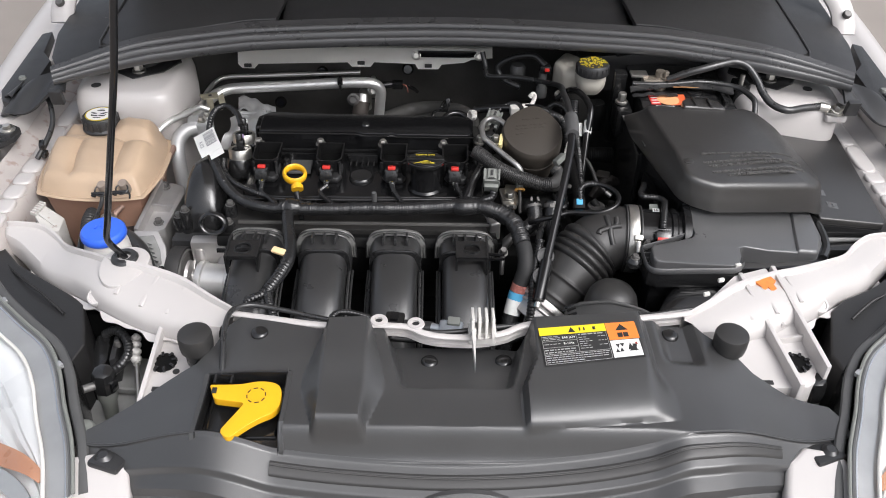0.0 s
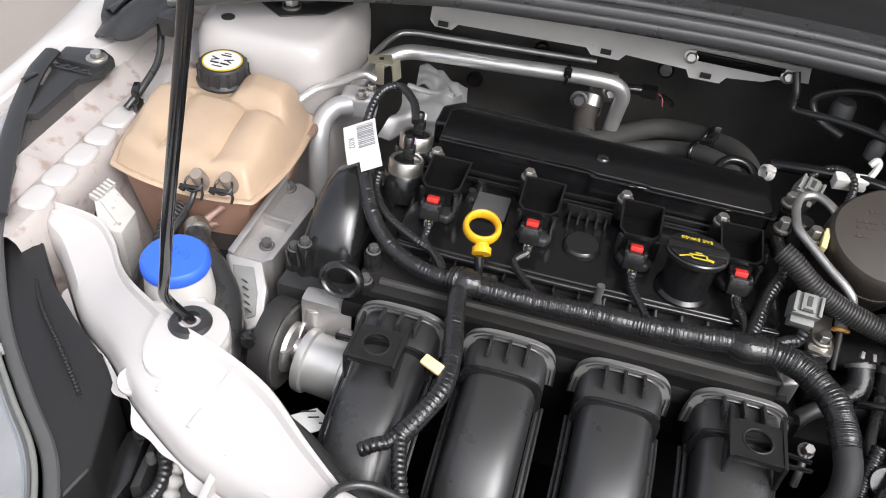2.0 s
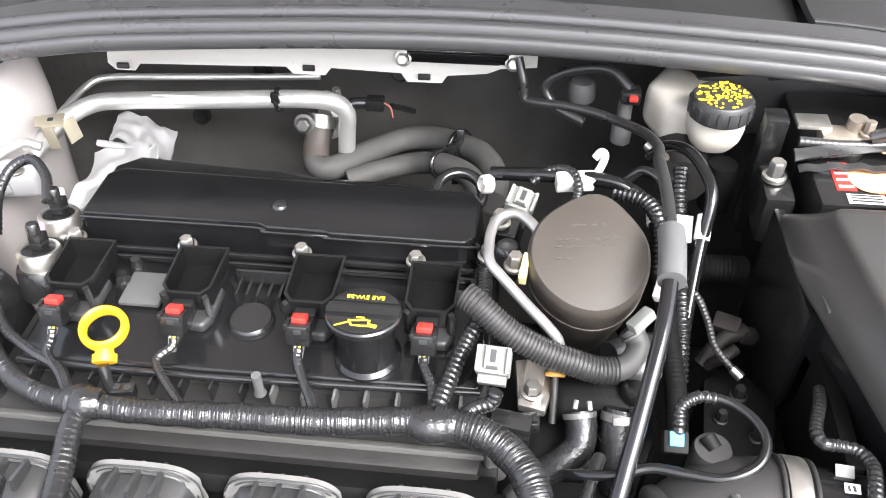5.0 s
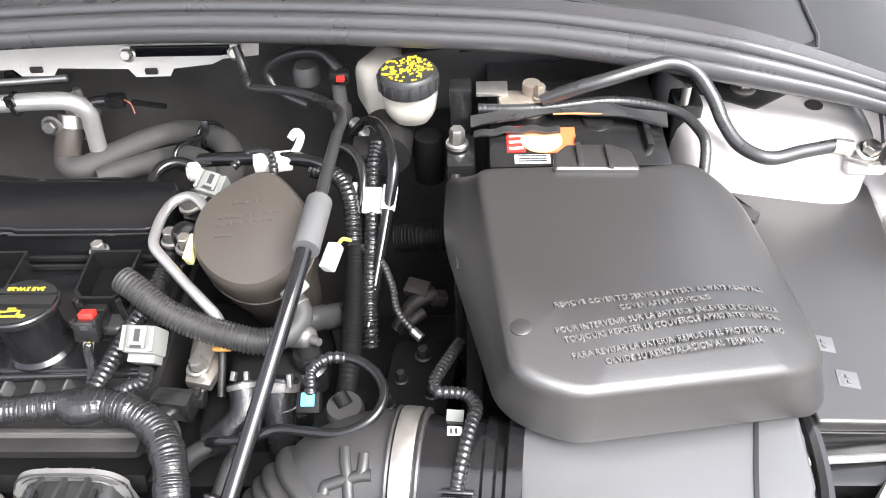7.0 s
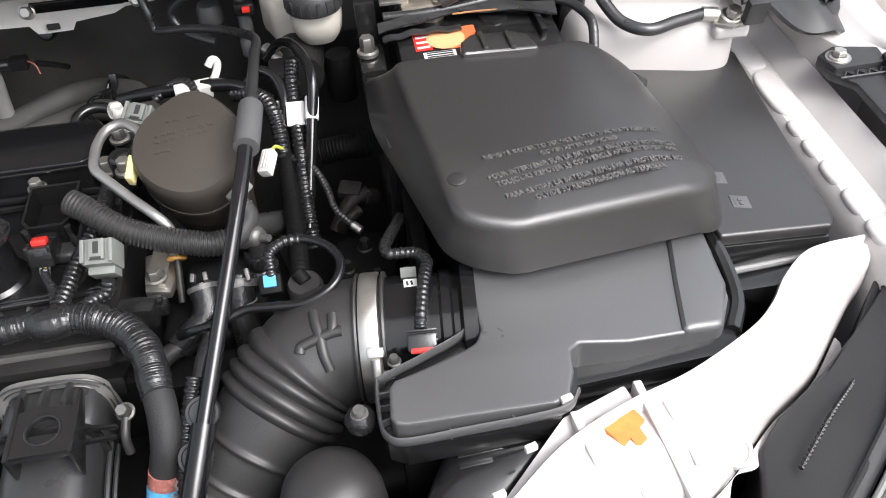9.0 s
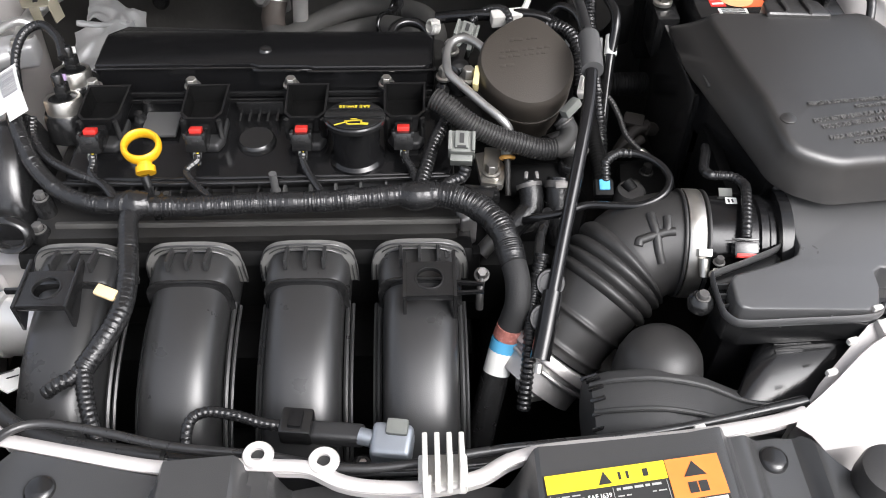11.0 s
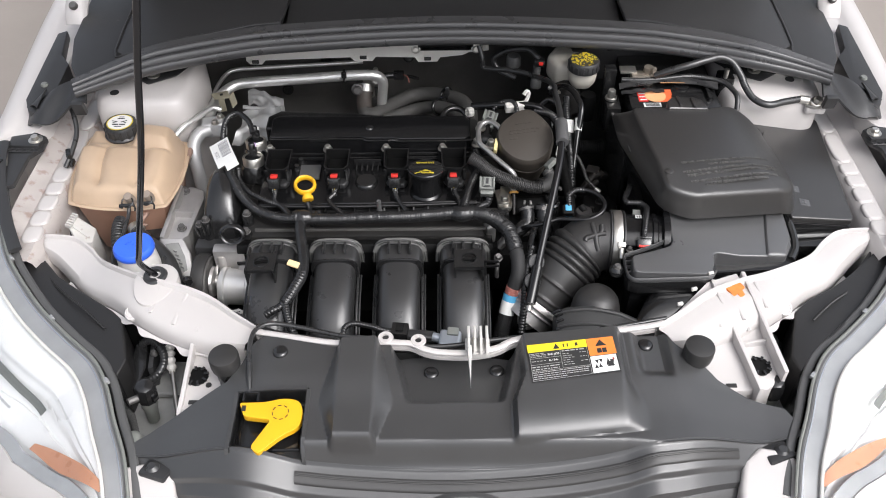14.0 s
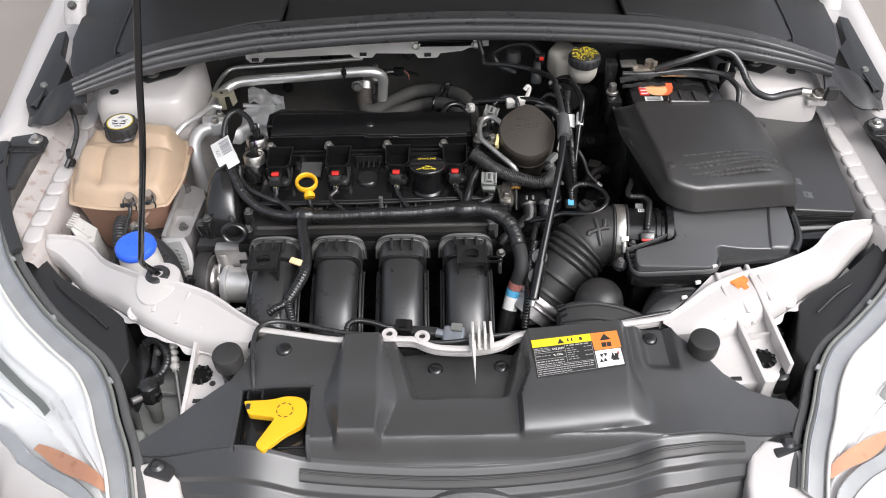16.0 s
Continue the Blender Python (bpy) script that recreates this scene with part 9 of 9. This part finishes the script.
part("flap", sheet(lambda u, v: (0.436 + 0.075 * u, 0.177 + 0.006 * u + 0.008 * v, 0.9485 + 0.003 * math.sin(3.4 * u) + 0.001 * math.sin(21 * u)), 30, 5, 0.002), BLACK_MATT, flap)
part("orange_edge", tube([(0.505, 0.1985, 0.9560), (0.525, 0.1995, 0.9555), (0.548, 0.1995, 0.9545)], 0.0010, n=6), mat("brown_cable_edge", (0.30, 0.15, 0.06), 0.5), flap)
ties = thing("battery_tray", "black plastic battery tray with hold-down bolts", "battery tray", (0.53, 0.2, 0.8))
part("post", box(0.424, 0.235, 0.90, 0.020, 0.022, 0.13, 0.003), BLACK, ties)
part("post", box(0.424, 0.185, 0.905, 0.026, 0.05, 0.05, 0.006), BLACK, ties)
part("bolt", bolt_mesh((0.421, 0.187, 0.932), 0.007, 0.014), STEEL, ties)
part("post", box(0.626, 0.225, 0.90, 0.026, 0.03, 0.11, 0.004), BLACK, ties)
part("bolt", tube([(0.622, 0.215, 0.95), (0.622, 0.215, 0.972)], 0.004, n=10), STEEL, ties)
part("wall", prism([(0.415, 0.15), (0.425, 0.15), (0.43, 0.03), (0.42, 0.03)], 0.80, 0.93, 0.003), BLACK, ties)
part("wall", box(0.435, -0.03, 0.855, 0.012, 0.10, 0.10, 0.003), PIT, ties)
part("strap", box(0.50, 0.295, 0.985, 0.16, 0.016, 0.014, 0.003, rot=(0, -6, 6)), BLACK, ties)
solo("ground_cable", tube([(0.496, 0.208, 0.964), (0.525, 0.205, 0.978), (0.552, 0.206, 0.986), (0.585, 0.214, 0.9915), (0.606, 0.220, 0.992), (0.626, 0.215, 0.986), (0.641, 0.198, 0.970), (0.648, 0.182, 0.957), (0.660, 0.163, 0.946), (0.682, 0.150, 0.942), (0.713, 0.1600, 0.941), (0.745, 0.171, 0.939)], 0.0060, n=14), RUBBER, "thick black ground cable from the battery to the strut tower", "cable")
lug = thing("cable_lug", "brass-coloured cable lug bolted to the strut tower", "lug", (0.772, 0.170, 0.92))
part("barrel", tube([(0.742, 0.1705, 0.939), (0.757, 0.169, 0.937)], 0.0072, n=14), STEEL, lug)
part("plate", prism([(0.752, 0.162), (0.768, 0.152), (0.786, 0.158), (0.788, 0.176), (0.772, 0.184), (0.754, 0.176)], 0.929, 0.933, 0.0012), STEEL, lug)
part("bolt", bolt_mesh((0.772, 0.168, 0.933), 0.0075, 0.009, (0.1, -0.3, 1)), STEEL, lug)
part("pad", prism([(0.754, 0.158), (0.788, 0.156), (0.790, 0.190), (0.752, 0.190)], 0.915, 0.9288, 0.005, 3), WHITE, lug)
loom("battery_loom", [(0.440, 0.210, 0.955), (0.475, 0.207, 0.956), (0.504, 0.208, 0.957), (0.540, 0.213, 0.958), (0.567, 0.215, 0.957), (0.595, 0.209, 0.956), (0.616, 0.198, 0.955), (0.627, 0.178, 0.953), (0.630, 0.158, 0.950), (0.628, 0.14, 0.93)], 0.0046, "thin black cable over the battery", RUBBER, ripple=0.02)

# ---- brake fluid reservoir ----
DUSTY_MILK = mat("dusty_beige_plastic", (0.44, 0.415, 0.365), 0.45, var=0.12, scale=30, bump=0.05, speck=(0.30, 0.27, 0.23), speck_amount=0.68)
bk = thing("brake_reservoir", "milky brake fluid reservoir with a black cap", "brake reservoir", (0.378, 0.24, 0.88))
part("body", loft([super_ring((0.377, 0.250, z), hw, hh, Vector((0, 1, 0)), 32, 0.75) for z, hw, hh in ((0.922, 0.017, 0.018), (0.928, 0.021, 0.022), (0.935, 0.0240, 0.026), (0.946, 0.0255, 0.028), (0.955, 0.025, 0.026), (0.962, 0.025, 0.025))]), DUSTY_MILK, bk)
part("shoulder", prism([(0.318, 0.300), (0.334, 0.262), (0.364, 0.250), (0.392, 0.30), (0.345, 0.345)], 0.905, 0.953, 0.013, 4), DUSTY_MILK, bk)
part("outlet", lathe([(0, 0.0), (0.013, 0.0), (0.015, -0.014), (0.015, -0.05)], (0.392, 0.240, 0.905), n=24), PIT, bk, "dark lower neck")
cap_m = pose(0.3765, 0.240, 0.959, -2)
rc = part("cap", moved(lathe([(0, 0.0), (0.0265, 0.0), (0.0275, 0.002), (0.0268, 0.016), (0.0248, 0.0185), (0, 0.019)], n=40), cap_m), BLACK_MATT, bk, "black cap with yellow print")
for k in range(18):
    a = 2 * math.pi * k / 18
    part("rib", moved(box(0.0270 * math.cos(a), 0.0270 * math.sin(a), 0.008, 0.0025, 0.004, 0.013, 0.0008, rot=(0, 0, math.degrees(a))), cap_m), BLACK_MATT, rc)
rngk = random.Random(21)
for k in range(90):
    a, r = rngk.uniform(0, 6.283), 0.0225 * math.sqrt(rngk.random())
    part("print_bar", moved(box(r * math.cos(a), r * math.sin(a), 0.0194, rngk.uniform(0.002, 0.005), rngk.uniform(0.0014, 0.0024), 0.0005, 0, rot=(0, 0, rngk.choice((0, 20, 70, 90)))), cap_m), YELLOW_INK, rc)
solo("master_cylinder", merge(tube([(0.352, 0.215, 0.90), (0.355, 0.26, 0.902), (0.36, 0.34, 0.90)], 0.024, n=20), box(0.335, 0.205, 0.915, 0.022, 0.03, 0.012, 0.003)), BLOCK, "grimy brake master cylinder", "cylinder")
sen = thing("pressure_sensor", "grey pressure sensor with a red lock at the bulkhead", "sensor", (0.30, 0.28, 0.9))
part("body", lathe([(0, 0.03), (0.006, 0.03), (0.007, 0.02), (0.007, 0.0), (0.010, -0.004), (0.010, -0.02)], (0.302, 0.297, 0.905), n=24), DARK_GREY, sen)
part("lock", box(0.307, 0.284, 0.942, 0.008, 0.006, 0.005, 0.001), RED, sen)
part("plug", box(0.305, 0.294, 0.940, 0.020, 0.018, 0.014, 0.004), BLACK, sen)
part("fitting", tube([(0.322, 0.245, 0.918), (0.335, 0.228, 0.915), (0.350, 0.215, 0.912)], 0.006, n=12), STEEL, sen)
part("lead", tube([(0.305, 0.295, 0.945), (0.285, 0.312, 0.955), (0.25, 0.325, 0.945), (0.225, 0.33, 0.925), (0.235, 0.322, 0.905), (0.265, 0.31, 0.895)], 0.005, n=10), RUBBER, sen)
part("panel_cap", lathe([(0, 0.01), (0.011, 0.01), (0.014, 0.004), (0.014, -0.01)], (0.262, 0.340, 0.915), n=28), DARK_GREY, sen)

# small parts on the gearbox side
thermo = thing("thermostat_housing", "black thermostat housing with a clamped hose end", "thermostat", (0.265, -0.04, 0.80))
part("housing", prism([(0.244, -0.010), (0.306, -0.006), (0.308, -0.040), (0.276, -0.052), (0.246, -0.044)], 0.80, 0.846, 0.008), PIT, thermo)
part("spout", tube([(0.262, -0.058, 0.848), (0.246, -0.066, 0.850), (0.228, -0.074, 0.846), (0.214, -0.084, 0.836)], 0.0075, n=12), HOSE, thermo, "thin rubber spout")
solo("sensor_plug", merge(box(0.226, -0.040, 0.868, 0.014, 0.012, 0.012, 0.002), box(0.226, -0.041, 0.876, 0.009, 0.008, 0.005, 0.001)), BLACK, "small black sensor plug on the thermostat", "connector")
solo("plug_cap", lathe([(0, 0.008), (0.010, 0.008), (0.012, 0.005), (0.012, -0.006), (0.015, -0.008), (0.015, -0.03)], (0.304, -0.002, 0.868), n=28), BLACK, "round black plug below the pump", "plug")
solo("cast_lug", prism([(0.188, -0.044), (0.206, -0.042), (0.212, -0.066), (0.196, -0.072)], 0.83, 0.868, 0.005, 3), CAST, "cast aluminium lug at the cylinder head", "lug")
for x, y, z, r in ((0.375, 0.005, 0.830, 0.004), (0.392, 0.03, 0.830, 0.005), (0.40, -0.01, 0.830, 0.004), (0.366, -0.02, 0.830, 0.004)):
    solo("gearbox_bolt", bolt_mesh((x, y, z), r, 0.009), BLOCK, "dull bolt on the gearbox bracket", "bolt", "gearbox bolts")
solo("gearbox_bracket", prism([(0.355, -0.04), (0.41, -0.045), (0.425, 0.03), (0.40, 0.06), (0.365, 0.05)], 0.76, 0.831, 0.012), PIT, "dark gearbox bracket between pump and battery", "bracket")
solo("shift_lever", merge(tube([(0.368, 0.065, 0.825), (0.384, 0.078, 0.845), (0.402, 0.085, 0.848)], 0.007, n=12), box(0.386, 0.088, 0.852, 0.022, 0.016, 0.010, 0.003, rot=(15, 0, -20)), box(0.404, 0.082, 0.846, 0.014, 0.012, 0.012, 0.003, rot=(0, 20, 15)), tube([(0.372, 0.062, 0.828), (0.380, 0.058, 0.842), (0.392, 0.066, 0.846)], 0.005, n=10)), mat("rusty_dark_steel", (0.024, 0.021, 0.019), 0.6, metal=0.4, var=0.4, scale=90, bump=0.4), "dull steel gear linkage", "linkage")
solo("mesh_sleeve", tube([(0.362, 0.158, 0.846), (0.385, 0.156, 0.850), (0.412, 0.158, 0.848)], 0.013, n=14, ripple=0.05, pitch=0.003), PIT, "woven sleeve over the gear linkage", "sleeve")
solo("bulkhead_box", box(0.475, 0.33, 0.93, 0.22, 0.04, 0.07, 0.008, rot=(0, -4, 4)), BLACK_MATT, "black box behind the battery", "box")
# radiator hose and fan top behind the lip
solo("fan_loom", tube([(-0.010, -0.312, 0.862), (-0.012, -0.294, 0.874), (-0.010, -0.280, 0.877), (0.002, -0.2745, 0.878), (0.022, -0.277, 0.876), (0.040, -0.2815, 0.873), (0.056, -0.283, 0.870)], 0.0042, n=10, ripple=0.08, pitch=0.0042), LOOM, "corrugated black lead looping behind the lip", "wiring")
fan_plug = thing("fan_plug", "black fan connector behind the lip", "connector", (0.07, -0.283, 0.85))
part("housing", box(0.066, -0.282, 0.868, 0.024, 0.022, 0.018, 0.003, rot=(0, 0, -6)), BLACK, fan_plug)
part("sleeve", box(0.096, -0.288, 0.866, 0.040, 0.015, 0.013, 0.004, 3, rot=(0, 0, -6)), BLACK_MATT, fan_plug)
part("latch", box(0.066, -0.282, 0.8785, 0.010, 0.014, 0.004, 0.001, rot=(0, 0, -6)), BLACK_GLOSS, fan_plug)
valve = thing("fan_motor", "bluish grey valve body behind the lip", "valve", (0.137, -0.300, 0.84))
BLUE_GREY = mat("bluish_grey_metal", (0.36, 0.39, 0.43), 0.36, metal=0.6, var=0.15, scale=60, bump=0.1)
part("body", box(0.136, -0.297, 0.864, 0.030, 0.026, 0.026, 0.005, 3, rot=(10, 0, -8)), BLUE_GREY, valve)
part("snout", tube([(0.122, -0.294, 0.868), (0.112, -0.291, 0.868)], 0.0065, n=14), BLUE_GREY, valve)
part("cap", box(0.140, -0.291, 0.879, 0.016, 0.012, 0.006, 0.002, rot=(10, 0, -8)), GREY_PLASTIC, valve)
solo("upper_tube", tube([(-0.125, -0.296, 0.880), (0.0, -0.318, 0.884), (0.15, -0.325, 0.880), (0.30, -0.312, 0.884), (0.44, -0.28, 0.884)], 0.0055, n=10), BLACK, "black pipe along the radiator's top", "pipe")
